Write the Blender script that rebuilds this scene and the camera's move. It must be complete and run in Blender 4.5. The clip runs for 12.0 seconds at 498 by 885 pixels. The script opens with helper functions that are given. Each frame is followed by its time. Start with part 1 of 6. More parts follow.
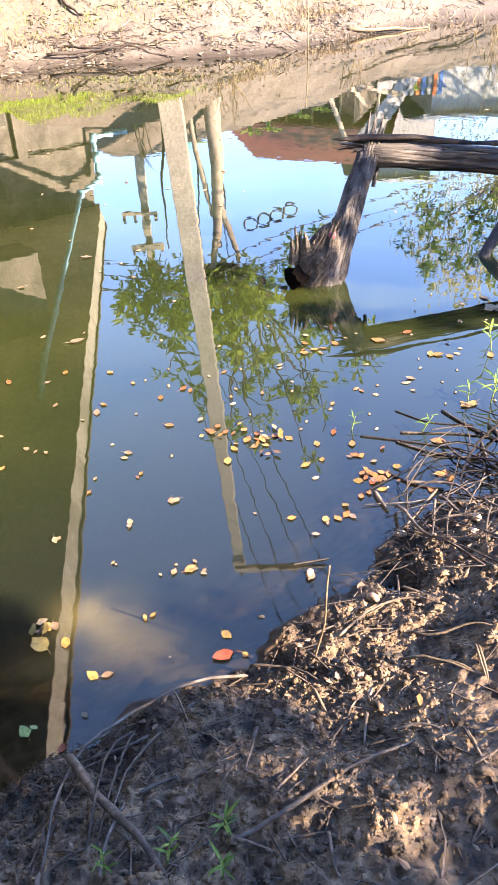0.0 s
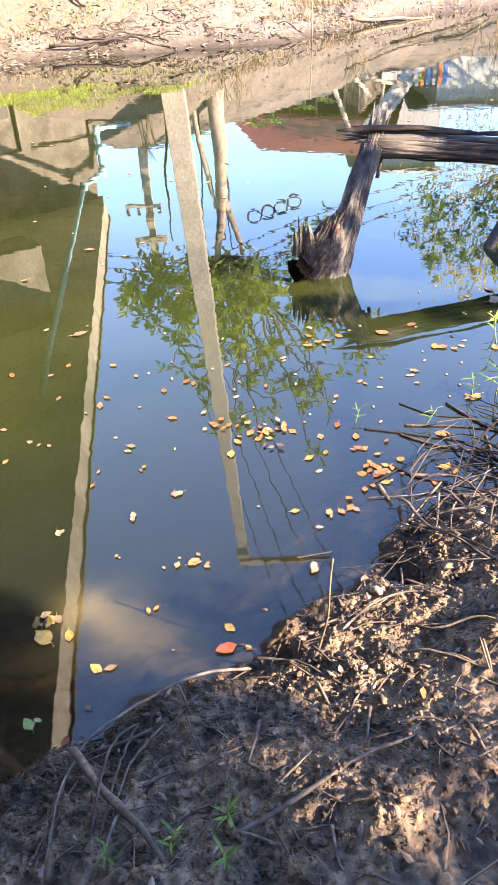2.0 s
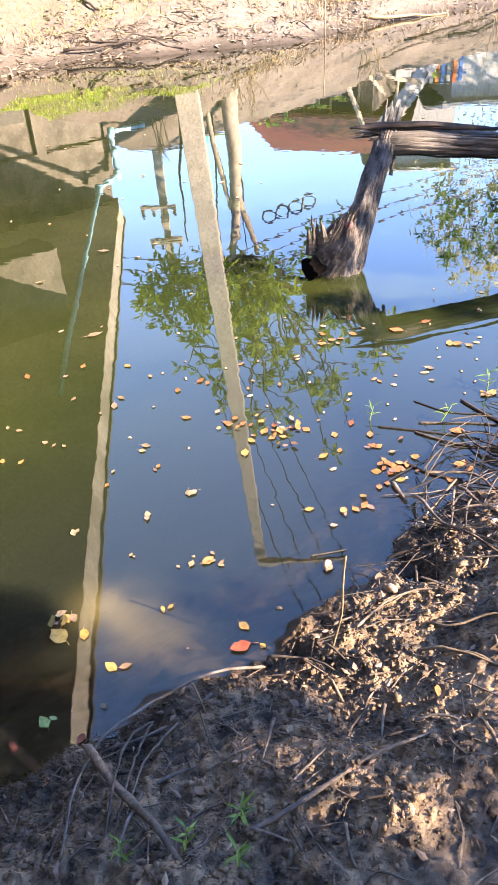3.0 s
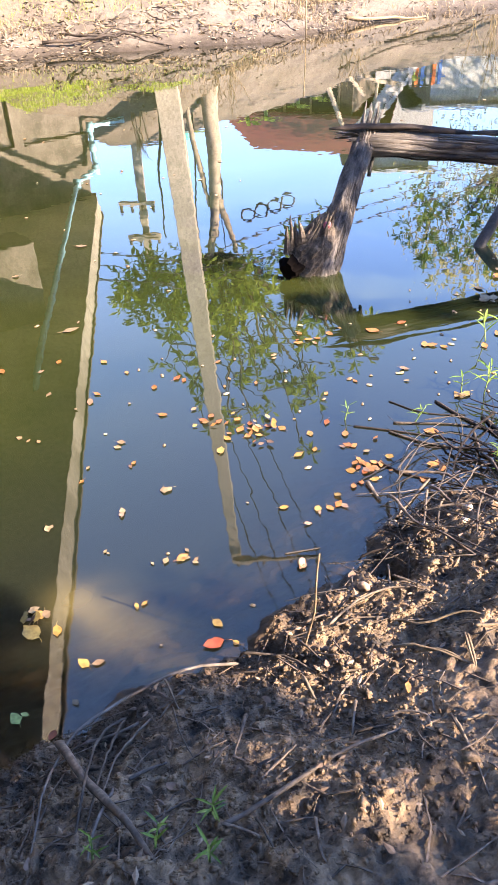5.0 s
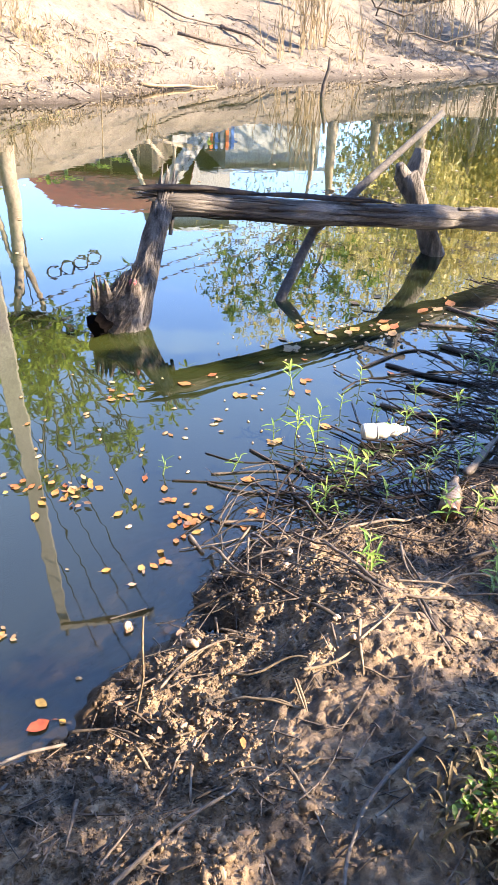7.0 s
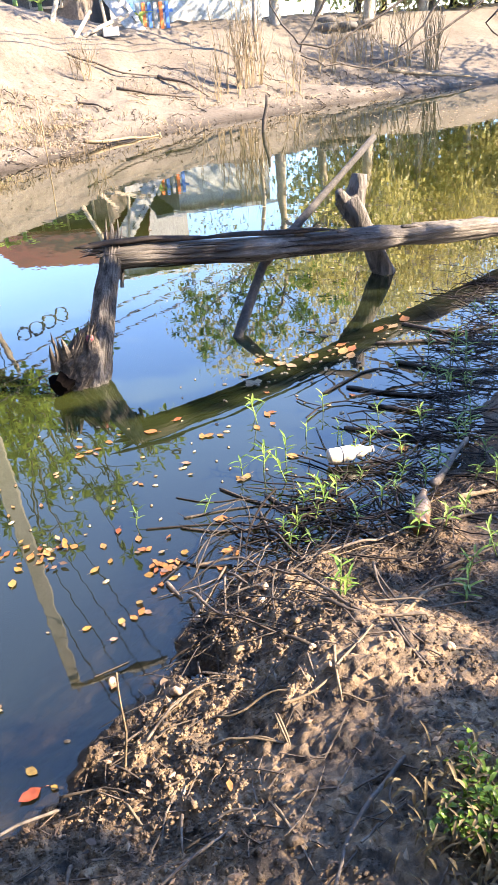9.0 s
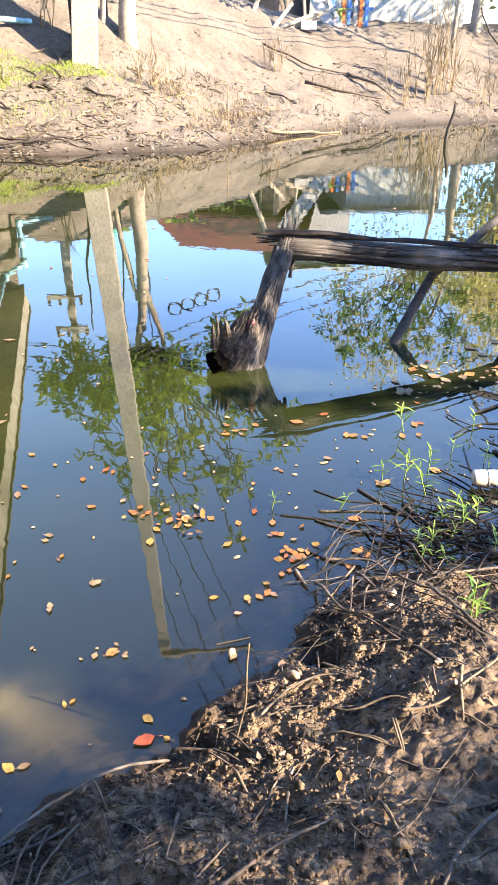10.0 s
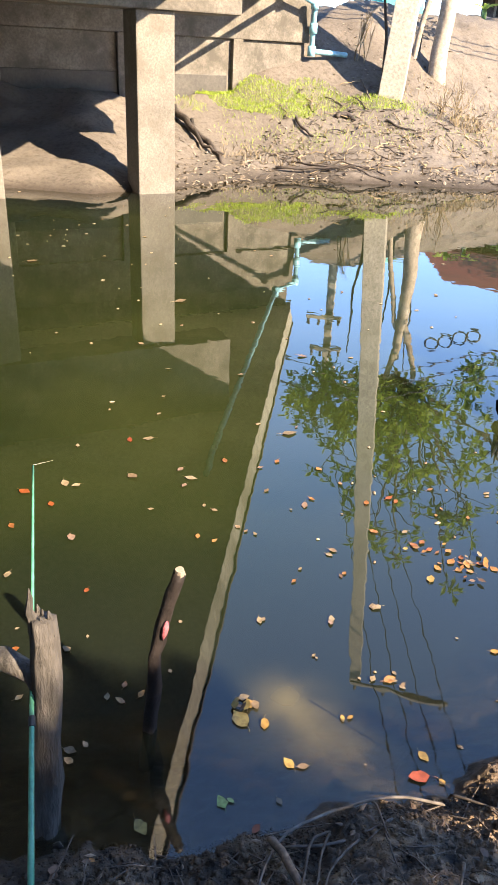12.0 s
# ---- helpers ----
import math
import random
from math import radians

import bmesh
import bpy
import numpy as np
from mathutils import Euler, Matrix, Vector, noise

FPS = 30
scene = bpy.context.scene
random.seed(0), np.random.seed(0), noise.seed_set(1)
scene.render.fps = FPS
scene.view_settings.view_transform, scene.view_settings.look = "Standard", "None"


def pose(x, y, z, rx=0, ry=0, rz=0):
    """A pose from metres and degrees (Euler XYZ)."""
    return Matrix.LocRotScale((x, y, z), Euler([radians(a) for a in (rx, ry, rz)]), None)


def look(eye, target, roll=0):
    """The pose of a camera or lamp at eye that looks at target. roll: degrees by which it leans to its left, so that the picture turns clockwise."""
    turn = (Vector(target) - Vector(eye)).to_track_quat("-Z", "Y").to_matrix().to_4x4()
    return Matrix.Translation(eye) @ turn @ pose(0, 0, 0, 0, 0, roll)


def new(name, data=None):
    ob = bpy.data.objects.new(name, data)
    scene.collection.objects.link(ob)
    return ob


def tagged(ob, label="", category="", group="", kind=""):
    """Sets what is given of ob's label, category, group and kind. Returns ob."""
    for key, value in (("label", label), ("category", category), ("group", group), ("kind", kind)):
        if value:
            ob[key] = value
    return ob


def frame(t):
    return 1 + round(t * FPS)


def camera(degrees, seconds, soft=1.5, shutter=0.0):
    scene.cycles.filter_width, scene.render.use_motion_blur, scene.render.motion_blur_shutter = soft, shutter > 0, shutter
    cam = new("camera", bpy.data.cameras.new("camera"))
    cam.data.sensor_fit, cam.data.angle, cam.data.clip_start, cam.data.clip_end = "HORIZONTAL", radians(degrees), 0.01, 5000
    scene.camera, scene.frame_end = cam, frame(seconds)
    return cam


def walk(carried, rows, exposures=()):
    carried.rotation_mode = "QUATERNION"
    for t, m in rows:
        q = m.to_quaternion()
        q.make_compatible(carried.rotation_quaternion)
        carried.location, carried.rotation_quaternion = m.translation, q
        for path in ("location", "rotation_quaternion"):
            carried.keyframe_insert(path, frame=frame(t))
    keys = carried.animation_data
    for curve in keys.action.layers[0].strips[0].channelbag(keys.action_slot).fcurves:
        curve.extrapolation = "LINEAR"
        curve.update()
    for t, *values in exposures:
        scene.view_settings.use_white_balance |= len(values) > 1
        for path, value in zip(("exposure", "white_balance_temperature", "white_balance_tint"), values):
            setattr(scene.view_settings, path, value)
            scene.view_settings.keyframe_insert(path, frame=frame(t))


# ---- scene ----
PATH = [
    (0, (0.001, 0.000, 1.599), (-0.001, 1.646, 0.463), -2.00),
    (0.5, (0.001, 0.001, 1.598), (0.002, 1.646, 0.461), -1.95),
    (1, (0.004, 0.001, 1.599), (0.005, 1.648, 0.463), -2.05),
    (1.5, (0.000, -0.002, 1.601), (-0.012, 1.642, 0.463), -1.74),
    (2, (0.004, 0.005, 1.596), (-0.010, 1.640, 0.445), -2.32),
    (2.5, (0.006, 0.002, 1.593), (0.005, 1.646, 0.454), -2.16),
    (3, (0.015, 0.002, 1.590), (-0.044, 1.639, 0.441), -3.67),
    (3.2, (0.006, -0.006, 1.590), (-0.025, 1.640, 0.453), -1.82),
    (4.8, (0.014, -0.012, 1.614), (-0.041, 1.609, 0.445), -2.82),
    (5, (0.017, -0.005, 1.594), (0.021, 1.628, 0.439), -1.74),
    (5.5, (0.022, 0.028, 1.573), (0.249, 1.609, 0.369), 3.59),
    (6, (0.022, 0.023, 1.578), (0.329, 1.621, 0.415), 5.18),
    (6.5, (0.051, 0.025, 1.562), (0.401, 1.629, 0.419), 1.95),
    (7, (0.040, 0.016, 1.592), (0.517, 1.660, 0.558), 2.88),
    (7.2, (0.049, 0.011, 1.589), (0.531, 1.673, 0.587), 1.56),
    (8.8, (0.132, -0.026, 1.627), (0.662, 1.646, 0.667), -4.33),
    (9, (0.126, -0.033, 1.627), (0.641, 1.645, 0.668), -4.06),
    (9.5, (0.090, -0.031, 1.622), (0.430, 1.701, 0.680), -2.95),
    (10, (0.014, -0.051, 1.635), (0.217, 1.693, 0.678), 0.98),
    (10.5, (-0.063, -0.046, 1.621), (-0.084, 1.717, 0.676), 3.00),
    (11, (-0.131, -0.077, 1.643), (-0.274, 1.696, 0.728), 0.66),
    (11.5, (-0.215, -0.112, 1.665), (-0.457, 1.667, 0.785), 2.47),
    (12, (-0.279, -0.114, 1.665), (-0.658, 1.624, 0.751), 2.86),
]
cam = camera(36.77, 12.0)
walk(cam, [(t, look(eye, target, roll)) for t, eye, target, roll in PATH], exposures=[(0.0, 3.36, 6560, 21), (3.0, 3.36, 6560, 21), (5.0, 3.24, 6560, 21), (6.0, 3.36, 6540, 16), (7.0, 3.25, 6540, 16), (9.0, 3.15, 6520, 15), (10.0, 3.0, 6450, 14), (11.5, 2.72, 6540, 13), (12.0, 2.69, 6540, 13)])

# ---- light ----
SUN_AZ, SUN_EL = radians(116.8), radians(33.0)
sun_way = Vector((math.sin(SUN_AZ) * math.cos(SUN_EL), math.cos(SUN_AZ) * math.cos(SUN_EL), math.sin(SUN_EL)))
world = bpy.data.worlds.new("world")
scene.world = world
world.use_nodes = True
sky = world.node_tree.nodes.new("ShaderNodeTexSky")
sky.sky_type, sky.sun_disc = "NISHITA", False
sky.sun_elevation, sky.sun_rotation = SUN_EL, SUN_AZ
sky.air_density, sky.dust_density, sky.ozone_density, sky.altitude = 1.0, 0.1, 3.9, 1300
background = world.node_tree.nodes["Background"]
background.inputs["Strength"].default_value = 0.117
world.node_tree.links.new(sky.outputs["Color"], background.inputs["Color"])
sun_data = bpy.data.lights.new("sun", "SUN")
sun_data.energy, sun_data.angle, sun_data.color = 4.4, radians(0.53), (1.0, 0.82, 0.57)
sun = new("sun", sun_data)
sun.matrix_world = look(sun_way * 40, (0, 0, 0))


# ---- materials ----
def nodes_of(name):
    mat = bpy.data.materials.new(name)
    mat.use_nodes = True
    tree = mat.node_tree
    return mat, tree, tree.nodes["Principled BSDF"]


def put(tree, kind, **inputs):
    n = tree.nodes.new(kind)
    for key, value in inputs.items():
        key = key.replace("_", " ")
        if key in n.inputs:
            n.inputs[key].default_value = value
    return n


def ramp_of(tree, source, stops):
    r = tree.nodes.new("ShaderNodeValToRGB")
    tree.links.new(source, r.inputs["Fac"])
    while len(r.color_ramp.elements) < len(stops):
        r.color_ramp.elements.new(0.5)
    for e, (at, colour) in zip(r.color_ramp.elements, stops):
        e.position, e.color = at, (*colour, 1) if len(colour) == 3 else colour
    return r.outputs["Color"]


def blend(tree, fac, a, b, how="MIX"):
    m = tree.nodes.new("ShaderNodeMix")
    m.data_type, m.blend_type = "RGBA", how
    for index, value in ((0, fac), (6, a), (7, b)):
        if hasattr(value, "links"):
            tree.links.new(value, m.inputs[index])
        else:
            m.inputs[index].default_value = value if index == 0 else (*value, 1)
    return m.outputs[2]


def surface(name, stops, scale=8.0, rough=0.8, bump=0.3, fine=5.0, metal=0.0, stretch=(1, 1, 1), piece=0.0, distance=0.01, world_space=False, stain=None, stain_scale=1.5):
    """A two-scale procedural surface: colour by a ramp over noise, stains over it, and bump from finer noise."""
    mat, tree, bsdf = nodes_of(name)
    coords = tree.nodes.new("ShaderNodeNewGeometry").outputs["Position"] if world_space else tree.nodes.new("ShaderNodeTexCoord").outputs["Object"]
    mapping = tree.nodes.new("ShaderNodeMapping")
    mapping.inputs["Scale"].default_value = stretch
    tree.links.new(coords, mapping.inputs["Vector"])
    broad = put(tree, "ShaderNodeTexNoise", Scale=scale, Detail=6.0, Roughness=0.62)
    grain = put(tree, "ShaderNodeTexNoise", Scale=scale * fine, Detail=5.0, Roughness=0.65)
    for n in (broad, grain):
        tree.links.new(mapping.outputs["Vector"], n.inputs["Vector"])
    colour = ramp_of(tree, broad.outputs["Fac"], stops)
    dark = ramp_of(tree, grain.outputs["Fac"], ((0.3, (0.62, 0.62, 0.62)), (0.65, (1.15, 1.15, 1.15))))
    colour = blend(tree, 1.0, colour, dark, "MULTIPLY")
    if stain:
        spots = put(tree, "ShaderNodeTexNoise", Scale=stain_scale, Detail=8.0, Roughness=0.7)
        tree.links.new(mapping.outputs["Vector"], spots.inputs["Vector"])
        mask = ramp_of(tree, spots.outputs["Fac"], ((0.48, (0, 0, 0)), (0.62, (1, 1, 1))))
        colour = blend(tree, mask, colour, stain)
    if piece:
        info = tree.nodes.new("ShaderNodeObjectInfo")
        hue = put(tree, "ShaderNodeHueSaturation", Saturation=1.0)
        span = put(tree, "ShaderNodeMapRange")
        span.inputs["To Min"].default_value, span.inputs["To Max"].default_value = 1 - piece, 1 + piece
        tree.links.new(info.outputs["Random"], span.inputs["Value"])
        tree.links.new(span.outputs["Result"], hue.inputs["Value"])
        tree.links.new(colour, hue.inputs["Color"])
        colour = hue.outputs["Color"]
    tree.links.new(colour, bsdf.inputs["Base Color"])
    relief = put(tree, "ShaderNodeBump", Strength=bump, Distance=distance)
    tree.links.new(grain.outputs["Fac"], relief.inputs["Height"])
    tree.links.new(relief.outputs["Normal"], bsdf.inputs["Normal"])
    bsdf.inputs["Roughness"].default_value, bsdf.inputs["Metallic"].default_value = rough, metal
    return mat


def ground_material():
    """Dark wet mud on the near bank, dry pale silt on the far one, wet along the waterline."""
    mat, tree, bsdf = nodes_of("soil")
    geo = tree.nodes.new("ShaderNodeNewGeometry")
    split = tree.nodes.new("ShaderNodeSeparateXYZ")
    tree.links.new(geo.outputs["Position"], split.inputs["Vector"])
    big = put(tree, "ShaderNodeTexNoise", Scale=0.7, Detail=7.0, Roughness=0.65)
    mid = put(tree, "ShaderNodeTexNoise", Scale=14.0, Detail=7.0, Roughness=0.68)
    tiny = put(tree, "ShaderNodeTexNoise", Scale=95.0, Detail=6.0, Roughness=0.7)
    for n in (big, mid, tiny):
        tree.links.new(geo.outputs["Position"], n.inputs["Vector"])
    mud = ramp_of(tree, mid.outputs["Fac"], ((0.36, (0.021, 0.0175, 0.015)), (0.48, (0.105, 0.074, 0.048)), (0.61, (0.25, 0.173, 0.105))))
    dry = ramp_of(tree, big.outputs["Fac"], ((0.34, (0.09, 0.077, 0.066)), (0.5, (0.118, 0.102, 0.088)), (0.66, (0.142, 0.124, 0.108))))
    clutter = ramp_of(tree, mid.outputs["Fac"], ((0.36, (0.6, 0.58, 0.56)), (0.5, (0.95, 0.94, 0.93)), (0.66, (1.05, 1.05, 1.04))))
    dry = blend(tree, 0.9, dry, clutter, "MULTIPLY")
    side = put(tree, "ShaderNodeMapRange")
    side.inputs["From Min"].default_value, side.inputs["From Max"].default_value = 5.0, 8.0
    tree.links.new(split.outputs["Y"], side.inputs["Value"])
    colour = blend(tree, side.outputs["Result"], mud, dry)
    specks = ramp_of(tree, tiny.outputs["Fac"], ((0.36, (0.55, 0.53, 0.52)), (0.5, (0.95, 0.95, 0.95)), (0.64, (1.22, 1.2, 1.18))))
    colour = blend(tree, 0.6, colour, specks, "MULTIPLY")
    wet = put(tree, "ShaderNodeMapRange")
    wet.inputs["From Min"].default_value, wet.inputs["From Max"].default_value = 0.02, 0.14
    wet.inputs["To Min"].default_value, wet.inputs["To Max"].default_value = 1.0, 0.0
    tree.links.new(split.outputs["Z"], wet.inputs["Value"])
    colour = blend(tree, wet.outputs["Result"], colour, blend(tree, 1.0, colour, (0.38, 0.36, 0.35), "MULTIPLY"))
    bed = put(tree, "ShaderNodeMapRange")
    bed.inputs["From Min"].default_value, bed.inputs["From Max"].default_value = -0.004, -0.02
    tree.links.new(split.outputs["Z"], bed.inputs["Value"])
    colour = blend(tree, bed.outputs["Result"], colour, (0.034, 0.027, 0.02))
    tree.links.new(colour, bsdf.inputs["Base Color"])
    gloss = put(tree, "ShaderNodeMapRange")
    gloss.inputs["To Min"].default_value, gloss.inputs["To Max"].default_value = 0.38, 0.8
    tree.links.new(mid.outputs["Fac"], gloss.inputs["Value"])
    dull = put(tree, "ShaderNodeMath")
    dull.operation = "MAXIMUM"
    tree.links.new(gloss.outputs["Result"], dull.inputs[0])
    tree.links.new(side.outputs["Result"], dull.inputs[1])
    tree.links.new(dull.outputs["Value"], bsdf.inputs["Roughness"])
    bsdf.inputs["Specular IOR Level"].default_value = 0.35
    coarse = put(tree, "ShaderNodeBump", Strength=0.6, Distance=0.015)
    tree.links.new(mid.outputs["Fac"], coarse.inputs["Height"])
    relief = put(tree, "ShaderNodeBump", Strength=0.9, Distance=0.006)
    tree.links.new(tiny.outputs["Fac"], relief.inputs["Height"])
    tree.links.new(coarse.outputs["Normal"], relief.inputs["Normal"])
    tree.links.new(relief.outputs["Normal"], bsdf.inputs["Normal"])
    return mat


def water_material():
    """Still, murky green creek water: a mirror at low angles, silt close under the surface."""
    mat, tree, bsdf = nodes_of("creek_water")
    geo = tree.nodes.new("ShaderNodeNewGeometry")
    cloud = put(tree, "ShaderNodeTexNoise", Scale=0.8, Detail=4.0, Roughness=0.5)
    tree.links.new(geo.outputs["Position"], cloud.inputs["Vector"])
    colour = ramp_of(tree, cloud.outputs["Fac"], ((0.35, (0.0105, 0.016, 0.0045)), (0.65, (0.0235, 0.029, 0.008))))
    depth = tree.nodes.new("ShaderNodeAttribute")
    depth.attribute_name = "depth"
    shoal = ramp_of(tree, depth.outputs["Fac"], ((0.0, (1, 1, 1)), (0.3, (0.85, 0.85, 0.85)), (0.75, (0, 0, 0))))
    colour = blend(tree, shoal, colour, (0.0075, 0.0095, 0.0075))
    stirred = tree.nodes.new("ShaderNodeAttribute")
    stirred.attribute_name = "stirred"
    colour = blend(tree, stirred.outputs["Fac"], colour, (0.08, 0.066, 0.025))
    silt = put(tree, "ShaderNodeBsdfDiffuse")
    tree.links.new(colour, silt.inputs["Color"])
    shine = put(tree, "ShaderNodeBsdfGlossy", Roughness=0.012)
    ripple = put(tree, "ShaderNodeTexNoise", Scale=6.0, Detail=2.0, Roughness=0.5)
    tree.links.new(geo.outputs["Position"], ripple.inputs["Vector"])
    relief = put(tree, "ShaderNodeBump", Strength=0.042, Distance=0.01)
    tree.links.new(ripple.outputs["Fac"], relief.inputs["Height"])
    tree.links.new(relief.outputs["Normal"], shine.inputs["Normal"])
    facing = put(tree, "ShaderNodeLayerWeight", Blend=0.5)
    tree.links.new(relief.outputs["Normal"], facing.inputs["Normal"])
    steep = put(tree, "ShaderNodeMath")
    steep.operation = "POWER"
    steep.inputs[1].default_value = 3.2
    tree.links.new(facing.outputs["Facing"], steep.inputs[0])
    mirror = put(tree, "ShaderNodeMapRange")
    mirror.inputs["To Min"].default_value, mirror.inputs["To Max"].default_value = 0.075, 1.0
    tree.links.new(steep.outputs["Value"], mirror.inputs["Value"])
    clear = put(tree, "ShaderNodeBsdfTransparent")
    clear.inputs["Color"].default_value = (0.85, 0.8, 0.62, 1)
    see = put(tree, "ShaderNodeMapRange")
    see.inputs["From Min"].default_value, see.inputs["From Max"].default_value = 0.06, 0.2
    see.inputs["To Min"].default_value, see.inputs["To Max"].default_value = 0.72, 0.02
    tree.links.new(depth.outputs["Fac"], see.inputs["Value"])
    under, over = put(tree, "ShaderNodeMixShader"), put(tree, "ShaderNodeMixShader")
    tree.links.new(see.outputs["Result"], under.inputs[0])
    tree.links.new(silt.outputs["BSDF"], under.inputs[1])
    tree.links.new(clear.outputs["BSDF"], under.inputs[2])
    tree.links.new(mirror.outputs["Result"], over.inputs[0])
    tree.links.new(under.outputs["Shader"], over.inputs[1])
    tree.links.new(shine.outputs["BSDF"], over.inputs[2])
    tree.links.new(over.outputs["Shader"], tree.nodes["Material Output"].inputs["Surface"])
    tree.nodes.remove(bsdf)
    return mat


def leaf_material(name, stops, rough=0.5, through_light=0.35):
    """Leaf blades, each of its own tone, with light shining through."""
    mat, tree, bsdf = nodes_of(name)
    geo, info = tree.nodes.new("ShaderNodeNewGeometry"), tree.nodes.new("ShaderNodeObjectInfo")
    add = put(tree, "ShaderNodeMath")
    add.operation = "ADD"
    tree.links.new(geo.outputs["Random Per Island"], add.inputs[0])
    tree.links.new(info.outputs["Random"], add.inputs[1])
    fract = put(tree, "ShaderNodeMath")
    fract.operation = "FRACT"
    tree.links.new(add.outputs["Value"], fract.inputs[0])
    colour = ramp_of(tree, fract.outputs["Value"], stops)
    blot = put(tree, "ShaderNodeTexNoise", Scale=90.0, Detail=4.0)
    tree.links.new(geo.outputs["Position"], blot.inputs["Vector"])
    colour = blend(tree, 0.8, colour, ramp_of(tree, blot.outputs["Fac"], ((0.35, (0.6, 0.55, 0.5)), (0.6, (1.1, 1.1, 1.1)))), "MULTIPLY")
    tree.links.new(colour, bsdf.inputs["Base Color"])
    bsdf.inputs["Roughness"].default_value = rough
    if through_light:
        glow = put(tree, "ShaderNodeBsdfTranslucent")
        tree.links.new(colour, glow.inputs["Color"])
        mix = put(tree, "ShaderNodeMixShader", Fac=through_light)
        tree.links.new(bsdf.outputs["BSDF"], mix.inputs[1])
        tree.links.new(glow.outputs["BSDF"], mix.inputs[2])
        tree.links.new(mix.outputs["Shader"], tree.nodes["Material Output"].inputs["Surface"])
    return mat


SOIL, WATER = ground_material(), water_material()
# Stained cap and abutment concrete, its base tones lowered for the deck's shade.
SHADED_CONCRETE = surface("shaded_weathered_concrete", ((0.3, (0.07, 0.06, 0.05)), (0.55, (0.125, 0.111, 0.094)), (0.75, (0.18, 0.162, 0.14))), 2.2, 0.85, 0.35, 12, world_space=True, stain=(0.055, 0.048, 0.039), stain_scale=1.5)
WET_FOOTING = surface("damp_stained_footing", ((0.3, (0.03, 0.027, 0.024)), (0.7, (0.06, 0.053, 0.046))), 2.0, 0.7, 0.3, 10, world_space=True)
# The same concrete with paler tones, for the pier that faces the sun.
PIER_CONCRETE = surface("sunlit_pier_concrete", ((0.3, (0.105, 0.094, 0.082)), (0.55, (0.145, 0.131, 0.115)), (0.75, (0.18, 0.164, 0.146))), 1.3, 0.85, 0.1, 34, world_space=True, stain=(0.09, 0.077, 0.062), stain_scale=1.1)
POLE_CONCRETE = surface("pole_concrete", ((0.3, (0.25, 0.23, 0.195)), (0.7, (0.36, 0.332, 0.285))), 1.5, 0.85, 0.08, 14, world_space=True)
WOOD_TONES = ((0.3, (0.03, 0.026, 0.024)), (0.45, (0.085, 0.075, 0.069)), (0.66, (0.19, 0.168, 0.152)))
STAKE_WOOD = surface("brown_grey_stake", ((0.34, (0.024, 0.021, 0.018)), (0.5, (0.06, 0.052, 0.046)), (0.66, (0.11, 0.097, 0.086))), 16, 0.85, 0.8, 3.5, stretch=(1, 1, 0.22), distance=0.02)
DEADWOOD = surface("grey_driftwood_lying", WOOD_TONES, 24, 0.8, 0.9, 3, stretch=(0.045, 1, 1), distance=0.015, stain=(0.035, 0.03, 0.028), stain_scale=4)
SNAPPED = surface("grey_driftwood_upright", ((0.34, (0.03, 0.026, 0.024)), (0.46, (0.09, 0.08, 0.074)), (0.64, (0.19, 0.17, 0.157))), 24, 0.8, 1.0, 3, stretch=(1, 1, 0.07), distance=0.03)
BRANCH_WOOD = surface("blue_grey_dead_branch", ((0.3, (0.02, 0.018, 0.018)), (0.55, (0.045, 0.041, 0.04)), (0.75, (0.075, 0.069, 0.067))), 14, 0.85, 0.6, 4, distance=0.008)
GREY_TWIG = surface("grey_weathered_twig", ((0.3, (0.045, 0.036, 0.03)), (0.55, (0.11, 0.091, 0.077)), (0.75, (0.21, 0.18, 0.155))), 14, 0.8, 0.6, 4, piece=0.2, distance=0.004)
BARK = surface("wet_dark_bark", ((0.3, (0.014, 0.011, 0.009)), (0.6, (0.05, 0.037, 0.029)), (0.8, (0.11, 0.082, 0.06))), 14, 0.7, 0.9, 3, distance=0.015)
SOAKED = surface("waterlogged_black_bark", ((0.3, (0.008, 0.006, 0.006)), (0.7, (0.03, 0.023, 0.021))), 14, 0.75, 0.6, 3, distance=0.01)
SOAKED.node_tree.nodes["Principled BSDF"].inputs["Specular IOR Level"].default_value = 0.2
PALE_BARK = surface("pale_bark", ((0.3, (0.19, 0.155, 0.12)), (0.6, (0.33, 0.285, 0.23)), (0.8, (0.4, 0.355, 0.3))), 3, 0.85, 0.5, 6, world_space=True)
TWIG = surface("dry_twig", ((0.3, (0.03, 0.023, 0.018)), (0.55, (0.085, 0.064, 0.048)), (0.75, (0.19, 0.15, 0.112))), 20, 0.75, 0.5, 4, piece=0.45, distance=0.004)
STALK = surface("dry_stalk", ((0.3, (0.09, 0.066, 0.042)), (0.7, (0.19, 0.142, 0.09))), 20, 0.8, 0.3, 4, piece=0.3)
STRAW = surface("dry_straw", ((0.3, (0.15, 0.11, 0.062)), (0.7, (0.27, 0.21, 0.125))), 8, 0.8, 0.2, 4, piece=0.25, world_space=True)
PIPE_BLUE = surface("sun_faded_blue_pipe", ((0.3, (0.16, 0.36, 0.45)), (0.7, (0.25, 0.47, 0.56))), 3, 0.5, 0.1, 6, world_space=True)
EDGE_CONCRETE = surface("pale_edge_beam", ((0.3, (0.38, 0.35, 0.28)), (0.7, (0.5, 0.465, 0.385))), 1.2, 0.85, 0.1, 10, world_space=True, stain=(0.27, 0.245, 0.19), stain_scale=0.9)
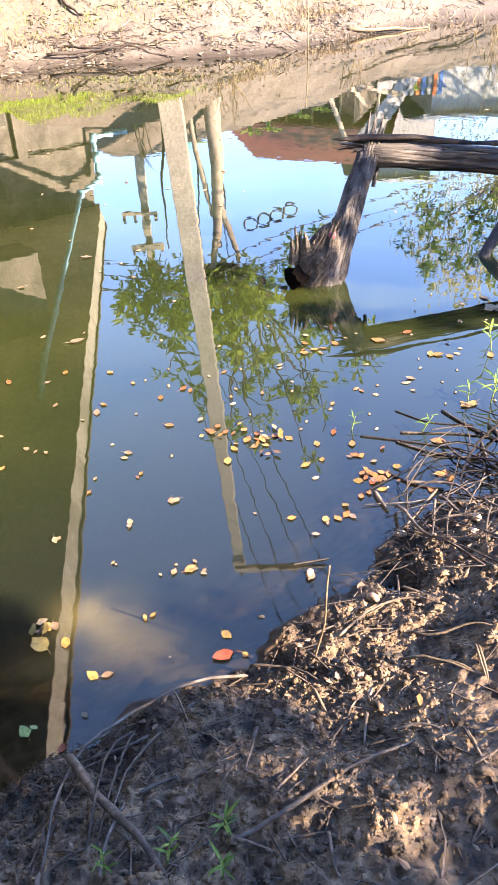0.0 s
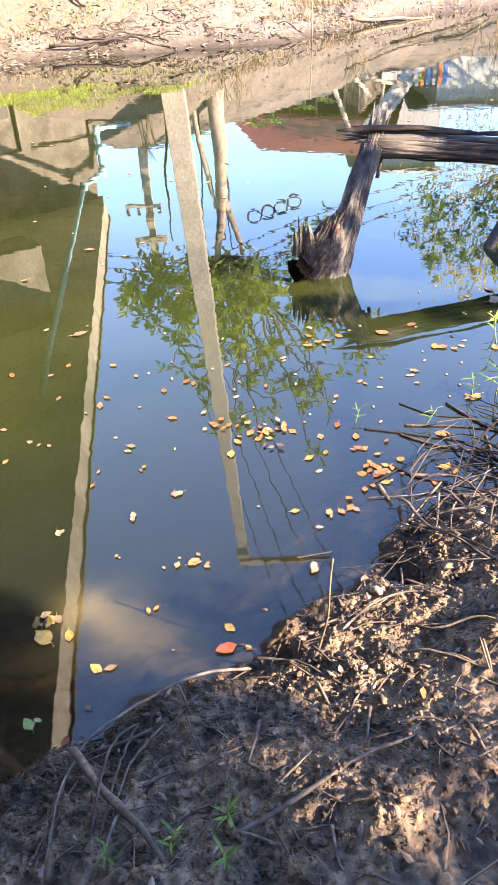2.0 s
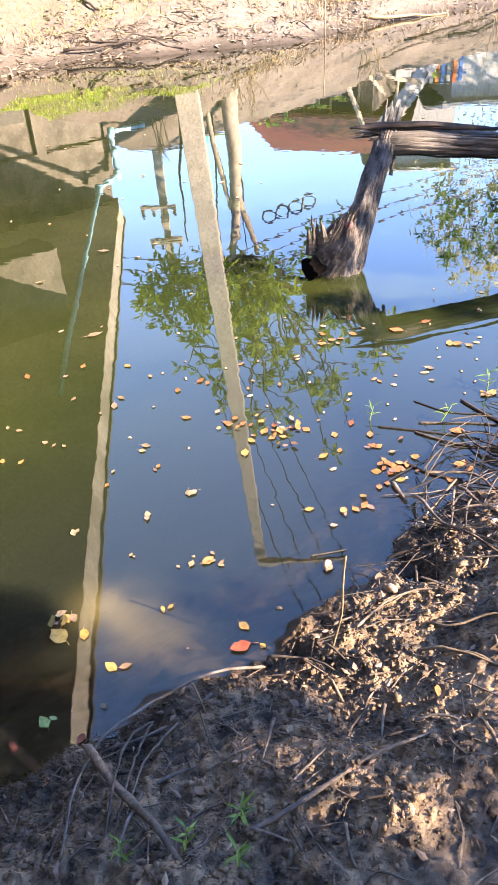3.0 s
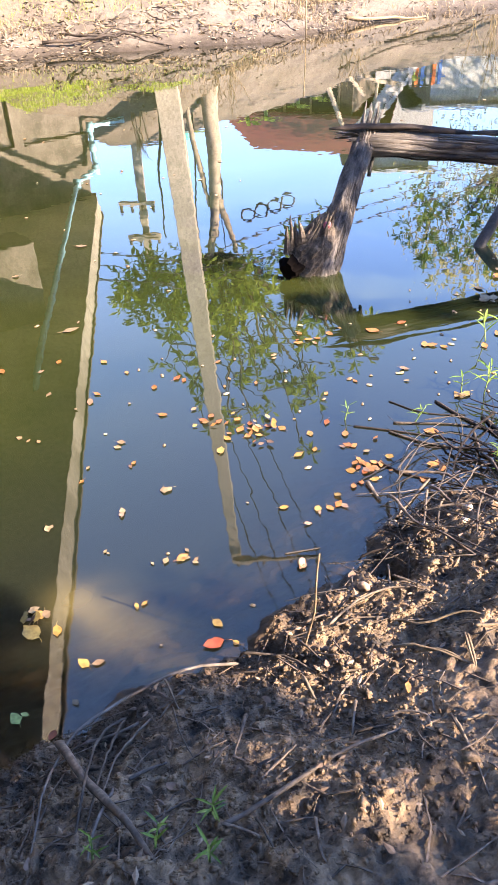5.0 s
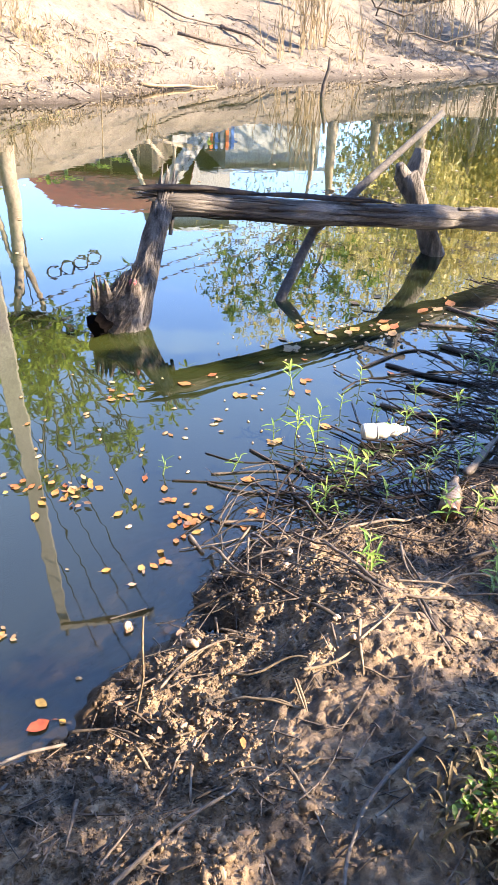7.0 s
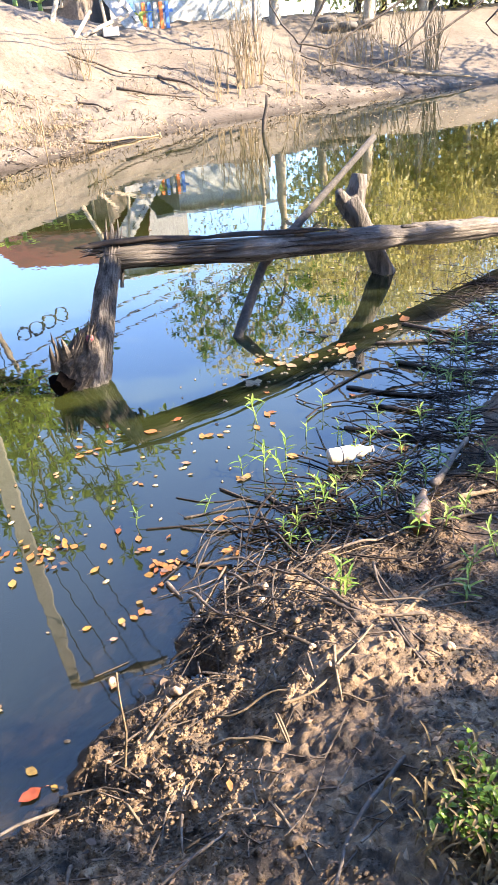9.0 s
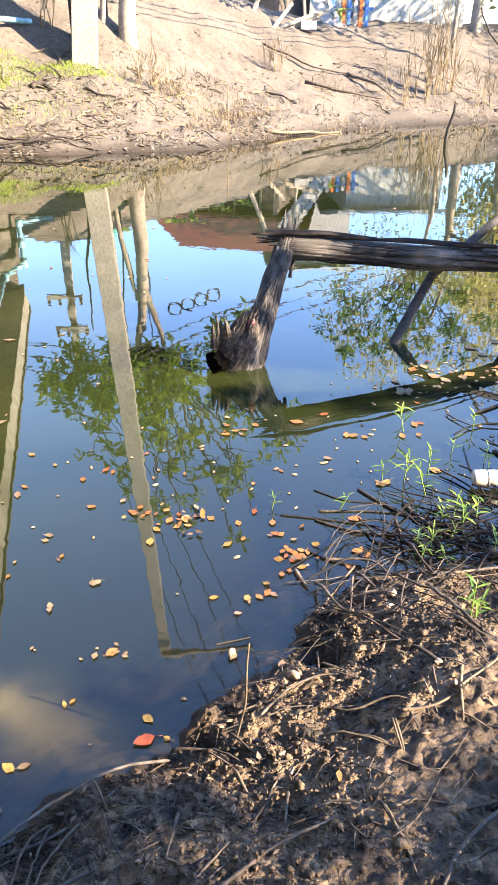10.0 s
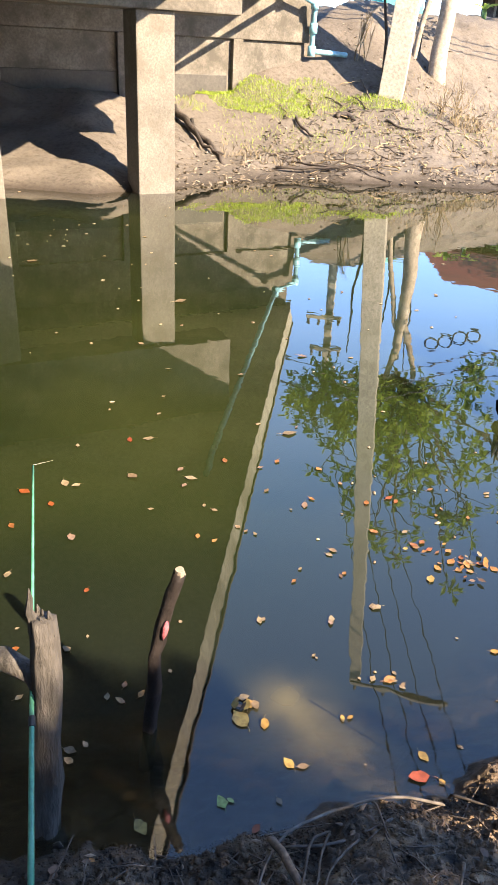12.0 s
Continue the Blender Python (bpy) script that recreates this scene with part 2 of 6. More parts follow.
RUST_ROOF = surface("red_roof", ((0.3, (0.07, 0.018, 0.011)), (0.7, (0.125, 0.032, 0.019))), 2, 0.7, 0.2, 6, world_space=True)
DARK_WALL = surface("dark_plank_wall", ((0.3, (0.07, 0.06, 0.055)), (0.7, (0.16, 0.13, 0.11))), 2, 0.85, 0.3, 8, world_space=True)
TIN = surface("grey_corrugated_tin", ((0.3, (0.28, 0.3, 0.3)), (0.7, (0.45, 0.48, 0.48))), 2, 0.5, 0.1, 6, metal=0.4, world_space=True)
WHITE_WALL = surface("white_painted_wall", ((0.3, (0.27, 0.27, 0.265)), (0.7, (0.36, 0.36, 0.355))), 1.5, 0.8, 0.1, 8, world_space=True)
WIRE = surface("black_cable", ((0.3, (0.015, 0.015, 0.016)), (0.7, (0.03, 0.03, 0.03))), 3, 0.6, 0.0, 4)
GREEN_LEAF = leaf_material("green_leaf", ((0.0, (0.08, 0.14, 0.025)), (0.5, (0.13, 0.21, 0.035)), (1.0, (0.2, 0.28, 0.055))), 0.4, 0.5)
LIGHT_LEAF = leaf_material("light_green_leaf", ((0.0, (0.15, 0.24, 0.045)), (0.5, (0.24, 0.34, 0.065)), (1.0, (0.34, 0.43, 0.11))), 0.4, 0.5)
YELLOWING = leaf_material("yellowing_leaf", ((0.0, (0.34, 0.32, 0.09)), (0.5, (0.48, 0.44, 0.15)), (1.0, (0.58, 0.52, 0.24))), 0.5, 0.5)
CROWN_LEAF = leaf_material("dark_crown_leaf", ((0.0, (0.05, 0.09, 0.015)), (1.0, (0.1, 0.16, 0.03))), 0.5, 0.15)
GRASS = leaf_material("fresh_grass", ((0.0, (0.2, 0.31, 0.025)), (0.5, (0.3, 0.42, 0.035)), (1.0, (0.4, 0.5, 0.07))))
YELLOW_LEAF = leaf_material("yellow_leaf", ((0.0, (0.252, 0.138, 0.030)), (0.5, (0.270, 0.180, 0.048)), (1.0, (0.228, 0.186, 0.066))), 0.45, 0.15)
PALE_LEAF = leaf_material("bleached_leaf", ((0.0, (0.186, 0.136, 0.074)), (0.5, (0.229, 0.180, 0.112)), (1.0, (0.149, 0.099, 0.056))), 0.5, 0.1)
BROWN_LEAF = leaf_material("brown_leaf", ((0.0, (0.08, 0.046, 0.03)), (0.4, (0.16, 0.1, 0.065)), (0.7, (0.23, 0.155, 0.115)), (1.0, (0.12, 0.075, 0.05))), 0.6, 0.1)
RED_LEAF = leaf_material("red_leaf", ((0.0, (0.17, 0.035, 0.015)), (1.0, (0.21, 0.06, 0.018))), 0.5, 0.1)
GREEN_FLOAT = leaf_material("pale_green_leaf", ((0.0, (0.22, 0.3, 0.08)), (1.0, (0.32, 0.36, 0.13))), 0.5, 0.15)
SHELL = surface("bleached_snail_shell", ((0.3, (0.26, 0.17, 0.11)), (0.7, (0.45, 0.35, 0.27))), 30, 0.5, 0.2, 4, piece=0.25)
WHITE_PLASTIC = surface("white_plastic", ((0.3, (0.5, 0.49, 0.465)), (0.7, (0.62, 0.615, 0.6))), 12, 0.35, 0.05, 5, stain=(0.45, 0.38, 0.3), stain_scale=9)
BROWN_PLASTIC = surface("silty_clear_plastic", ((0.3, (0.075, 0.056, 0.045)), (0.7, (0.135, 0.107, 0.088))), 14, 0.4, 0.05, 5)
SILT = surface("settled_brown_silt", ((0.3, (0.06, 0.033, 0.02)), (0.7, (0.12, 0.07, 0.045))), 14, 0.4, 0.05, 5)
ROD_GREEN = surface("green_fishing_rod", ((0.3, (0.06, 0.25, 0.15)), (0.7, (0.11, 0.33, 0.21))), 8, 0.3, 0.0, 5)
RUBBER = surface("old_tyre_rubber", ((0.3, (0.06, 0.055, 0.05)), (0.7, (0.13, 0.12, 0.11))), 8, 0.85, 0.3, 5)
PLANK = surface("bleached_timber", ((0.3, (0.26, 0.21, 0.16)), (0.7, (0.38, 0.33, 0.265))), 6, 0.8, 0.3, 5, world_space=True)
BLUE_PAINT = surface("blue_paint", ((0.3, (0.05, 0.14, 0.4)), (0.7, (0.08, 0.2, 0.5))), 4, 0.5, 0.05, 5)
ORANGE_PAINT = surface("orange_paint", ((0.3, (0.6, 0.13, 0.03)), (0.7, (0.7, 0.2, 0.05))), 4, 0.5, 0.05, 5)
TEAL_PAINT = surface("teal_tarpaulin", ((0.3, (0.05, 0.3, 0.3)), (0.7, (0.1, 0.42, 0.42))), 4, 0.5, 0.1, 5)
FALLEN = leaf_material("fallen_leaf", ((0.0, (0.252, 0.096, 0.021)), (0.3, (0.300, 0.156, 0.048)), (0.6, (0.240, 0.060, 0.015)), (0.8, (0.312, 0.186, 0.066)), (1.0, (0.198, 0.078, 0.024))), 0.45, 0.15)

# ---- the lie of the land ----
NEAR = [(-60, -26), (-12, -5), (-5, -1.2), (-2.2, 0.3), (-1.4, 0.68), (-1.04, 0.86), (-0.6, 1.0), (-0.36, 1.11), (-0.18, 1.21), (0.02, 1.28), (0.11, 1.42), (0.25, 1.53), (0.34, 1.64), (0.42, 1.78), (0.52, 1.85), (0.68, 1.9), (0.93, 1.94), (1.15, 1.96), (1.4, 2.02), (1.7, 2.22), (2.1, 2.62), (2.6, 3.1), (3.4, 3.95), (6, 6.4), (10, 10.5), (16, 14), (60, 28)]
FAR = [(-60, -6), (-12, 6.6), (-5.7, 9.25), (-4.6, 9.35), (-3.9, 9.9), (-3.3, 10.9), (-2.7, 11.9), (-0.9, 12.3), (0.6, 12.7), (1.13, 13.3), (2.1, 14.2), (3.5, 15.4), (5.2, 16.5), (7.9, 17.7), (10.1, 18.6), (14, 19.4), (22, 21), (60, 34)]
NEAR_Z = ((0, 0), (0.12, 0.06), (0.3, 0.145), (0.6, 0.28), (0.9, 0.37), (1.5, 0.46), (3, 0.8), (6, 1.7), (12, 2.1), (400, 2.2))
FAR_Z = ((0, 0), (0.25, 0.1), (1.0, 0.24), (2.0, 0.52), (3.3, 1.08), (4.4, 1.6), (5.4, 1.9), (7, 2.0), (14, 2.05), (400, 2.2))


def lattice(ix, iy, seed):
    n = (ix * 374761393 + iy * 668265263 + seed * 974634777) & 0xFFFFFFFF
    n = ((n ^ (n >> 13)) * 1274126177) & 0xFFFFFFFF
    return ((n ^ (n >> 16)) & 0xFFFF) / 65535.0


def value_noise(x, y, seed):
    x, y = np.asarray(x, float), np.asarray(y, float)
    ix, iy = np.floor(x).astype(np.int64), np.floor(y).astype(np.int64)
    fx, fy = x - ix, y - iy
    fx, fy = fx * fx * (3 - 2 * fx), fy * fy * (3 - 2 * fy)
    low = lattice(ix, iy, seed) * (1 - fx) + lattice(ix + 1, iy, seed) * fx
    high = lattice(ix, iy + 1, seed) * (1 - fx) + lattice(ix + 1, iy + 1, seed) * fx
    return (low * (1 - fy) + high * fy) * 2 - 1


def shore_gap(x, y, shore):
    """Distance from a shoreline, positive on the side of greater y."""
    best = np.full(x.shape, 1e9)
    for (ax, ay), (bx, by) in zip(shore, shore[1:]):
        ux, uy = bx - ax, by - ay
        k = np.clip(((x - ax) * ux + (y - ay) * uy) / (ux * ux + uy * uy), 0, 1)
        best = np.minimum(best, np.hypot(x - ax - k * ux, y - ay - k * uy))
    line = np.interp(x, [p[0] for p in shore], [p[1] for p in shore])
    return np.where(y > line, best, -best)


def ground_z(x, y, fine=True):
    x, y = np.atleast_1d(np.asarray(x, float)), np.atleast_1d(np.asarray(y, float))
    near, far = -shore_gap(x, y, NEAR), shore_gap(x, y, FAR)
    near = near + (0.05 * value_noise(x * 5, y * 5, 3) + 0.03 * value_noise(x * 15, y * 15, 5) + 0.014 * value_noise(x * 38, y * 38, 6)) * np.clip(1 - abs(near), 0, 1)
    far = far + 0.18 * value_noise(x * 1.3, y * 1.3, 4) * np.clip(1 - abs(far) / 3, 0, 1)
    zn = np.interp(near, [p[0] for p in NEAR_Z], [p[1] for p in NEAR_Z])
    marsh = np.clip((x - 0.75) / 0.45, 0, 1)
    zn = zn * (1 - marsh) + marsh * np.interp(near, (0, 0.35, 0.6, 0.9, 1.4, 2.2, 3, 6, 12, 400), (0, 0.03, 0.08, 0.2, 0.38, 0.6, 0.8, 1.7, 2.1, 2.2))
    zf = np.interp(far, [p[0] for p in FAR_Z], [p[1] for p in FAR_Z])
    rise = np.interp(x, (-3, 1, 4), (1.42, 1.38, 1.0))
    zf = zf * (1 + (rise - 1) * np.clip((far - 3.0) / 3, 0, 1))
    behind = 0.77 * (y - 16) - 0.64 * (x + 3)
    zf = np.minimum(zf, 1.02 + np.clip(x + 4.2, 0, 9) * 1.2 + np.clip(behind - 3, 0, 9))
    bed = -0.5 * np.minimum(np.minimum(-near, -far), 2.5)
    z = np.where(near > 0, zn, np.where(far > 0, zf, bed))
    if fine:
        on = np.clip(near * 12, 0, 1) * np.clip(2.5 - near, 0, 1)
        lumps = 0.024 * value_noise(x * 5, y * 5, 11) + 0.014 * value_noise(x * 13, y * 13, 12)
        lumps += 0.013 * abs(value_noise(x * 27, y * 27, 13)) + 0.011 * abs(value_noise(x * 52, y * 52, 14)) + 0.009 * value_noise(x * 95, y * 95, 15)
        z = z + on * (1 - 0.35 * marsh) * (lumps + 0.006 * abs(value_noise(x * 90, y * 90, 16)) * (1 + value_noise(x * 9, y * 9, 17)))
        z = z - 0.13 * np.exp(-(((x - 0.418) / 0.045) ** 2 + ((y - 1.505) / 0.06) ** 2))
        on = np.clip(far * 2, 0, 1)
        z = z + on * (0.10 * value_noise(x * 0.9, y * 0.9, 21) + 0.05 * value_noise(x * 2.6, y * 2.6, 22) + 0.03 * value_noise(x * 6, y * 6, 23))
    return z


# ---- mesh tools ----
class Shape:
    def __init__(self):
        self.verts, self.faces = [], []

    def add(self, verts, faces):
        at = len(self.verts)
        self.verts += [tuple(v) for v in verts]
        self.faces += [tuple(i + at for i in f) for f in faces]
        return self

    def box(self, a, b, m=None):
        (x0, y0, z0), (x1, y1, z1) = a, b
        v = [Vector(p) for p in ((x0, y0, z0), (x1, y0, z0), (x1, y1, z0), (x0, y1, z0), (x0, y0, z1), (x1, y0, z1), (x1, y1, z1), (x0, y1, z1))]
        v = [m @ p for p in v] if m else v
        return self.add(v, [(3, 2, 1, 0), (4, 5, 6, 7), (0, 1, 5, 4), (1, 2, 6, 5), (2, 3, 7, 6), (3, 0, 4, 7)])

    def tube(self, points, radii, sides=8, rough=0.0, closed=True, flat=1.0, ridges=0.0, grain=5.0):
        """A tapered, slightly uneven stem along points."""
        points = [Vector(p) for p in points]
        radii = [radii] * len(points) if isinstance(radii, (int, float)) else list(radii)
        seed, verts, faces, side = random.random() * 90, [], [], None
        for i, p in enumerate(points):
            way = (points[min(i + 1, len(points) - 1)] - points[max(i - 1, 0)]).normalized()
            if side is None:
                side = way.orthogonal().normalized()
            side = (side - way * side.dot(way)).normalized()
            other = way.cross(side)
            for k in range(sides):
                a = 2 * math.pi * k / sides
                swell = 1 + rough * noise.noise(Vector((math.cos(a) * 1.4 + seed, math.sin(a) * 1.4, i * 0.45)))
                if ridges:
                    swell *= 1 + ridges * noise.noise(Vector((math.cos(a) * grain + seed, math.sin(a) * grain, i * 0.12)))
                verts.append(p + (side * math.cos(a) + other * math.sin(a) * flat) * radii[i] * swell)
        for i in range(len(points) - 1):
            for k in range(sides):
                j = (k + 1) % sides
                faces.append((i * sides + k, i * sides + j, (i + 1) * sides + j, (i + 1) * sides + k))
        if closed:
            faces.append(tuple(reversed(range(sides))))
            faces.append(tuple((len(points) - 1) * sides + k for k in range(sides)))
        return self.add(verts, faces)

    def prism(self, outline, low, high, m=None):
        """An upright prism over a plan outline, counter-clockwise."""
        n = len(outline)
        v = [Vector((x, y, low)) for x, y in outline] + [Vector((x, y, high)) for x, y in outline]
        v = [m @ p for p in v] if m else v
        return self.add(v, [tuple(reversed(range(n))), tuple(range(n, 2 * n))] + [(k, (k + 1) % n, n + (k + 1) % n, n + k) for k in range(n)])

    def mesh(self, name, material, smooth=False, bevel=0.0):
        data = bpy.data.meshes.new(name)
        data.from_pydata(self.verts, [], self.faces)
        if bevel:
            bm = bmesh.new()
            bm.from_mesh(data)
            bmesh.ops.bevel(bm, geom=[e for e in bm.edges if len(e.link_faces) == 2 and e.calc_face_angle(0) > 0.6], offset=bevel, segments=2, affect="EDGES", profile=0.6)
            bm.to_mesh(data)
            bm.free()
        data.materials.append(material)
        if smooth:
            data.polygons.foreach_set("use_smooth", [True] * len(data.polygons))
        data.update()
        return data


def part(name, shape, material, parent=None, label="", smooth=False, bevel=0.0):
    ob = new(name, shape.mesh(name, material, smooth, bevel))
    ob.parent = parent
    if label:
        ob["label"] = label
    return ob


def thing(name, label, category, at=(0, 0, 0), group="", kind=""):
    ob = new(name)
    ob.empty_display_size = 0.1
    ob.location = at
    return tagged(ob, label, category, group, kind)


def solo(name, shape, material, label, category, group="", kind="", smooth=False, bevel=0.0):
    return tagged(part(name, shape, material, None, "", smooth, bevel), label, category, group, kind)


def curve_between(a, b, steps, bow=(0, 0, 0), wander=0.0):
    a, b, bow = Vector(a), Vector(b), Vector(bow)
    seed = random.random() * 50
    out = []
    for i in range(steps + 1):
        k = i / steps
        drift = Vector((noise.noise(Vector((seed, k * 3, 0))), noise.noise(Vector((seed, k * 3, 9))), noise.noise(Vector((seed, k * 3, 17))))) * wander
        out.append(a.lerp(b, k) + bow * (4 * k * (1 - k)) + drift * min(1, 4 * k * (1 - k) + 0.2))
    return out


# ---- ground and water ----
GRID = []


def build_ground():
    def spaced(dense, far):
        lines = []
        for a, b, step in dense:
            lines += list(np.arange(a, b, step))
        return np.array(sorted(set(np.round(lines + far, 4))))
    xs = spaced([(-1.5, -1.0, 0.022), (-1.0, 1.4, 0.008), (1.4, 2.3, 0.022), (-9, -1.5, 0.12), (2.3, 13, 0.12)], [-900, -300, -120, -60, -40, -30, -24, -19, -15, -12, -10.5, 13.5, 15, 17, 20, 24, 30, 40, 60, 120, 300, 900])
    ys = spaced([(0.35, 0.5, 0.022), (0.5, 2.0, 0.008), (2.0, 3.3, 0.022), (3.3, 8.8, 0.2), (8.8, 20, 0.11), (-4, 0.35, 0.2)], [-900, -300, -120, -60, -30, -18, -12, -8, -6, 20.5, 21, 22, 23.5, 25, 28, 32, 40, 55, 80, 120, 200, 300, 900])
    gx, gy = np.meshgrid(xs, ys)
    gz = ground_z(gx.ravel(), gy.ravel())
    nx, ny = len(xs), len(ys)
    GRID.extend([xs.tolist(), ys.tolist(), gz.reshape(ny, nx).tolist()])
    index = np.arange(nx * ny).reshape(ny, nx)
    faces = np.stack([index[:-1, :-1], index[:-1, 1:], index[1:, 1:], index[1:, :-1]], -1).reshape(-1, 4)
    shape = Shape()
    shape.verts, shape.faces = np.stack([gx.ravel(), gy.ravel(), gz], 1).tolist(), faces.tolist()
    return solo("ground", shape, SOIL, "muddy near bank and dry pale silt far bank", "ground", kind="structure", smooth=True)


ground = build_ground()
wx = [-70.0] + [x for x in GRID[0][::3] if -60 < x < 60] + [70.0]
wy = [-30.0] + [y for y in GRID[1][::3] if -25 < y < 35] + [40.0]
shape = Shape()
shape.add([(x, y, 0) for y in wy for x in wx], [(j * len(wx) + i, j * len(wx) + i + 1, (j + 1) * len(wx) + i + 1, (j + 1) * len(wx) + i) for j in range(len(wy) - 1) for i in range(len(wx) - 1)])
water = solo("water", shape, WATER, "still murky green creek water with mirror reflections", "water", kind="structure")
bed = np.array(shape.verts)
water.data.attributes.new("depth", "FLOAT", "POINT").data.foreach_set("value", np.clip(-ground_z(bed[:, 0], bed[:, 1]), 0, 1).astype(np.float32))


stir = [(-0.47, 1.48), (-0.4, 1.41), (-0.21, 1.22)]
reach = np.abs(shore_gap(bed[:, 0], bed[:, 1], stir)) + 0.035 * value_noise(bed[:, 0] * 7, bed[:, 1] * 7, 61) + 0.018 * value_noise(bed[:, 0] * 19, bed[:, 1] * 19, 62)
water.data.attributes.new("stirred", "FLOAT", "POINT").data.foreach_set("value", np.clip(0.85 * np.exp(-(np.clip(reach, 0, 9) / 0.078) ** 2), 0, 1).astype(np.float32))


def cell(lines, v):
    """The index of the last line at or below v."""
    low, high = 0, len(lines) - 1
    while high - low > 1:
        mid = (low + high) // 2
        low, high = (mid, high) if lines[mid] <= v else (low, mid)
    return low


def on_ground(x, y, lift=0.0):
    xs, ys, gz = GRID
    i, j = cell(xs, x), cell(ys, y)
    fx, fy = (x - xs[i]) / (xs[i + 1] - xs[i]), (y - ys[j]) / (ys[j + 1] - ys[j])
    z = (gz[j][i] * (1 - fx) + gz[j][i + 1] * fx) * (1 - fy) + (gz[j + 1][i] * (1 - fx) + gz[j + 1][i + 1] * fx) * fy
    return Vector((x, y, max(z, 0.0) + lift))


# ---- bridge ----
SKEW = Vector((0.77, 0.64, 0)).normalized()


def deck_x(y, off=0.0):
    return -1.2 - 0.113 * y + off


def skewed(at, turn=0.0):
    return Matrix.Translation(at) @ Matrix.Rotation(math.atan2(SKEW.y, SKEW.x) + turn, 4, "Z")


def build_bridge():
    bridge = thing("bridge", "grey weathered concrete road bridge over the creek on skewed piers", "bridge", (-5, 9, 0))
    back = Matrix.Translation((5, -9, 0))
    y0, y1 = -14.0, 16.0
    wide = 16.0
    s = Shape()
    s.prism([(deck_x(y0) - wide, y0), (deck_x(y0), y0), (deck_x(y1), y1), (deck_x(y1) - 0.1, y1 + 0.6), (deck_x(y1) - wide, y1 - 12.6)], 3.3, 3.5, back)
    # The pale pole tone puts the water's bounced light into the underside's colour.
    part("deck", s, POLE_CONCRETE, bridge, "concrete deck slab, paled for light bounced off the water", bevel=0.01)
    s = Shape()
    ends = [[back @ Vector((deck_x(y, off), y, z)) for off, z in ((0.004, 3.3), (0.09, 3.62), (0.0, 3.66), (-0.25, 3.66), (-0.25, 3.5), (0.0, 3.5))] for y in (y0, y1)]
    s.add(ends[0] + ends[1], [(0, 1, 2, 3, 4, 5), (11, 10, 9, 8, 7, 6)] + [(k, k + 6, (k + 1) % 6 + 6, (k + 1) % 6) for k in range(6)])
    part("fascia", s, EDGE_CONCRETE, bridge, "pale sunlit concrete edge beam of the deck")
    # A thin dark strip running along the edge beam's face.
    s = Shape()
    ends = [[back @ Vector((deck_x(y, off), y, z)) for off, z in ((0.072, 3.56), (0.098, 3.56), (0.102, 3.6), (0.09, 3.6))] for y in (y0 + 0.02, y1 - 0.02)]
    s.add(ends[0] + ends[1], [(0, 1, 2, 3), (7, 6, 5, 4)] + [(k, k + 4, (k + 1) % 4 + 4, (k + 1) % 4) for k in range(4)])
    part("dark_edge_strip", s, DARK_WALL, bridge, "thin dark strip along the edge of the deck")
    cap = Shape()
    m = back @ skewed((-3.1, 10.24, 0))
    cap.prism([(-19, -0.05), (0.2, -0.05), (0.2, 0.55), (-19, 0.55)], 2.12, 3.3, m)
    part("cap_beam", cap, SHADED_CONCRETE, bridge, bevel=0.02)
    for n in range(3):
        s = Shape()
        m = back @ skewed((-3.63 - 2.2 * 0.77 * n, 9.83 - 2.2 * 0.64 * n, 0))
        s.prism([(-0.5, 0), (0, 0), (0, 0.5), (-0.5, 0.5)], -1.2, 2.12, m)
        part("pier", s, PIER_CONCRETE, bridge, "square concrete pier standing at the water's edge", bevel=0.02)
    s = Shape()
    m = back @ skewed((-3.0, 16.0, 0))
    s.prism([(-19, 0.07), (-0.06, 0.07), (-0.06, 0.8), (-19, 0.8)], 0.2, 1.95, m)
    part("abutment_wall", s, SHADED_CONCRETE, bridge, bevel=0.02)
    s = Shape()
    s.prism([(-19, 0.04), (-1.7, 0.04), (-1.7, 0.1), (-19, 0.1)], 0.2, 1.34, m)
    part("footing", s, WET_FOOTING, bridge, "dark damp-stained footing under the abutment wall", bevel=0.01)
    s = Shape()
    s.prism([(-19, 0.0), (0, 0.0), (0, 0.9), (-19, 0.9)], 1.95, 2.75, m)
    part("abutment_beam", s, SHADED_CONCRETE, bridge, bevel=0.02)
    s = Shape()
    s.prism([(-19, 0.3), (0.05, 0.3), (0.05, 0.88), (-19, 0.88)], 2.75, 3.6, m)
    part("back_wall", s, SHADED_CONCRETE, bridge, bevel=0.01)
    for n in range(4):
        s = Shape()
        s.prism([(-1.62 - 2.2 * n, -0.04), (-1.42 - 2.2 * n, -0.04), (-1.42 - 2.2 * n, 0.12), (-1.62 - 2.2 * n, 0.12)], 0.6, 1.95, m)
        part("abutment_post", s, SHADED_CONCRETE, bridge, bevel=0.01)
    return bridge


build_bridge()


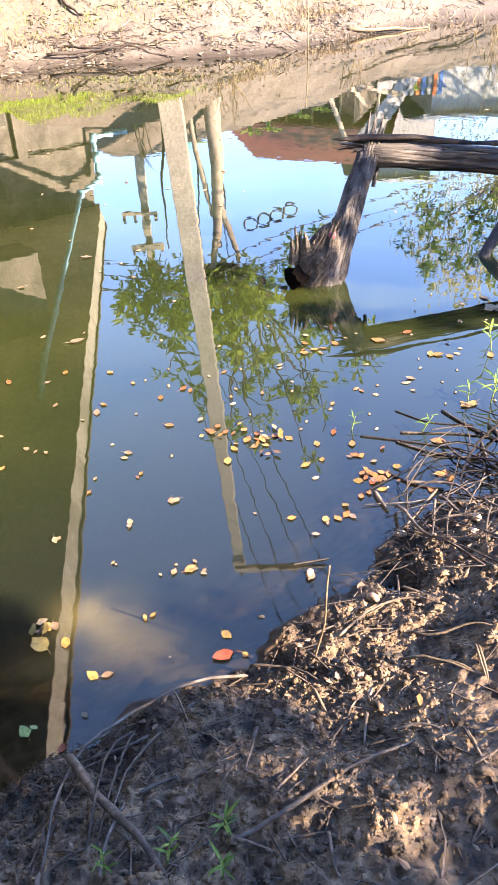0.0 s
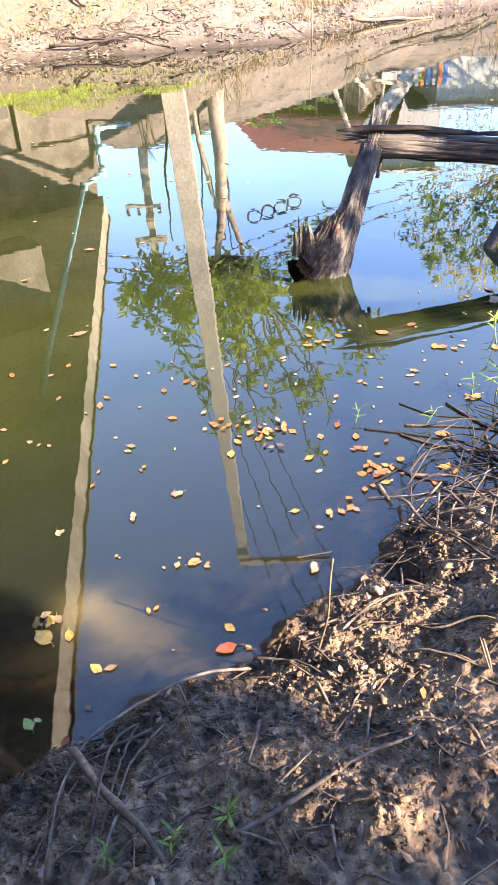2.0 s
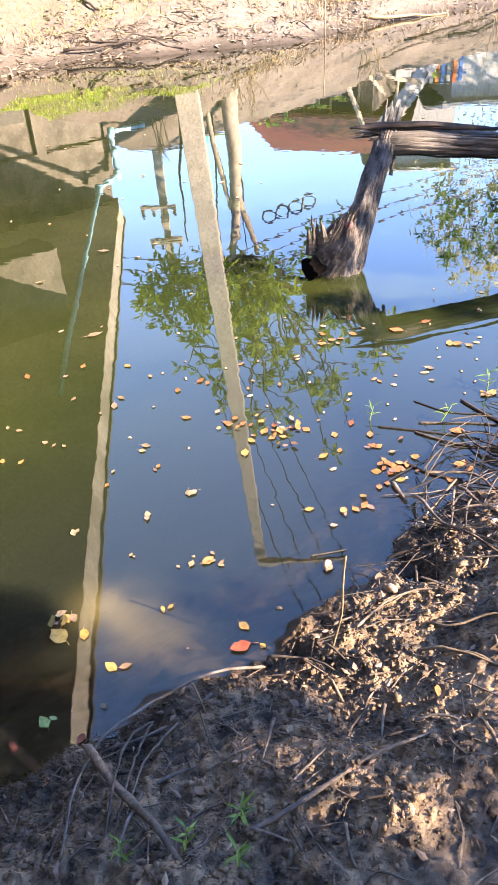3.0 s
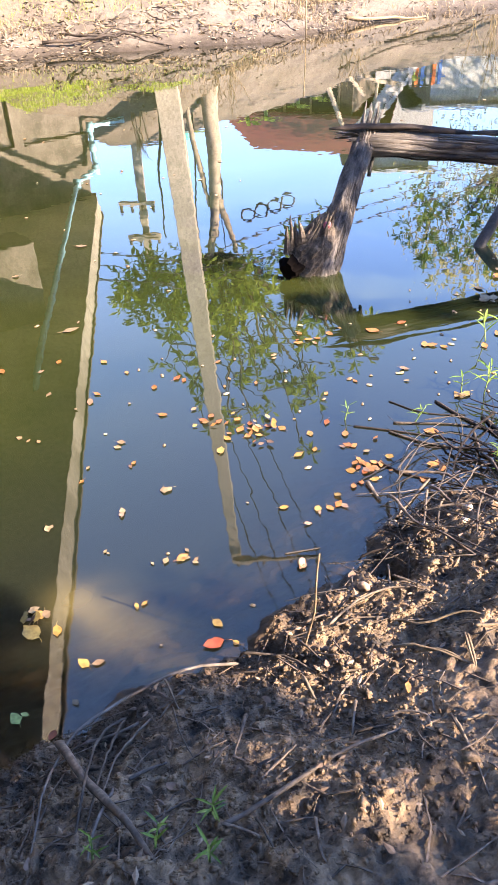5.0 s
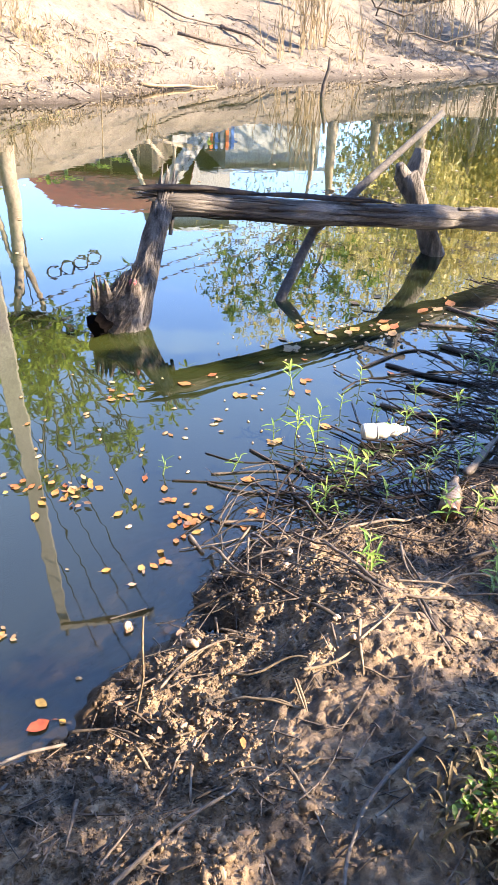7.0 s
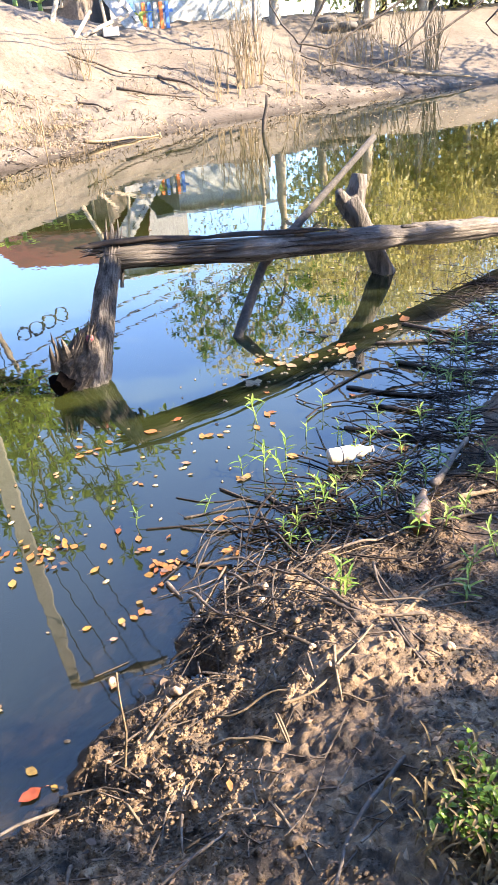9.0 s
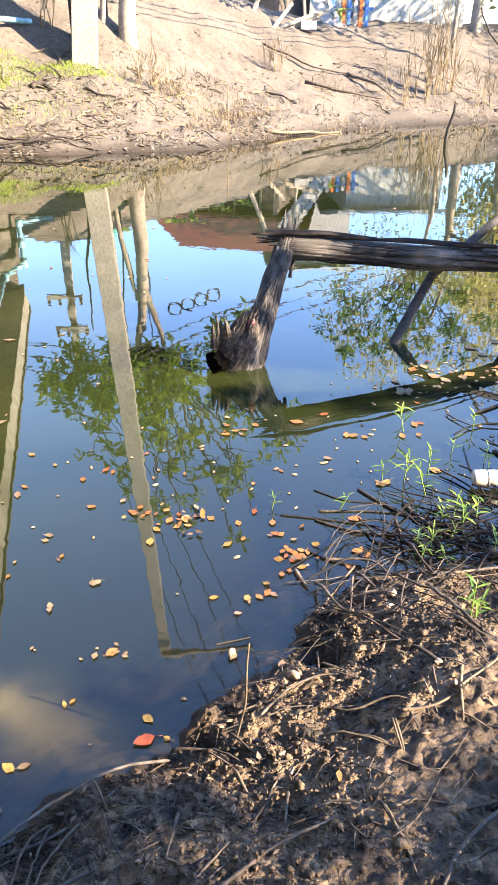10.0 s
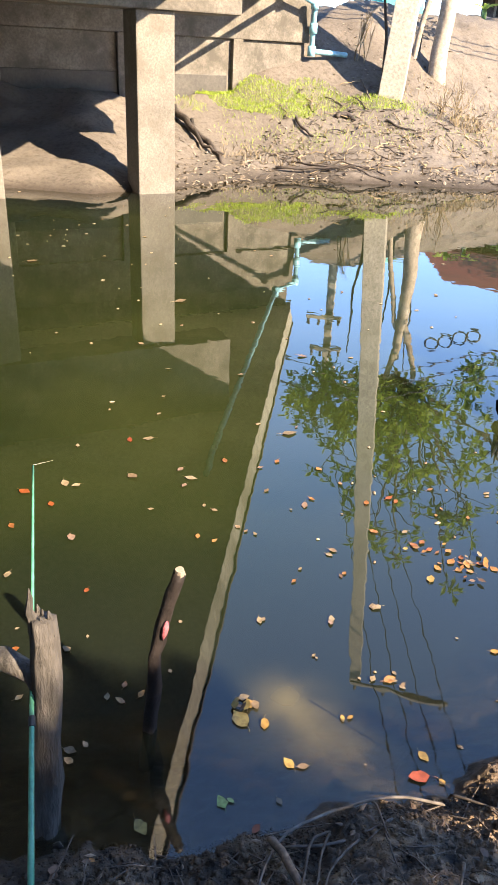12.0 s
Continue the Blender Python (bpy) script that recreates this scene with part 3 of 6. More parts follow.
def build_pipe():
    pipe = thing("water_pipe", "faded blue plastic water pipe strapped along the bridge", "pipe", (-3, 16, 2))
    back = Matrix.Translation((3, -16, -2))
    far_end, near_end = (-3.25, 15.4, 2.78), (-2.73, 8.82, 3.2)
    runs = [[near_end, (-2.66, 8.2, 3.34)], [far_end, near_end], [far_end, (-2.9, 15.75, 2.6)], [(-2.9, 15.78, 2.6), (-2.94, 15.95, 1.82)], [(-2.94, 15.95, 1.82), (-2.3, 16.3, 1.78)]]
    for a, b in runs:
        s = Shape()
        s.tube([back @ Vector(p) for p in curve_between(a, b, 6)], 0.048, 10)
        part("pipe_length", s, PIPE_BLUE, pipe, smooth=True)
    for p in ((-2.9, 15.76, 2.6), (-2.94, 15.95, 1.82), (-3.25, 15.4, 2.78), (-2.92, 15.87, 2.2)):
        s = Shape()
        s.tube([back @ (Vector(p) + Vector((0, 0, k))) for k in (-0.09, 0, 0.09)], 0.075, 10)
        part("pipe_fitting", s, PIPE_BLUE, pipe, smooth=True)


build_pipe()


# ---- poles and cables ----
def build_pole(at, top, half, arms, label):
    pole = thing("utility_pole", label, "utility pole", at)
    s = Shape()
    (x, y, z), (tx, ty, tz) = at, top
    lean = Vector((tx - x, ty - y, tz - z))
    ring = lambda k, h: [lean * k + Vector(c) for c in ((-h, -h, 0), (h, -h, 0), (h, h, 0), (-h, h, 0))]
    s.add(ring(-0.06, half) + ring(1.0, half * 0.62), [(3, 2, 1, 0), (4, 5, 6, 7), (0, 1, 5, 4), (1, 2, 6, 5), (2, 3, 7, 6), (3, 0, 4, 7)])
    part("shaft", s, POLE_CONCRETE, pole, bevel=0.015)
    for height, left, right in arms:
        c = lean * (height / lean.z)
        s = Shape()
        s.box((left, -half - 0.12, -0.05), (right, -half, 0.05), Matrix.Translation(c))
        arm = part("crossarm", s, POLE_CONCRETE, pole, bevel=0.008)
        for k in range(4):
            s = Shape()
            px = left + (right - left) * (k + 0.2) / 3.4
            s.tube([c + Vector((px, -half - 0.06, h)) for h in (0.05, 0.09, 0.12, 0.2, 0.24)], (0.02, 0.055, 0.03, 0.05, 0.02), 8)
            part("insulator", s, BARK, arm, smooth=True)
    return pole


build_pole((-1.33, 15.75, 1.0), (-0.42, 15.75, 13.6), 0.23, [(12.4, -0.1, 2.5)], "tall square concrete utility pole at the far bank")
build_pole((-2.6, 20.0, 2.0), (-2.55, 20.0, 6.6), 0.13, [(3.5, -0.45, 0.42), (2.6, -0.6, 0.35)], "concrete utility pole with two crossarms behind the bank")


def cable(points, radius, label="black overhead cable hanging between poles"):
    s = Shape()
    s.tube(points, radius, 5)
    return solo("cable", s, WIRE, label, "cable", "overhead cables", smooth=True)


for k in range(4):
    cable(curve_between((0.1 + 0.6 * k, 15.6, 13.35), (6.6 + 0.3 * k, -12, 12.4), 16, (0, 0, -0.5)), 0.016)
    cable(curve_between((0.1 + 0.6 * k, 15.6, 13.35), (-5.0 + 0.5 * k, 36, 12.6), 16, (0, 0, -0.5)), 0.016)
for k in range(3):
    cable(curve_between((-1.1, 15.6, 4.6 + 0.3 * k), (9, 20, 3.3 + 0.35 * k), 14, (0, 0, -0.35)), 0.016)
    cable(curve_between((-1.1, 15.6, 4.6 + 0.3 * k), (-16, 17, 4.6 + 0.3 * k), 14, (0, 0, -0.5)), 0.016)
s = Shape()
for k in range(4):
    turn = [Vector((0.2 + 0.3 * k + 0.15 * math.cos(a), 17.0, 4.06 - 0.1 * k + 0.15 * math.sin(a))) for a in np.linspace(0, 2 * math.pi, 17)]
    s.tube(turn, 0.022, 5, closed=False)
solo("cable_coil", s, WIRE, "spare black cable coiled in loops hanging from the overhead line", "cable coil", smooth=True)


# ---- trees ----
def leaf_cloud(centres, count, size, spread, slim=0.32, droop=0.3):
    """Many small leaf blades round twig ends: pairs of triangles bent along the rib."""
    c = np.array(centres)[np.random.randint(0, len(centres), count)] + np.random.normal(0, 1, (count, 3)) * spread
    way = np.random.normal(0, 1, (count, 3)) + (0, 0, -droop)
    way /= np.linalg.norm(way, axis=1)[:, None]
    side = np.cross(way, np.random.normal(0, 1, (count, 3)))
    side /= np.linalg.norm(side, axis=1)[:, None] + 1e-9
    long = (size * np.random.uniform(0.6, 1.25, count))[:, None]
    tip, mid = c + way * long, c + way * long * 0.45 - (0, 0, 0.02)
    verts = np.stack([c, mid + side * long * slim * 0.5, tip, mid - side * long * slim * 0.5], 1).reshape(-1, 3)
    base = np.arange(count)[:, None] * 4
    shape = Shape()
    shape.verts, shape.faces = verts.tolist(), np.concatenate([base + (0, 1, 2), base + (0, 2, 3)]).tolist()
    return shape


def grow(start, way, length, radius, depth, ends, stems, bend=0.35, fork=3):
    steps, p, way = 6, Vector(start), Vector(way).normalized()
    points, radii = [p.copy()], [radius]
    for i in range(steps):
        way = (way + Vector((random.gauss(0, 1), random.gauss(0, 1), random.gauss(0, 0.7))) * bend * 0.35).normalized()
        p = p + way * length / steps
        points.append(p.copy())
        radii.append(radius * (1 - 0.55 * (i + 1) / steps))
    stems.append((points, radii))
    if depth == 0:
        ends.extend([p.copy(), points[-2].copy(), points[-3].copy()])
        return
    for k in range(fork):
        at = points[random.randint(3, steps)]
        turn = (way + Vector((random.gauss(0, 1), random.gauss(0, 1), random.gauss(0.1, 0.7))) * 0.75).normalized()
        grow(at, turn, length * random.uniform(0.55, 0.8), radius * 0.48, depth - 1, ends, stems, bend, fork)


def build_tree(at, way, trunk, radius, limbs, leaves, size, spread, material, label, bark=PALE_BARK, depth=2, category="tree"):
    tree = thing("tree", label, category, at)
    end = Vector(way).normalized() * trunk
    points = curve_between((0, 0, -0.2), end, 10, (0.1, 0, 0), 0.12)
    s = Shape()
    s.tube(points, [radius * (1.15 - 0.5 * k / 10) for k in range(11)], 10, 0.25)
    part("trunk", s, bark, tree, smooth=True)
    ends, stems = [], []
    for direction, length, start in limbs:
        grow(points[int(start * 10)], direction, length, radius * 0.5, depth, ends, stems)
    s = Shape()
    for p, r in stems:
        s.tube(p, r, 5 if r[0] < 0.03 else 7, 0.1, False)
    part("limbs", s, bark, tree, smooth=True)
    if leaves:
        part("crown", leaf_cloud([tuple(e) for e in ends], leaves, size, spread), material, tree)
    return tree


random.seed(5), np.random.seed(5)
def build_bank_tree():
    """The far bank's pale tree: a bare forked trunk, thin crooked limbs and whorls of long leaves."""
    base = Vector((-0.55, 17.1, 1.35))
    tree = thing("tree", "pale-barked tree with sparse long green leaves on the far bank", "tree", base)
    s = Shape()
    s.tube(curve_between((0, 0, -0.3), (-0.06, 0, 3.2), 12, (0.06, 0, 0), 0.06), [0.19 - 0.008 * k for k in range(13)], 12, 0.3)
    s.tube(curve_between((0.0, 0, 2.2), (0.45, -0.1, 3.6), 6, (0.05, 0, 0), 0.04), [0.09 - 0.006 * k for k in range(7)], 8, 0.2)
    s.tube(curve_between((-0.06, 0, 3.1), (-0.35, 0, 4.2), 6, (0.02, 0, 0), 0.04), [0.09 - 0.006 * k for k in range(7)], 8, 0.2)
    s.tube(curve_between((-0.5, 0.1, -0.2), (-0.12, 0, 2.5), 8, (-0.08, 0, 0), 0.05), [0.075 - 0.004 * k for k in range(9)], 8, 0.25)
    part("trunk", s, PALE_BARK, tree, smooth=True)
    for a, c, r in (((-0.95, -0.9, -0.2), (-1.1, -0.9, 2.9), 0.035), ((-0.35, 0.3, -0.2), (-0.42, 0.3, 3.4), 0.03), ((0.12, 0.2, 1.0), (0.2, 0.2, 3.6), 0.025)):
        s = Shape()
        s.tube(curve_between(a, c, 10, (-0.05, 0, 0), 0.12), [r * (1.1 - 0.07 * k) for k in range(11)], 7, 0.2)
        part("side_stem", s, BARK, tree, "thin dark crooked stem beside the trunk", True)
    ends, stems = [], []
    fork = Vector((-0.2, 0, 3.7))
    for k in range(170):
        a, r = random.uniform(0, 6.3), math.sqrt(random.random())
        goal = Vector((-0.75 + 1.8 * r * math.cos(a), 0.8 * random.uniform(-1, 1), 4.6 + 0.95 * r * math.sin(a)))
        goal.z -= 0.1 * abs(goal.x + 0.4)
        if k % 9 == 0:
            stems.append((curve_between(fork, goal, 6, (0, 0, 0.15), 0.3), [0.026 - 0.0038 * j for j in range(7)]))
        ends.append(goal)
    for k in range(34):
        ends.append(Vector((random.uniform(0.1, 2.3), random.uniform(-0.6, 0.6), random.uniform(3.5, 4.8))))
    for k in range(9):
        ends.append(Vector((random.uniform(1.7, 2.7), random.uniform(-0.5, 0.5), random.uniform(2.8, 3.4))))
    for k in range(17):
        goal = Vector((random.uniform(-1.6, 4.2), random.uniform(-1.0, 1.0), random.uniform(5.6, 8.4)))
        path = curve_between(Vector((0.0, 0, 3.6)), goal, 8, (0.2, 0, -0.1), 0.4)
        stems.append((path, [0.052 - 0.0052 * j for j in range(9)]))
        for j in (4, 5, 6, 7, 8):
            turn = path[j] + Vector((random.gauss(0, 0.5), random.gauss(0, 0.3), random.gauss(0.2, 0.4)))
            stems.append((curve_between(path[j], turn, 4, (0, 0, 0), 0.12), [0.02, 0.017, 0.014, 0.01, 0.005]))
            if random.random() < 0.72:
                ends.append(turn)
                ends.append(turn + Vector((random.gauss(0, 0.25), 0, random.gauss(0, 0.2))))
    s = Shape()
    for p, r in stems:
        s.tube(p, r, 6, 0.1, False)
    part("limbs", s, BARK, tree, smooth=True)
    part("crown", whorls([tuple(e) for e in ends], 16, 0.3, 0.28), LIGHT_LEAF, tree)


def whorls(centres, each, size, slim):
    """Rosettes of long leaves, each radiating from a twig's end."""
    s = Shape()
    for c in centres:
        c = Vector(c)
        for k in range(each):
            a = random.uniform(0, 6.3)
            way = Vector((math.cos(a), math.sin(a), random.gauss(0.35, 0.5))).normalized()
            side = way.cross(Vector((random.gauss(0, 0.4), random.gauss(0, 0.4), 1))).normalized()
            long = size * random.uniform(0.6, 1.2)
            root = c + way * 0.02 + Vector((0, 0, random.gauss(0, 0.08)))
            mid = root + way * long * 0.55
            s.add([root, mid + side * long * slim * 0.5, root + way * long - Vector((0, 0, long * 0.12)), mid - side * long * slim * 0.5], [(0, 1, 2), (0, 2, 3)])
    return s


build_bank_tree()


def build_leaning_tree():
    """A thin tree behind the bank whose crown of small leaf rosettes leans out over the creek."""
    base = Vector((7.4, 20.6, 1.7))
    tree = thing("tree", "thin leafy green tree leaning over the far bank", "tree", base)
    random.seed(9)
    fork = Vector((-0.3, -0.2, 2.3))
    s = Shape()
    s.tube(curve_between((0, 0, -0.3), fork, 8, (0.1, 0, 0), 0.1), [0.07 - 0.004 * k for k in range(9)], 8, 0.2)
    part("trunk", s, PALE_BARK, tree, smooth=True)
    ends, limbs = [], Shape()
    for k in range(95):
        a, r = random.uniform(0, 6.3), math.sqrt(random.random())
        goal = Vector((6.7 + 2.7 * r * math.cos(a), 19.8 + random.uniform(-0.9, 0.9), 5.35 + 1.35 * r * math.sin(a))) - base
        ends.append(goal)
        if k % 7 == 0:
            limbs.tube(curve_between(fork, goal, 6, (0, 0, 0.2), 0.2), [0.028 - 0.004 * q for q in range(7)], 5, 0.1, False)
    part("limbs", limbs, BARK, tree, smooth=True)
    part("crown", whorls([tuple(e) for e in ends], 22, 0.24, 0.3), GREEN_LEAF, tree)


build_leaning_tree()
random.seed(6), np.random.seed(6)
build_tree((9.0, 23.5, 1.8), (0, 0, 1), 2.6, 0.16, [((-0.9, -0.2, 0.6), 2.6, 0.9), ((0.8, -0.2, 0.7), 2.6, 1.0), ((0, -0.5, 1), 2.8, 1.0), ((0.3, -0.9, 0.2), 1.8, 0.8)], 3200, 0.22, 0.4, YELLOWING, "yellow-green leafy tree behind the far bank")
build_tree((12.6, 24.5, 1.6), (-0.1, 0, 1), 2.8, 0.16, [((-0.9, -0.2, 0.6), 2.6, 0.9), ((0.8, -0.2, 0.7), 2.6, 1.0), ((0, -0.5, 1), 2.8, 1.0), ((-0.3, -0.9, 0.2), 1.8, 0.8)], 3200, 0.22, 0.4, YELLOWING, "yellow-green leafy tree by the creek bend")


for x, y, high, many in ((11.4, 26.0, 2.9, 3500), (13.8, 26.8, 3.0, 6000), (16.0, 27.0, 3.0, 6500), (18.6, 27.6, 3.0, 7000), (21.5, 28.0, 3.0, 7000), (14.9, 29.0, 3.4, 6000), (19.9, 30.0, 3.6, 6000)):
    build_tree((x, y, 1.7), (random.uniform(-0.15, 0.15), 0, 1), high, 0.16, [((-0.9, -0.2, 0.7), 2.6, 0.9), ((0.9, -0.2, 0.6), 2.6, 1.0), ((0, -0.5, 1), 2.8, 1.0), ((-0.4, -0.9, 0.3), 2.2, 0.9), ((0.5, -0.8, 0.3), 2.0, 0.9)], many, 0.2, 0.42, YELLOWING, "yellow-green leafy tree by the creek bend")
# Out of view, added only for the shadow it throws on the far bank.
build_tree((20.6, 15.0, 1.0), (-0.05, 0.2, 1), 3.6, 0.2, [((-0.9, -0.2, 0.4), 2.6, 0.9), ((0.9, -0.2, 0.5), 2.4, 1.0), ((0, 0.6, 0.8), 2.4, 1.0), ((-0.4, 0.9, 0.2), 2.6, 0.9), ((-0.2, -0.9, 0.4), 2.4, 0.9)], 5500, 0.24, 0.45, GREEN_LEAF, "unseen leafy tree added to shade the bend of the far bank")


def build_bushy_tree(x, y, high, leaf=None, label="unseen dark green bushy tree added to block low sky light"):
    """A bushy tree; the dark ones are added unseen behind the near bank and past the bridge."""
    base = on_ground(x, y)
    tree = thing("tree", label, "tree", base, "thicket trees")
    s = Shape()
    s.tube(curve_between((0, 0, -0.3), (0.2, 0, high * 0.6), 6, (0.1, 0, 0), 0.1), [0.16 - 0.015 * k for k in range(7)], 8, 0.2)
    part("trunk", s, BARK, tree, smooth=True)
    ends = [(random.gauss(0, 1.3), random.gauss(0, 1.3), high * (0.12 + 0.88 * random.random())) for k in range(60)]
    part("crown", leaf_cloud(ends, 4500, 0.42 if leaf is None else 0.26, 0.45, 0.5), leaf or CROWN_LEAF, tree)


# Ring of unseen trees, added to keep low sky light off the bridge underside.
for x, y, high in ((-17, -22, 7), (-21, -14, 7), (-23, -8, 7), (-24, -2, 7.5), (-25, 4, 7.5), (-26, 10, 7.5), (-25, 16, 7), (-23, 21, 6.5), (-19, 25, 6), (0, -9, 5), (-1.5, -13, 7), (3, -12, 5.5), (1.5, -8, 4.5), (4.5, -9.5, 4.5), (7.5, -11, 5), (-6, -24, 8), (11, -9, 5), (13.5, -6, 4.5), (16, -2, 4.5), (18, 2, 4.5), (20, 6, 4.5)):
    build_bushy_tree(x, y, high)
for k in range(9):
    build_bushy_tree(14.2 + 1.5 * k, 28.6 + 0.9 * (k % 2), 4.6 + 0.6 * (k % 3), YELLOWING, "yellow-green bushy tree behind the creek bend")


def build_shade_tree():
    """An unseen near-bank tree, its broken crown shaped to dapple the mud and the fallen trunk."""
    base = on_ground(7.6, -4.4)
    tree = thing("tree", "unseen leafy tree added on the near bank to cast dappled shade", "tree", base)
    s = Shape()
    fork = Vector((-0.5, 0.3, 2.6))
    s.tube(curve_between((0, 0, -0.3), fork, 8, (0.15, 0, 0), 0.1), [0.2 - 0.01 * k for k in range(9)], 10, 0.2)
    part("trunk", s, BARK, tree, smooth=True)
    random.seed(77), np.random.seed(77)
    ends, limbs = [], Shape()
    glade = [(0.02, 1.44), (0.2, 1.62), (0.35, 1.72), (0.56, 1.78), (0.74, 1.76), (0.88, 1.6), (0.9, 1.4), (0.82, 1.24), (0.74, 1.06), (0.66, 0.94), (0.52, 0.9), (0.42, 0.92), (0.33, 1.03), (0.2, 1.08), (0.05, 1.2)]
    silt_glade = [(-0.72, 1.62), (-0.5, 1.62), (-0.3, 1.48), (-0.17, 1.27), (-0.27, 1.19), (-0.44, 1.3), (-0.62, 1.46)]
    spots = ((0.28, 1.0, 0.075), (0.3, 0.65, 0.016), (0.16, 0.88, 0.03), (0.4, 0.78, 0.012), (0.04, 0.8, 0.022), (0.97, 1.1, 0.03), (1.12, 1.3, 0.04), (0.76, 0.62, 0.05), (1.34, 2.45, 0.12), (1.38, 1.97, 0.12), (1.0, 1.85, 0.07), (1.33, 1.62, 0.1), (1.7, 2.02, 0.12), (0.72, 1.88, 0.06), (1.6, 2.75, 0.07), (1.1, 2.3, 0.07), (-0.3, 0.8, 0.03), (-0.12, 0.95, 0.03))

    def sunlit(x, y):
        """How far a place on the near bank lies inside a gap of the crown, below zero in the shade."""
        deep = max(r - math.hypot(x - a, y - c) for a, c, r in spots)
        for ring in (glade, silt_glade):
            inside, edge = False, 9.0
            for (ax, ay), (bx, by) in zip(ring, ring[1:] + ring[:1]):
                if (ay > y) != (by > y) and x < ax + (y - ay) * (bx - ax) / (by - ay):
                    inside = not inside
                k = min(1, max(0, ((x - ax) * (bx - ax) + (y - ay) * (by - ay)) / ((bx - ax) ** 2 + (by - ay) ** 2)))
                edge = min(edge, math.hypot(x - ax - k * (bx - ax), y - ay - k * (by - ay)))
            deep = max(deep, edge if inside else -edge)
        return deep

    # Leaf clumps go up the sun's ray from each spot meant to be shaded.
    for gx in np.arange(-1.7, 2.6, 0.11):
        for gy in np.arange(0.2, 4.7, 0.11):
            x, y = gx + random.uniform(-0.05, 0.05), gy + random.uniform(-0.05, 0.05)
            if float(np.interp(x, (-1.6, -1.1, -0.8, -0.45, -0.2, 0.3, 0.6, 0.9, 1.2, 1.5, 2.3), (1.2, 1.35, 1.52, 1.56, 1.56, 1.75, 1.92, 2.1, 2.6, 3.1, 3.8))) < y < 3.3 or (y > 3.2 and x < 0.3):
                continue
            if sunlit(x, y) > -0.09 or random.random() < (0.5 if y > 3.2 and x < 1.1 else 0.035):
                continue
            ends.append(Vector((x, y, 0.45 if y > 3.5 else max(0.0, on_ground(x, y).z))) + sun_way * random.uniform(6.3, 7.6) - base)
    for k in range(len(ends) // 3):
        ends.append(ends[k * 3] + Vector((random.gauss(0, 0.02), random.gauss(0, 0.02), 0)))
    near_count = len(ends)
    for k in range(420):
        p = Vector((random.uniform(1.5, 11), random.uniform(-7, 3.0), random.uniform(4.2, 7.5)))
        foot = p - sun_way * ((p.z - 0.3) / sun_way.z)
        if foot.y > 0.1 and foot.x < 2.6:
            continue
        ends.append(p - base)
    for e in ends[::300]:
        limbs.tube(curve_between(fork, e, 6, (0, 0, 0.2), 0.15), [0.014, 0.012, 0.01, 0.009, 0.008, 0.006, 0.004], 5, 0.1, False)
    part("limbs", limbs, BARK, tree, smooth=True)
    part("crown", leaf_cloud([tuple(e) for e in ends[:near_count]], 26 * near_count, 0.085, 0.032, 0.5), CROWN_LEAF, tree)
    part("outer_crown", leaf_cloud([tuple(e) for e in ends[near_count:]], 85 * (len(ends) - near_count), 0.12, 0.065, 0.5), CROWN_LEAF, tree)


build_shade_tree()


# ---- houses behind the bank ----
def build_house(at, size, wall, roof, roof_rise, label, wall_mat, roof_mat, eave=0.6, windows=0):
    house = thing("house", label, "house", at)
    w, d = size
    s = Shape()
    s.box((0, 0, -0.2), (w, d, wall))
    part("wall", s, wall_mat, house)
    s = Shape()
    s.add([(-eave, -eave, wall - 0.1), (w + eave, -eave, wall - 0.1), (w + eave, d / 2, wall + roof_rise), (-eave, d / 2, wall + roof_rise), (-eave, d + eave, wall - 0.1), (w + eave, d + eave, wall - 0.1)]
          + [(-eave, -eave, wall), (w + eave, -eave, wall), (w + eave, d / 2, wall + roof_rise + 0.1), (-eave, d / 2, wall + roof_rise + 0.1), (-eave, d + eave, wall), (w + eave, d + eave, wall)],
          [(0, 3, 2, 1), (3, 4, 5, 2), (6, 7, 8, 9), (9, 8, 11, 10), (0, 1, 7, 6), (5, 4, 10, 11), (1, 2, 8, 7), (2, 5, 11, 8), (3, 0, 6, 9), (4, 3, 9, 10)])
    part("roof", s, roof_mat, house)
    for k in range(windows):
        s = Shape()
        x = w * (k + 0.5) / windows
        s.box((x - 0.4, -0.03, 0.6), (x + 0.4, 0.02, 1.5))
        window = part("window", s, WIRE, house)
        for a, c in (((x - 0.46, 0.54), (x - 0.4, 1.56)), ((x + 0.4, 0.54), (x + 0.46, 1.56)), ((x - 0.4, 1.5), (x + 0.4, 1.56)), ((x - 0.4, 0.54), (x + 0.4, 0.6))):
            s = Shape()
            s.box((a[0], -0.06, a[1]), (c[0], 0.0, c[1]))
            part("frame_bar", s, PLANK, window)
    return house


red_house = build_house((0.3, 25.4, 2.0), (3.4, 5), 1.5, None, 1.7, "low house with a red metal roof behind the bank", DARK_WALL, RUST_ROOF, windows=2)
red_house.rotation_euler.z = radians(-20)
build_house((6.0, 25, 2.0), (3.2, 5), 1.5, None, 0.5, "grey corrugated tin shed behind the bank", TIN, TIN, 0.3)
build_house((5.4, 34, 2.0), (3.0, 6), 5.9, None, 0.5, "two-storey white house far behind the bank", WHITE_WALL, TIN, 0.4)


# ---- broken tree in the water ----
def splinter(shape, a, b, radius):
    shape.tube(curve_between(a, b, 4, (0, 0, 0), 0.006), (radius, radius * 0.9, radius * 0.7, radius * 0.45, 0.0012), 5, 0.3)


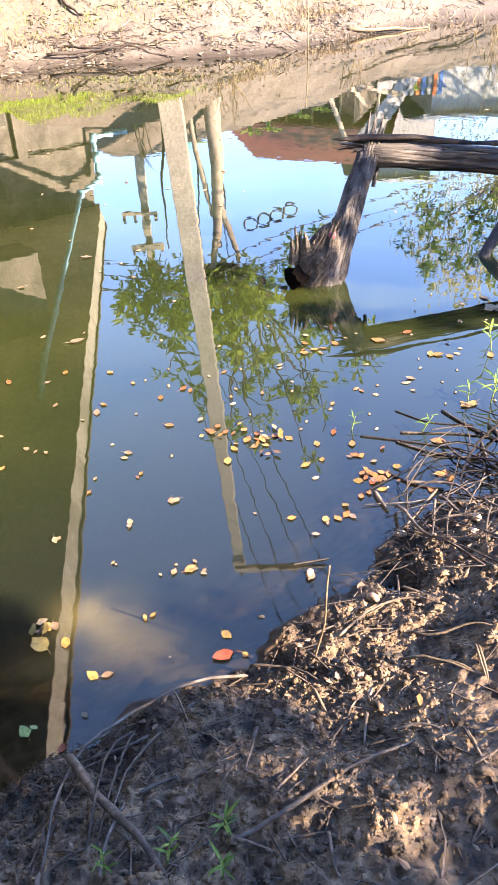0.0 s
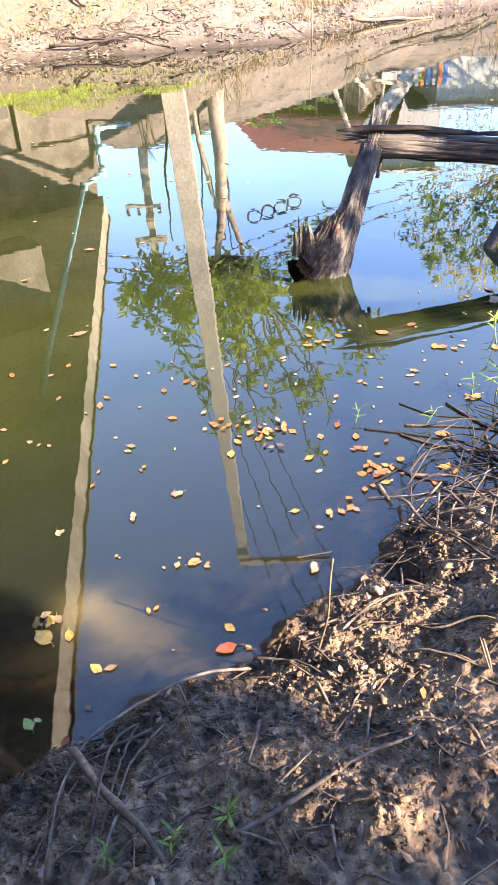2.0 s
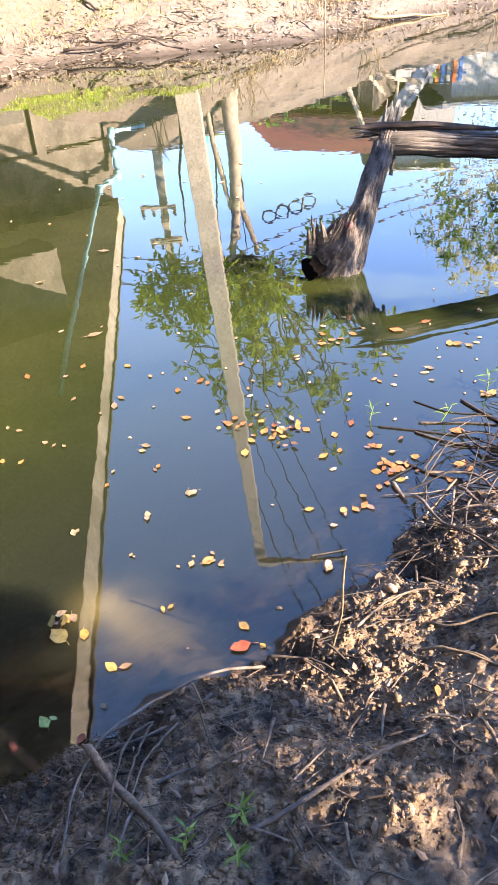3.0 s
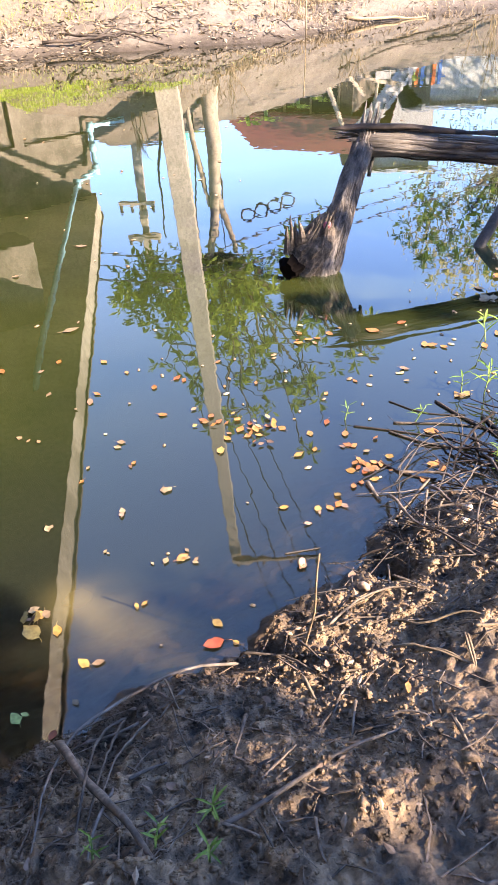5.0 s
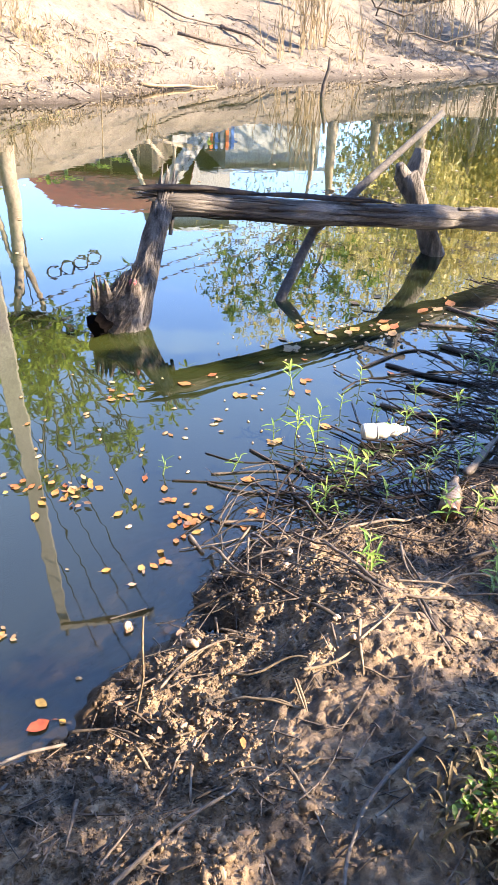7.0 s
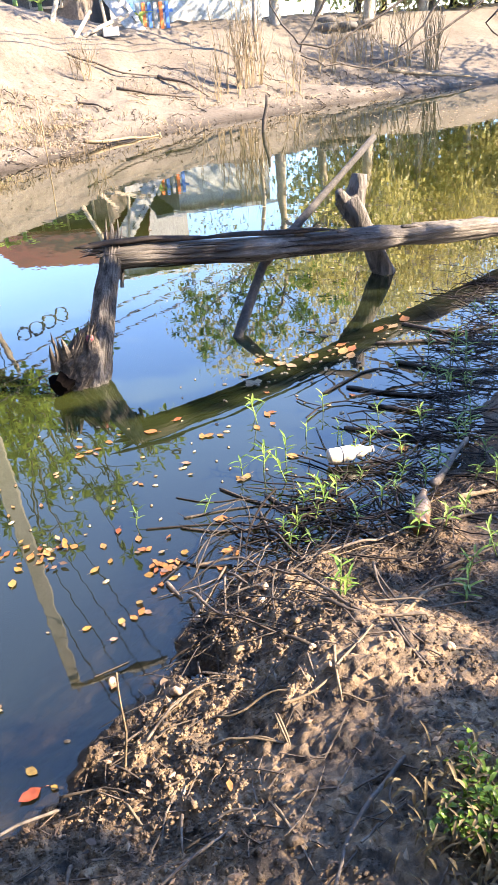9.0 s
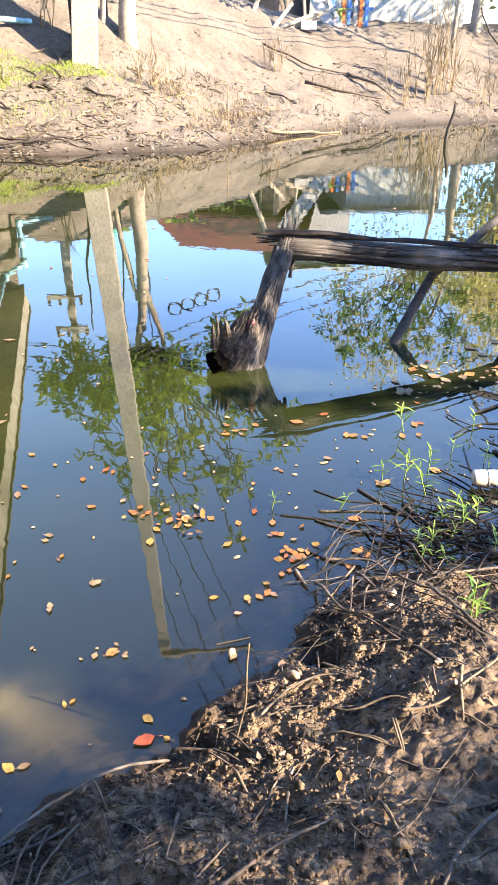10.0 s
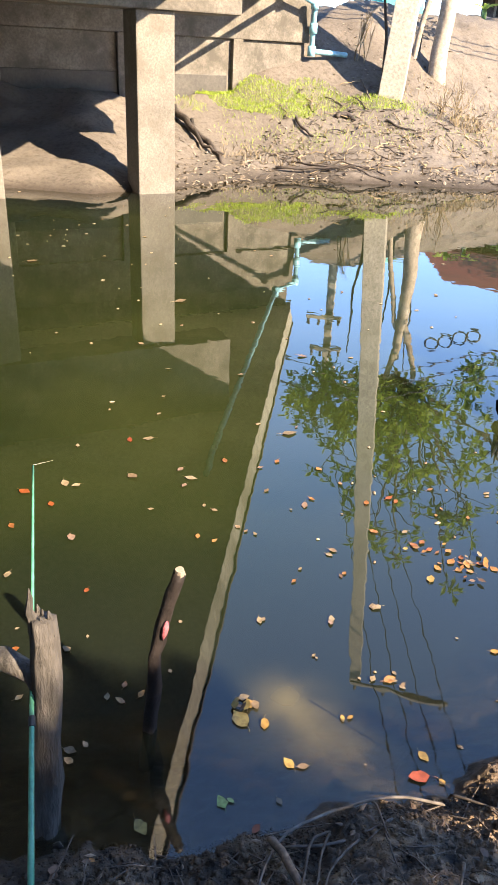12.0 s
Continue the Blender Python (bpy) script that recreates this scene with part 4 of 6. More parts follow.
def log_axis(wander=0.0):
    """The fallen trunk's line: it sags away from the break towards the bank."""
    turns = ((0.66, 1.63, 2.5, 4.4), (4.24, 4.33, 4.55, 5.02), (0.572, 0.455, 0.355, 0.14))
    out = []
    for k in range(35):
        x = 0.66 + 3.74 * k / 34
        drift = Vector((0, noise.noise(Vector((x * 1.7, 3, 0))), noise.noise(Vector((x * 1.7, 9, 4))))) * wander
        out.append(Vector((x, float(np.interp(x, turns[0], turns[1])), float(np.interp(x, turns[0], turns[2])))) + drift)
    return out


def build_broken_tree():
    tree = thing("broken_tree", "grey dead tree snapped over, its trunk lying above the water", "fallen tree", (0.45, 3.85, 0))
    back = Vector((-0.45, -3.85, 0))
    s = Shape()
    s.tube([Vector(p) + back for p in curve_between((0.30, 3.57, -0.4), (0.705, 4.235, 0.6), 20)], [0.083 - 0.0016 * k for k in range(21)], 64, 0.16, ridges=0.34, grain=10)
    for k in range(26):
        a = 2 * math.pi * k / 26
        foot = Vector((0.69 + 0.042 * math.cos(a), 4.21 + 0.04 * math.sin(a), 0.5 + random.uniform(-0.12, 0.05))) + back
        splinter(s, foot, foot + Vector((0.05 + random.uniform(-0.015, 0.015), 0.05, random.uniform(0.12, 0.24))), random.uniform(0.008, 0.016))
    for k in range(60):
        a, low = math.pi * random.uniform(0.95, 1.95), random.uniform(0.0, 0.4)
        high = min(0.7, low + random.uniform(0.12, 0.35))
        ends = [Vector((0.30 + 0.405 * (z + 0.4) + r * math.cos(a), 3.57 + 0.665 * (z + 0.4) + r * math.sin(a), z)) + back for z, r in ((low, 0.092 - 0.044 * (low + 0.4)), (high, 0.098 - 0.044 * (high + 0.4)))]
        splinter(s, ends[0], ends[1], random.uniform(0.004, 0.01))
    part("upright_trunk", s, SNAPPED, tree, "splintered grey upright trunk", True)
    s = Shape()
    s.tube([Vector(p) + back for p in log_axis(0.02)], [0.07 + 0.005 * math.sin(k * 0.9) + (0.012 if k in (17, 18, 26) else 0) for k in range(35)], 60, 0.12, ridges=0.2, grain=9)
    for k in range(16):
        a = math.pi * k / 15
        foot = Vector((0.72, 4.25 + 0.05 * math.cos(a), 0.565 + 0.05 * math.sin(a))) + back
        splinter(s, foot, foot + Vector((-random.uniform(0.06, 0.2), -0.02, random.uniform(-0.02, 0.05))), random.uniform(0.008, 0.015))
    axis = log_axis()
    for k in range(46):
        a, i = math.pi * random.uniform(0.75, 1.95), random.randint(0, 24)
        j = min(33, i + random.randint(1, 5))
        offset = Vector((0, math.cos(a) * -0.073, math.sin(a) * -0.073))
        splinter(s, axis[i] + back + offset, axis[j] + back + offset * random.uniform(0.98, 1.08), random.uniform(0.004, 0.011))
    part("fallen_trunk", s, DEADWOOD, tree, "long grey fallen trunk with split weathered grain", True)
    for a, c, r in (((0.5, 4.18, 0.65), (1.0, 4.21, 0.63), 0.018), ((0.58, 4.2, 0.66), (1.32, 4.25, 0.585), 0.022), ((1.2, 4.23, 0.6), (2.15, 4.42, 0.485), 0.02), ((1.72, 4.28, 0.56), (2.2, 4.4, 0.48), 0.01), ((0.95, 4.19, 0.5), (1.9, 4.32, 0.395), 0.014), ((1.5, 4.25, 0.43), (2.4, 4.47, 0.33), 0.014)):
        s = Shape()
        s.tube([Vector(p) + back for p in curve_between(a, c, 8, (0, 0, 0.01), 0.012)], (0.004, r * 0.7, r, r, r, r, r * 0.9, r * 0.6, 0.003), 7, 0.3, flat=0.4)
        part("split_slab", s, SOAKED, tree, "long dark split of wood lifting off the trunk", True)
    for k in range(12):
        a, i = math.pi * random.uniform(1.15, 1.8), random.randint(1, 17)
        j = i + random.randint(2, 7)
        offset = Vector((0, -abs(math.sin(a)) * 0.07, math.cos(a) * 0.07))
        s = Shape()
        s.tube([axis[i].lerp(axis[j], q / 5) + back + offset * 1.04 + Vector((0, 0, random.gauss(0, 0.003))) for q in range(6)], (0.001, 0.004, 0.006, 0.005, 0.004, 0.001), 5, 0.4)
        part("bark_strip", s, SOAKED, tree, "thin black strip of bark clinging to the trunk")
    s = Shape()
    sides, rings = 40, 30
    for i in range(rings + 1):
        f = i / rings
        axis = Vector((0.275, 3.79, -0.22)).lerp(Vector((0.445, 3.88, 0.28)), f) + back
        wide = float(np.interp(f, (0, 0.4, 0.6, 0.75, 0.9, 1), (0.088, 0.09, 0.1, 0.098, 0.075, 0.05)))
        for k in range(sides):
            a = 2 * math.pi * k / sides
            p = Vector((math.cos(a), math.sin(a) * 0.85, 0))
            lump = 0.32 * noise.noise(p * 1.3 + Vector((3, 1, f * 3))) + 0.3 * abs(noise.noise(p * 3.1 + Vector((9, 4, f * 5)))) + 0.16 * noise.noise(p * 8 + Vector((2, 7, f * 14)))
            top = 0.035 * noise.noise(p * 4 + Vector((5, 5, 0))) * f * f
            s.verts.append(tuple(axis + p * wide * (0.88 + lump) + Vector((0, 0, top + 0.035 * p.x * f * f))))
    s.faces = [(i * sides + k, i * sides + (k + 1) % sides, (i + 1) * sides + (k + 1) % sides, (i + 1) * sides + k) for i in range(rings) for k in range(sides)] + [tuple(rings * sides + k for k in range(sides))]
    for k in range(6):
        foot = Vector((0.262 + 0.016 * k, 3.81 + random.uniform(-0.02, 0.04), 0.12 + 0.012 * k)) + back
        splinter(s, foot, foot + Vector((random.uniform(-0.03, 0.02), 0, random.uniform(0.1, 0.2) - 0.01 * k)), random.uniform(0.014, 0.026))
    for k in range(22):
        foot = Vector((0.36 + 0.006 * k, 3.82 + random.uniform(-0.03, 0.03), 0.17 + 0.004 * k)) + back
        splinter(s, foot, foot + Vector((random.uniform(0.02, 0.08), 0.02, random.uniform(0.06, 0.14))), random.uniform(0.004, 0.01))
    part("root_knob", s, KNOB, tree, "dark hollow broken root stub")
    # Solid stub, coloured black for the shade inside the root's opening.
    s = Shape()
    s.tube([Vector((0.29, 3.77, 0.06)) + back, Vector((0.258, 3.72, 0.045)) + back], (0.06, 0.045), 14, 0.7)
    part("hollow", s, HOLLOW, tree, "black stub standing for the shaded hollow in the root")
    s = Shape()
    s.tube([Vector((0.452 + 0.01 * k, 3.81, 0.24 + 0.012 * k)) + back for k in range(4)], (0.004, 0.02, 0.02, 0.004), 8, 0.4)
    part("snail_egg_mass", s, EGG_PINK, tree, "small pink cluster of snail eggs stuck on the bark", True)
    return tree


KNOB = surface("brown_rotted_root", ((0.3, (0.016, 0.013, 0.011)), (0.5, (0.058, 0.046, 0.038)), (0.7, (0.135, 0.11, 0.09))), 12, 0.8, 1.0, 4, distance=0.02)
# Near black without shine, the hollow's shade put into the colour.
HOLLOW = surface("hollow_shade_black", ((0.3, (0.002, 0.002, 0.002)), (0.7, (0.005, 0.004, 0.004))), 20, 1.0, 0.3, 4)
HOLLOW.node_tree.nodes["Principled BSDF"].inputs["Specular IOR Level"].default_value = 0.0
EGG_PINK = surface("pink_snail_eggs", ((0.3, (0.3, 0.06, 0.08)), (0.7, (0.4, 0.11, 0.13))), 60, 0.5, 0.6, 3)
build_broken_tree()
s = Shape()
bends = [Vector(p) for p in ((1.27, 3.97, -0.2), (1.4, 4.15, 0.02), (1.666, 4.42, 0.326), (1.785, 4.47, 0.406), (2.779, 5.08, 0.921))]
s.tube([bends[k].lerp(bends[k + 1], j / 4) for k in range(4) for j in range(4)] + [bends[4]], [0.037 - 0.0009 * k for k in range(17)], 12, 0.25)
solo("leaning_branch", s, BRANCH_WOOD, "grey dead branch leaning out of the water behind the fallen trunk", "branch", smooth=True)
stump = thing("broken_stump", "grey broken stump leaning out of the shallows, snapped on top", "stump", (2.83, 4.88, 0))
s = Shape()
s.tube(curve_between((0.09, 0, -0.3), (-0.36, 0, 0.57), 12, (0.02, 0, 0)), [0.088 - 0.0012 * k for k in range(13)], 18, 0.3, ridges=0.3)
s.tube(curve_between((-0.31, 0, 0.42), (-0.25, 0.02, 0.72), 5), (0.08, 0.08, 0.076, 0.068, 0.06, 0.05), 14, 0.3, ridges=0.3)
part("trunk", s, SNAPPED, stump, smooth=True)
s = Shape()
s.tube([Vector(p) for p in ((-0.34, 0, 0.52), (-0.4, -0.02, 0.58), (-0.43, -0.03, 0.63))], (0.05, 0.045, 0.03), 10, 0.4)
part("side_snag", s, SNAPPED, stump, smooth=True)


# ---- sticks, leaves and shells on the mud ----
random.seed(21), np.random.seed(21)


def stick(plan, radius, material, lift=0.0):
    """A twig lying over the ground along a few plan points."""
    radius *= 0.8
    dense = []
    for turn in range(2):
        soft = [plan[0]]
        for (ax, ay), (bx, by) in zip(plan, plan[1:]):
            soft += [(ax * 0.75 + bx * 0.25, ay * 0.75 + by * 0.25), (ax * 0.25 + bx * 0.75, ay * 0.25 + by * 0.75)]
        plan = soft + [plan[-1]]
    for (ax, ay), (bx, by) in zip(plan, plan[1:]):
        n = max(1, int(math.hypot(bx - ax, by - ay) / 0.03))
        dense += [(ax + (bx - ax) * k / n, ay + (by - ay) * k / n) for k in range(n)]
    dense.append(plan[-1])
    heights = [on_ground(x, y).z for x, y in dense]
    ends = np.linspace(heights[0], heights[-1], len(heights))
    seed = random.random() * 60
    points = []
    for k, ((x, y), h) in enumerate(zip(dense, heights)):
        wob = Vector((noise.noise(Vector((seed, k * 0.13, 0))), noise.noise(Vector((seed, 5, k * 0.13))), 0)) * radius * 1.8
        around = heights[max(0, k - 4):k + 5]
        rest = 0.55 * max(around) + 0.45 * sum(around) / len(around)
        points.append(Vector((x, y, max(rest, 0.6 * rest + 0.4 * ends[k]) + radius * 0.8 + lift)) + wob)
    s = Shape()
    s.tube(points, [radius * (1.1 - 0.6 * k / len(points)) * (0.55 if k in (0, len(points) - 1) else 1) for k in range(len(points))], 7, 0.4)
    return solo("stick", s, material, STICK_LABEL[material.name], "stick", "sticks on the mud bank", smooth=True)


STICK_LABEL = {"wet_dark_bark": "dark wet branch lying on the mud", "grey_weathered_twig": "grey weathered branch lying on the mud", "waterlogged_black_bark": "black soaked twig lying in the shallows", "dry_twig": "thin brown dry twig lying on the mud", "dry_stalk": "pale dry stalk lying on the mud"}
stick([(-0.424, 0.975), (-0.312, 0.826), (-0.239, 0.731), (-0.164, 0.635)], 0.0114, TWIG)
stick([(-0.023, 1.245), (-0.181, 1.208), (-0.310, 1.099), (-0.426, 0.944), (-0.408, 0.676)], 0.0051, GREY_TWIG)
stick([(-0.154, 1.130), (-0.286, 1.030), (-0.413, 0.991)], 0.0058, GREY_TWIG)
stick([(-0.294, 1.081), (-0.335, 1.007), (-0.331, 0.891), (-0.322, 0.689)], 0.0047, TWIG)
stick([(-0.292, 1.072), (-0.307, 0.962), (-0.300, 0.855), (-0.314, 0.681)], 0.0040, TWIG)
stick([(-0.227, 1.043), (-0.268, 0.959), (-0.290, 0.869), (-0.302, 0.724)], 0.0040, TWIG)
stick([(-0.205, 1.158), (-0.153, 1.033)], 0.0036, TWIG)
stick([(-0.246, 0.849), (-0.173, 0.884)], 0.0052, GREY_TWIG)
stick([(-0.212, 0.727), (-0.145, 0.763), (-0.102, 0.780)], 0.0030, TWIG)
stick([(-0.270, 0.814), (-0.289, 0.738), (-0.288, 0.652)], 0.0049, GREY_TWIG)
stick([(-0.173, 1.038), (-0.147, 0.941), (-0.093, 0.844)], 0.0026, TWIG)
stick([(-0.005, 1.000), (-0.019, 0.914), (-0.034, 0.852)], 0.0052, TWIG)
stick([(-0.034, 0.852), (-0.002, 0.835)], 0.0037, TWIG)
stick([(-0.179, 0.724), (-0.147, 0.670)], 0.0041, TWIG)
stick([(-0.020, 1.245), (0.092, 1.217), (0.141, 1.150), (0.190, 1.110)], 0.0044, TWIG)
stick([(0.152, 1.307), (0.233, 1.334)], 0.0046, TWIG)
stick([(0.211, 1.277), (0.279, 1.346), (0.360, 1.384), (0.438, 1.376)], 0.0046, TWIG)
stick([(0.390, 1.417), (0.502, 1.349)], 0.0047, BARK)
stick([(0.374, 1.701), (0.453, 1.782), (0.544, 1.877), (0.635, 1.996)], 0.0084, TWIG)
stick([(0.473, 1.896), (0.503, 1.701), (0.551, 1.568), (0.643, 1.415)], 0.0070, TWIG)
stick([(0.609, 1.921), (0.537, 1.672)], 0.0065, TWIG)
stick([(0.624, 1.946), (0.646, 1.854), (0.665, 1.771)], 0.0076, TWIG)
stick([(0.537, 2.036), (0.685, 2.004), (0.739, 1.843)], 0.0069, TWIG)
stick([(0.582, 1.782), (0.689, 1.769), (0.763, 1.777)], 0.0055, TWIG)
stick([(0.468, 1.730), (0.534, 1.694), (0.620, 1.708)], 0.0054, TWIG)
stick([(0.651, 1.853), (0.596, 1.742), (0.559, 1.579)], 0.0045, TWIG)
stick([(0.760, 1.829), (0.676, 1.650), (0.637, 1.498)], 0.0044, TWIG)
stick([(0.413, 1.988), (0.453, 1.885)], 0.0096, TWIG)
stick([(0.413, 1.554), (0.396, 1.416)], 0.0049, TWIG)
stick([(0.469, 1.582), (0.504, 1.633)], 0.0052, TWIG)
stick([(0.122, 1.655), (0.231, 1.674)], 0.0035, BARK)
stick([(0.378, 1.265), (0.419, 1.210), (0.511, 1.208), (0.563, 1.171)], 0.0044, STALK)
stick([(0.385, 1.124), (0.442, 1.106), (0.489, 1.057)], 0.0055, STALK)
stick([(0.122, 1.243), (0.188, 1.149)], 0.0044, TWIG)
stick([(0.506, 1.132), (0.499, 1.033)], 0.0041, STALK)
stick([(-0.057, 0.694), (0.016, 0.731), (0.104, 0.781), (0.188, 0.839), (0.301, 0.880)], 0.0067, GREY_TWIG)
stick([(0.282, 0.925), (0.327, 0.925), (0.386, 0.895)], 0.0041, GREY_TWIG)
stick([(0.220, 0.898), (0.301, 0.910)], 0.0038, TWIG)
stick([(0.024, 0.790), (0.065, 0.839), (0.096, 0.875)], 0.0037, TWIG)
stick([(0.421, 0.868), (0.473, 0.890)], 0.0050, STALK)
stick([(0.239, 1.013), (0.216, 0.909)], 0.0046, TWIG)
stick([(0.132, 1.126), (0.156, 1.038)], 0.0056, STALK)
stick([(0.400, 0.866), (0.411, 0.794), (0.422, 0.752)], 0.0042, STALK)
stick([(0.114, 0.686), (0.116, 0.625), (0.122, 0.596)], 0.0044, TWIG)
stick([(0.045, 0.694), (0.096, 0.701), (0.121, 0.698)], 0.0023, TWIG)
stick([(0.010, 0.704), (0.046, 0.633)], 0.0034, TWIG)
stick([(-0.056, 0.698), (0.024, 0.666)], 0.0046, TWIG)
stick([(0.215, 1.104), (0.280, 1.109)], 0.0042, TWIG)
stick([(0.840, 1.823), (1.022, 1.837), (1.290, 1.915)], 0.0078, TWIG)
stick([(0.857, 2.260), (0.841, 2.084), (0.841, 1.876), (0.914, 1.635)], 0.0069, TWIG)
stick([(0.918, 2.374), (0.976, 2.201), (1.055, 2.114), (1.182, 2.003)], 0.0085, TWIG)
stick([(0.541, 2.289), (0.690, 2.190), (0.830, 2.154)], 0.0063, BARK)
stick([(0.574, 2.343), (0.813, 2.325), (0.991, 2.244)], 0.0054, BARK)
stick([(1.062, 1.725), (1.011, 1.565), (0.998, 1.423)], 0.0053, TWIG)
stick([(0.876, 1.274), (0.870, 1.173), (0.870, 1.091)], 0.0058, TWIG)
stick([(0.788, 1.734), (0.801, 1.429), (0.858, 1.305), (1.005, 1.295)], 0.0064, TWIG)
stick([(0.801, 1.429), (1.059, 1.388)], 0.0048, TWIG)
stick([(0.726, 1.822), (0.791, 1.646), (0.819, 1.396)], 0.0051, TWIG)
stick([(0.675, 0.852), (0.512, 0.743), (0.458, 0.686), (0.424, 0.649), (0.387, 0.555)], 0.0062, GREY_TWIG)
stick([(0.364, 0.534), (0.441, 0.544), (0.514, 0.545), (0.595, 0.550)], 0.0066, GREY_TWIG)
stick([(0.557, 0.737), (0.487, 0.695), (0.418, 0.659)], 0.0033, TWIG)
stick([(0.626, 0.809), (0.598, 0.770), (0.599, 0.727)], 0.0035, TWIG)
stick([(0.700, 1.233), (0.665, 1.160), (0.643, 1.079)], 0.0055, STALK)
stick([(0.665, 1.160), (0.747, 1.213), (0.826, 1.270)], 0.0043, STALK)
stick([(0.523, 1.138), (0.600, 1.130), (0.665, 1.160)], 0.0048, STALK)
stick([(0.648, 1.101), (0.694, 1.042)], 0.0040, STALK)
stick([(0.341, 1.155), (0.411, 1.119), (0.495, 1.053)], 0.0047, STALK)
stick([(0.503, 1.139), (0.499, 1.029)], 0.0040, STALK)
stick([(0.608, 1.357), (0.683, 1.241)], 0.0074, TWIG)
stick([(0.393, 0.877), (0.412, 0.795), (0.418, 0.672)], 0.0035, TWIG)
stick([(0.633, 1.259), (0.624, 1.176)], 0.0043, TWIG)
stick([(0.562, 0.841), (0.644, 0.848)], 0.0036, TWIG)
stick([(0.883, 1.278), (0.864, 1.173), (0.885, 1.090)], 0.0059, TWIG)
stick([(0.894, 1.254), (0.914, 1.162)], 0.0045, TWIG)
stick([(0.760, 1.454), (0.838, 1.334), (0.995, 1.280)], 0.0079, TWIG)
stick([(0.944, 1.341), (1.134, 1.469), (1.321, 1.455)], 0.0069, STALK)
stick([(1.063, 1.730), (0.977, 1.514), (1.013, 1.397), (1.253, 1.388)], 0.0053, TWIG)
stick([(1.252, 1.624), (1.486, 1.654)], 0.0078, TWIG)
stick([(1.255, 1.883), (1.498, 1.905), (1.647, 1.846)], 0.0106, TWIG)
stick([(1.559, 1.998), (1.717, 1.978)], 0.0134, STALK)
stick([(1.649, 2.914), (1.874, 2.670), (2.176, 2.584)], 0.0110, TWIG)
stick([(1.450, 2.751), (1.679, 2.537), (2.006, 2.345)], 0.0103, TWIG)
stick([(2.029, 3.322), (2.222, 3.073), (2.461, 2.979)], 0.0155, TWIG)
stick([(1.637, 3.141), (1.885, 2.893), (2.157, 2.823)], 0.0115, BARK)
stick([(2.045, 3.615), (2.382, 3.498), (2.688, 3.292)], 0.0134, BARK)
stick([(2.346, 3.825), (2.529, 3.494), (2.894, 3.575)], 0.0142, BARK)
stick([(1.506, 3.129), (1.895, 3.329), (1.976, 3.167)], 0.0090, BARK)
stick([(0.924, 2.320), (1.042, 2.095), (1.125, 1.892)], 0.0064, BARK)
stick([(0.766, 2.488), (0.918, 2.243), (1.081, 2.182)], 0.0067, BARK)

stick([(1.523, 2.124), (1.687, 2.261), (1.85, 2.378)], 0.02, GREY_TWIG, 0.02)

for plan, r in (([(0.42, 2.33), (0.6, 2.28), (0.78, 2.22)], 0.0045), ([(0.58, 2.5), (0.7, 2.4), (0.86, 2.38)], 0.0035), ([(0.48, 2.1), (0.56, 2.02), (0.66, 1.99)], 0.0055), ([(0.62, 2.2), (0.74, 2.16), (0.92, 2.2)], 0.003), ([(0.34, 1.6), (0.44, 1.62), (0.52, 1.6)], 0.004)):
    stick(plan, r, SOAKED)

LEAF_LABEL = {"yellow_leaf": "yellow fallen leaf floating on the water", "fallen_leaf": "orange-brown fallen leaf floating on the water", "bleached_leaf": "pale bleached leaf floating on the water", "brown_leaf": "dark brown wilted leaf", "red_leaf": "red-brown leaf at the water's edge", "pale_green_leaf": "pale green fallen leaf floating on the water"}


def leaf_mesh(material, length, slim, curl):
    """A pointed oval blade, a little cupped, with a stalk."""
    s = Shape()
    rib = [Vector((length * (k / 6 - 0.5), 0, curl * (k / 6 - 0.5) ** 2 * 2)) for k in range(7)]
    wide = [0.02, 0.62, 0.95, 1.0, 0.82, 0.45, 0.02]
    rows = []
    for p, w in zip(rib, wide):
        half = length * slim * w * 0.5
        left, right = random.uniform(0.75, 1.12), random.uniform(0.75, 1.12)
        rows.append((p + Vector((random.gauss(0, 0.015), half * left, curl * random.uniform(0.1, 0.7) * w)), p + Vector((0, random.gauss(0, 0.015), 0)), p + Vector((random.gauss(0, 0.015), -half * right, curl * random.uniform(0.1, 0.6) * w))))
    verts = [v for r in rows for v in r]
    low = [v - Vector((0, 0, 0.0012)) for v in verts]
    faces = []
    for k in range(6):
        for c in range(2):
            a = k * 3 + c
            faces.append((a, a + 3, a + 4, a + 1))
            faces.append((a + 21, a + 22, a + 25, a + 24))
    s.add(verts + low, faces)
    s.tube([rib[0], rib[0] + Vector((-length * 0.16, length * 0.04, curl * 0.2)), rib[0] + Vector((-length * 0.3, length * 0.1, 0))], length * 0.012, 4)
    return s.mesh("leaf", material, True)


LEAF_MESHES = {}


def lay_leaf(material, place, length, tilt=0.0, label="", group="leaves on the water"):
    key = (material.name, random.randint(0, 6))
    if key not in LEAF_MESHES:
        LEAF_MESHES[key] = leaf_mesh(material, 1.0, random.uniform(0.48, 0.78), random.uniform(0.03, 0.12))
    ob = new("leaf", LEAF_MESHES[key])
    ob.matrix_world = Matrix.Translation(place) @ Euler((random.gauss(0, tilt), random.gauss(0, tilt), random.uniform(0, 6.3))).to_matrix().to_4x4() @ Matrix.Scale(length, 4)
    return tagged(ob, label or LEAF_LABEL[material.name], "leaf", group)


def float_leaves(material, places):
    for x, y, millimetres in places:
        lay_leaf(material, on_ground(x, y, 0.004), millimetres / 1000 * 0.9, 0.06)


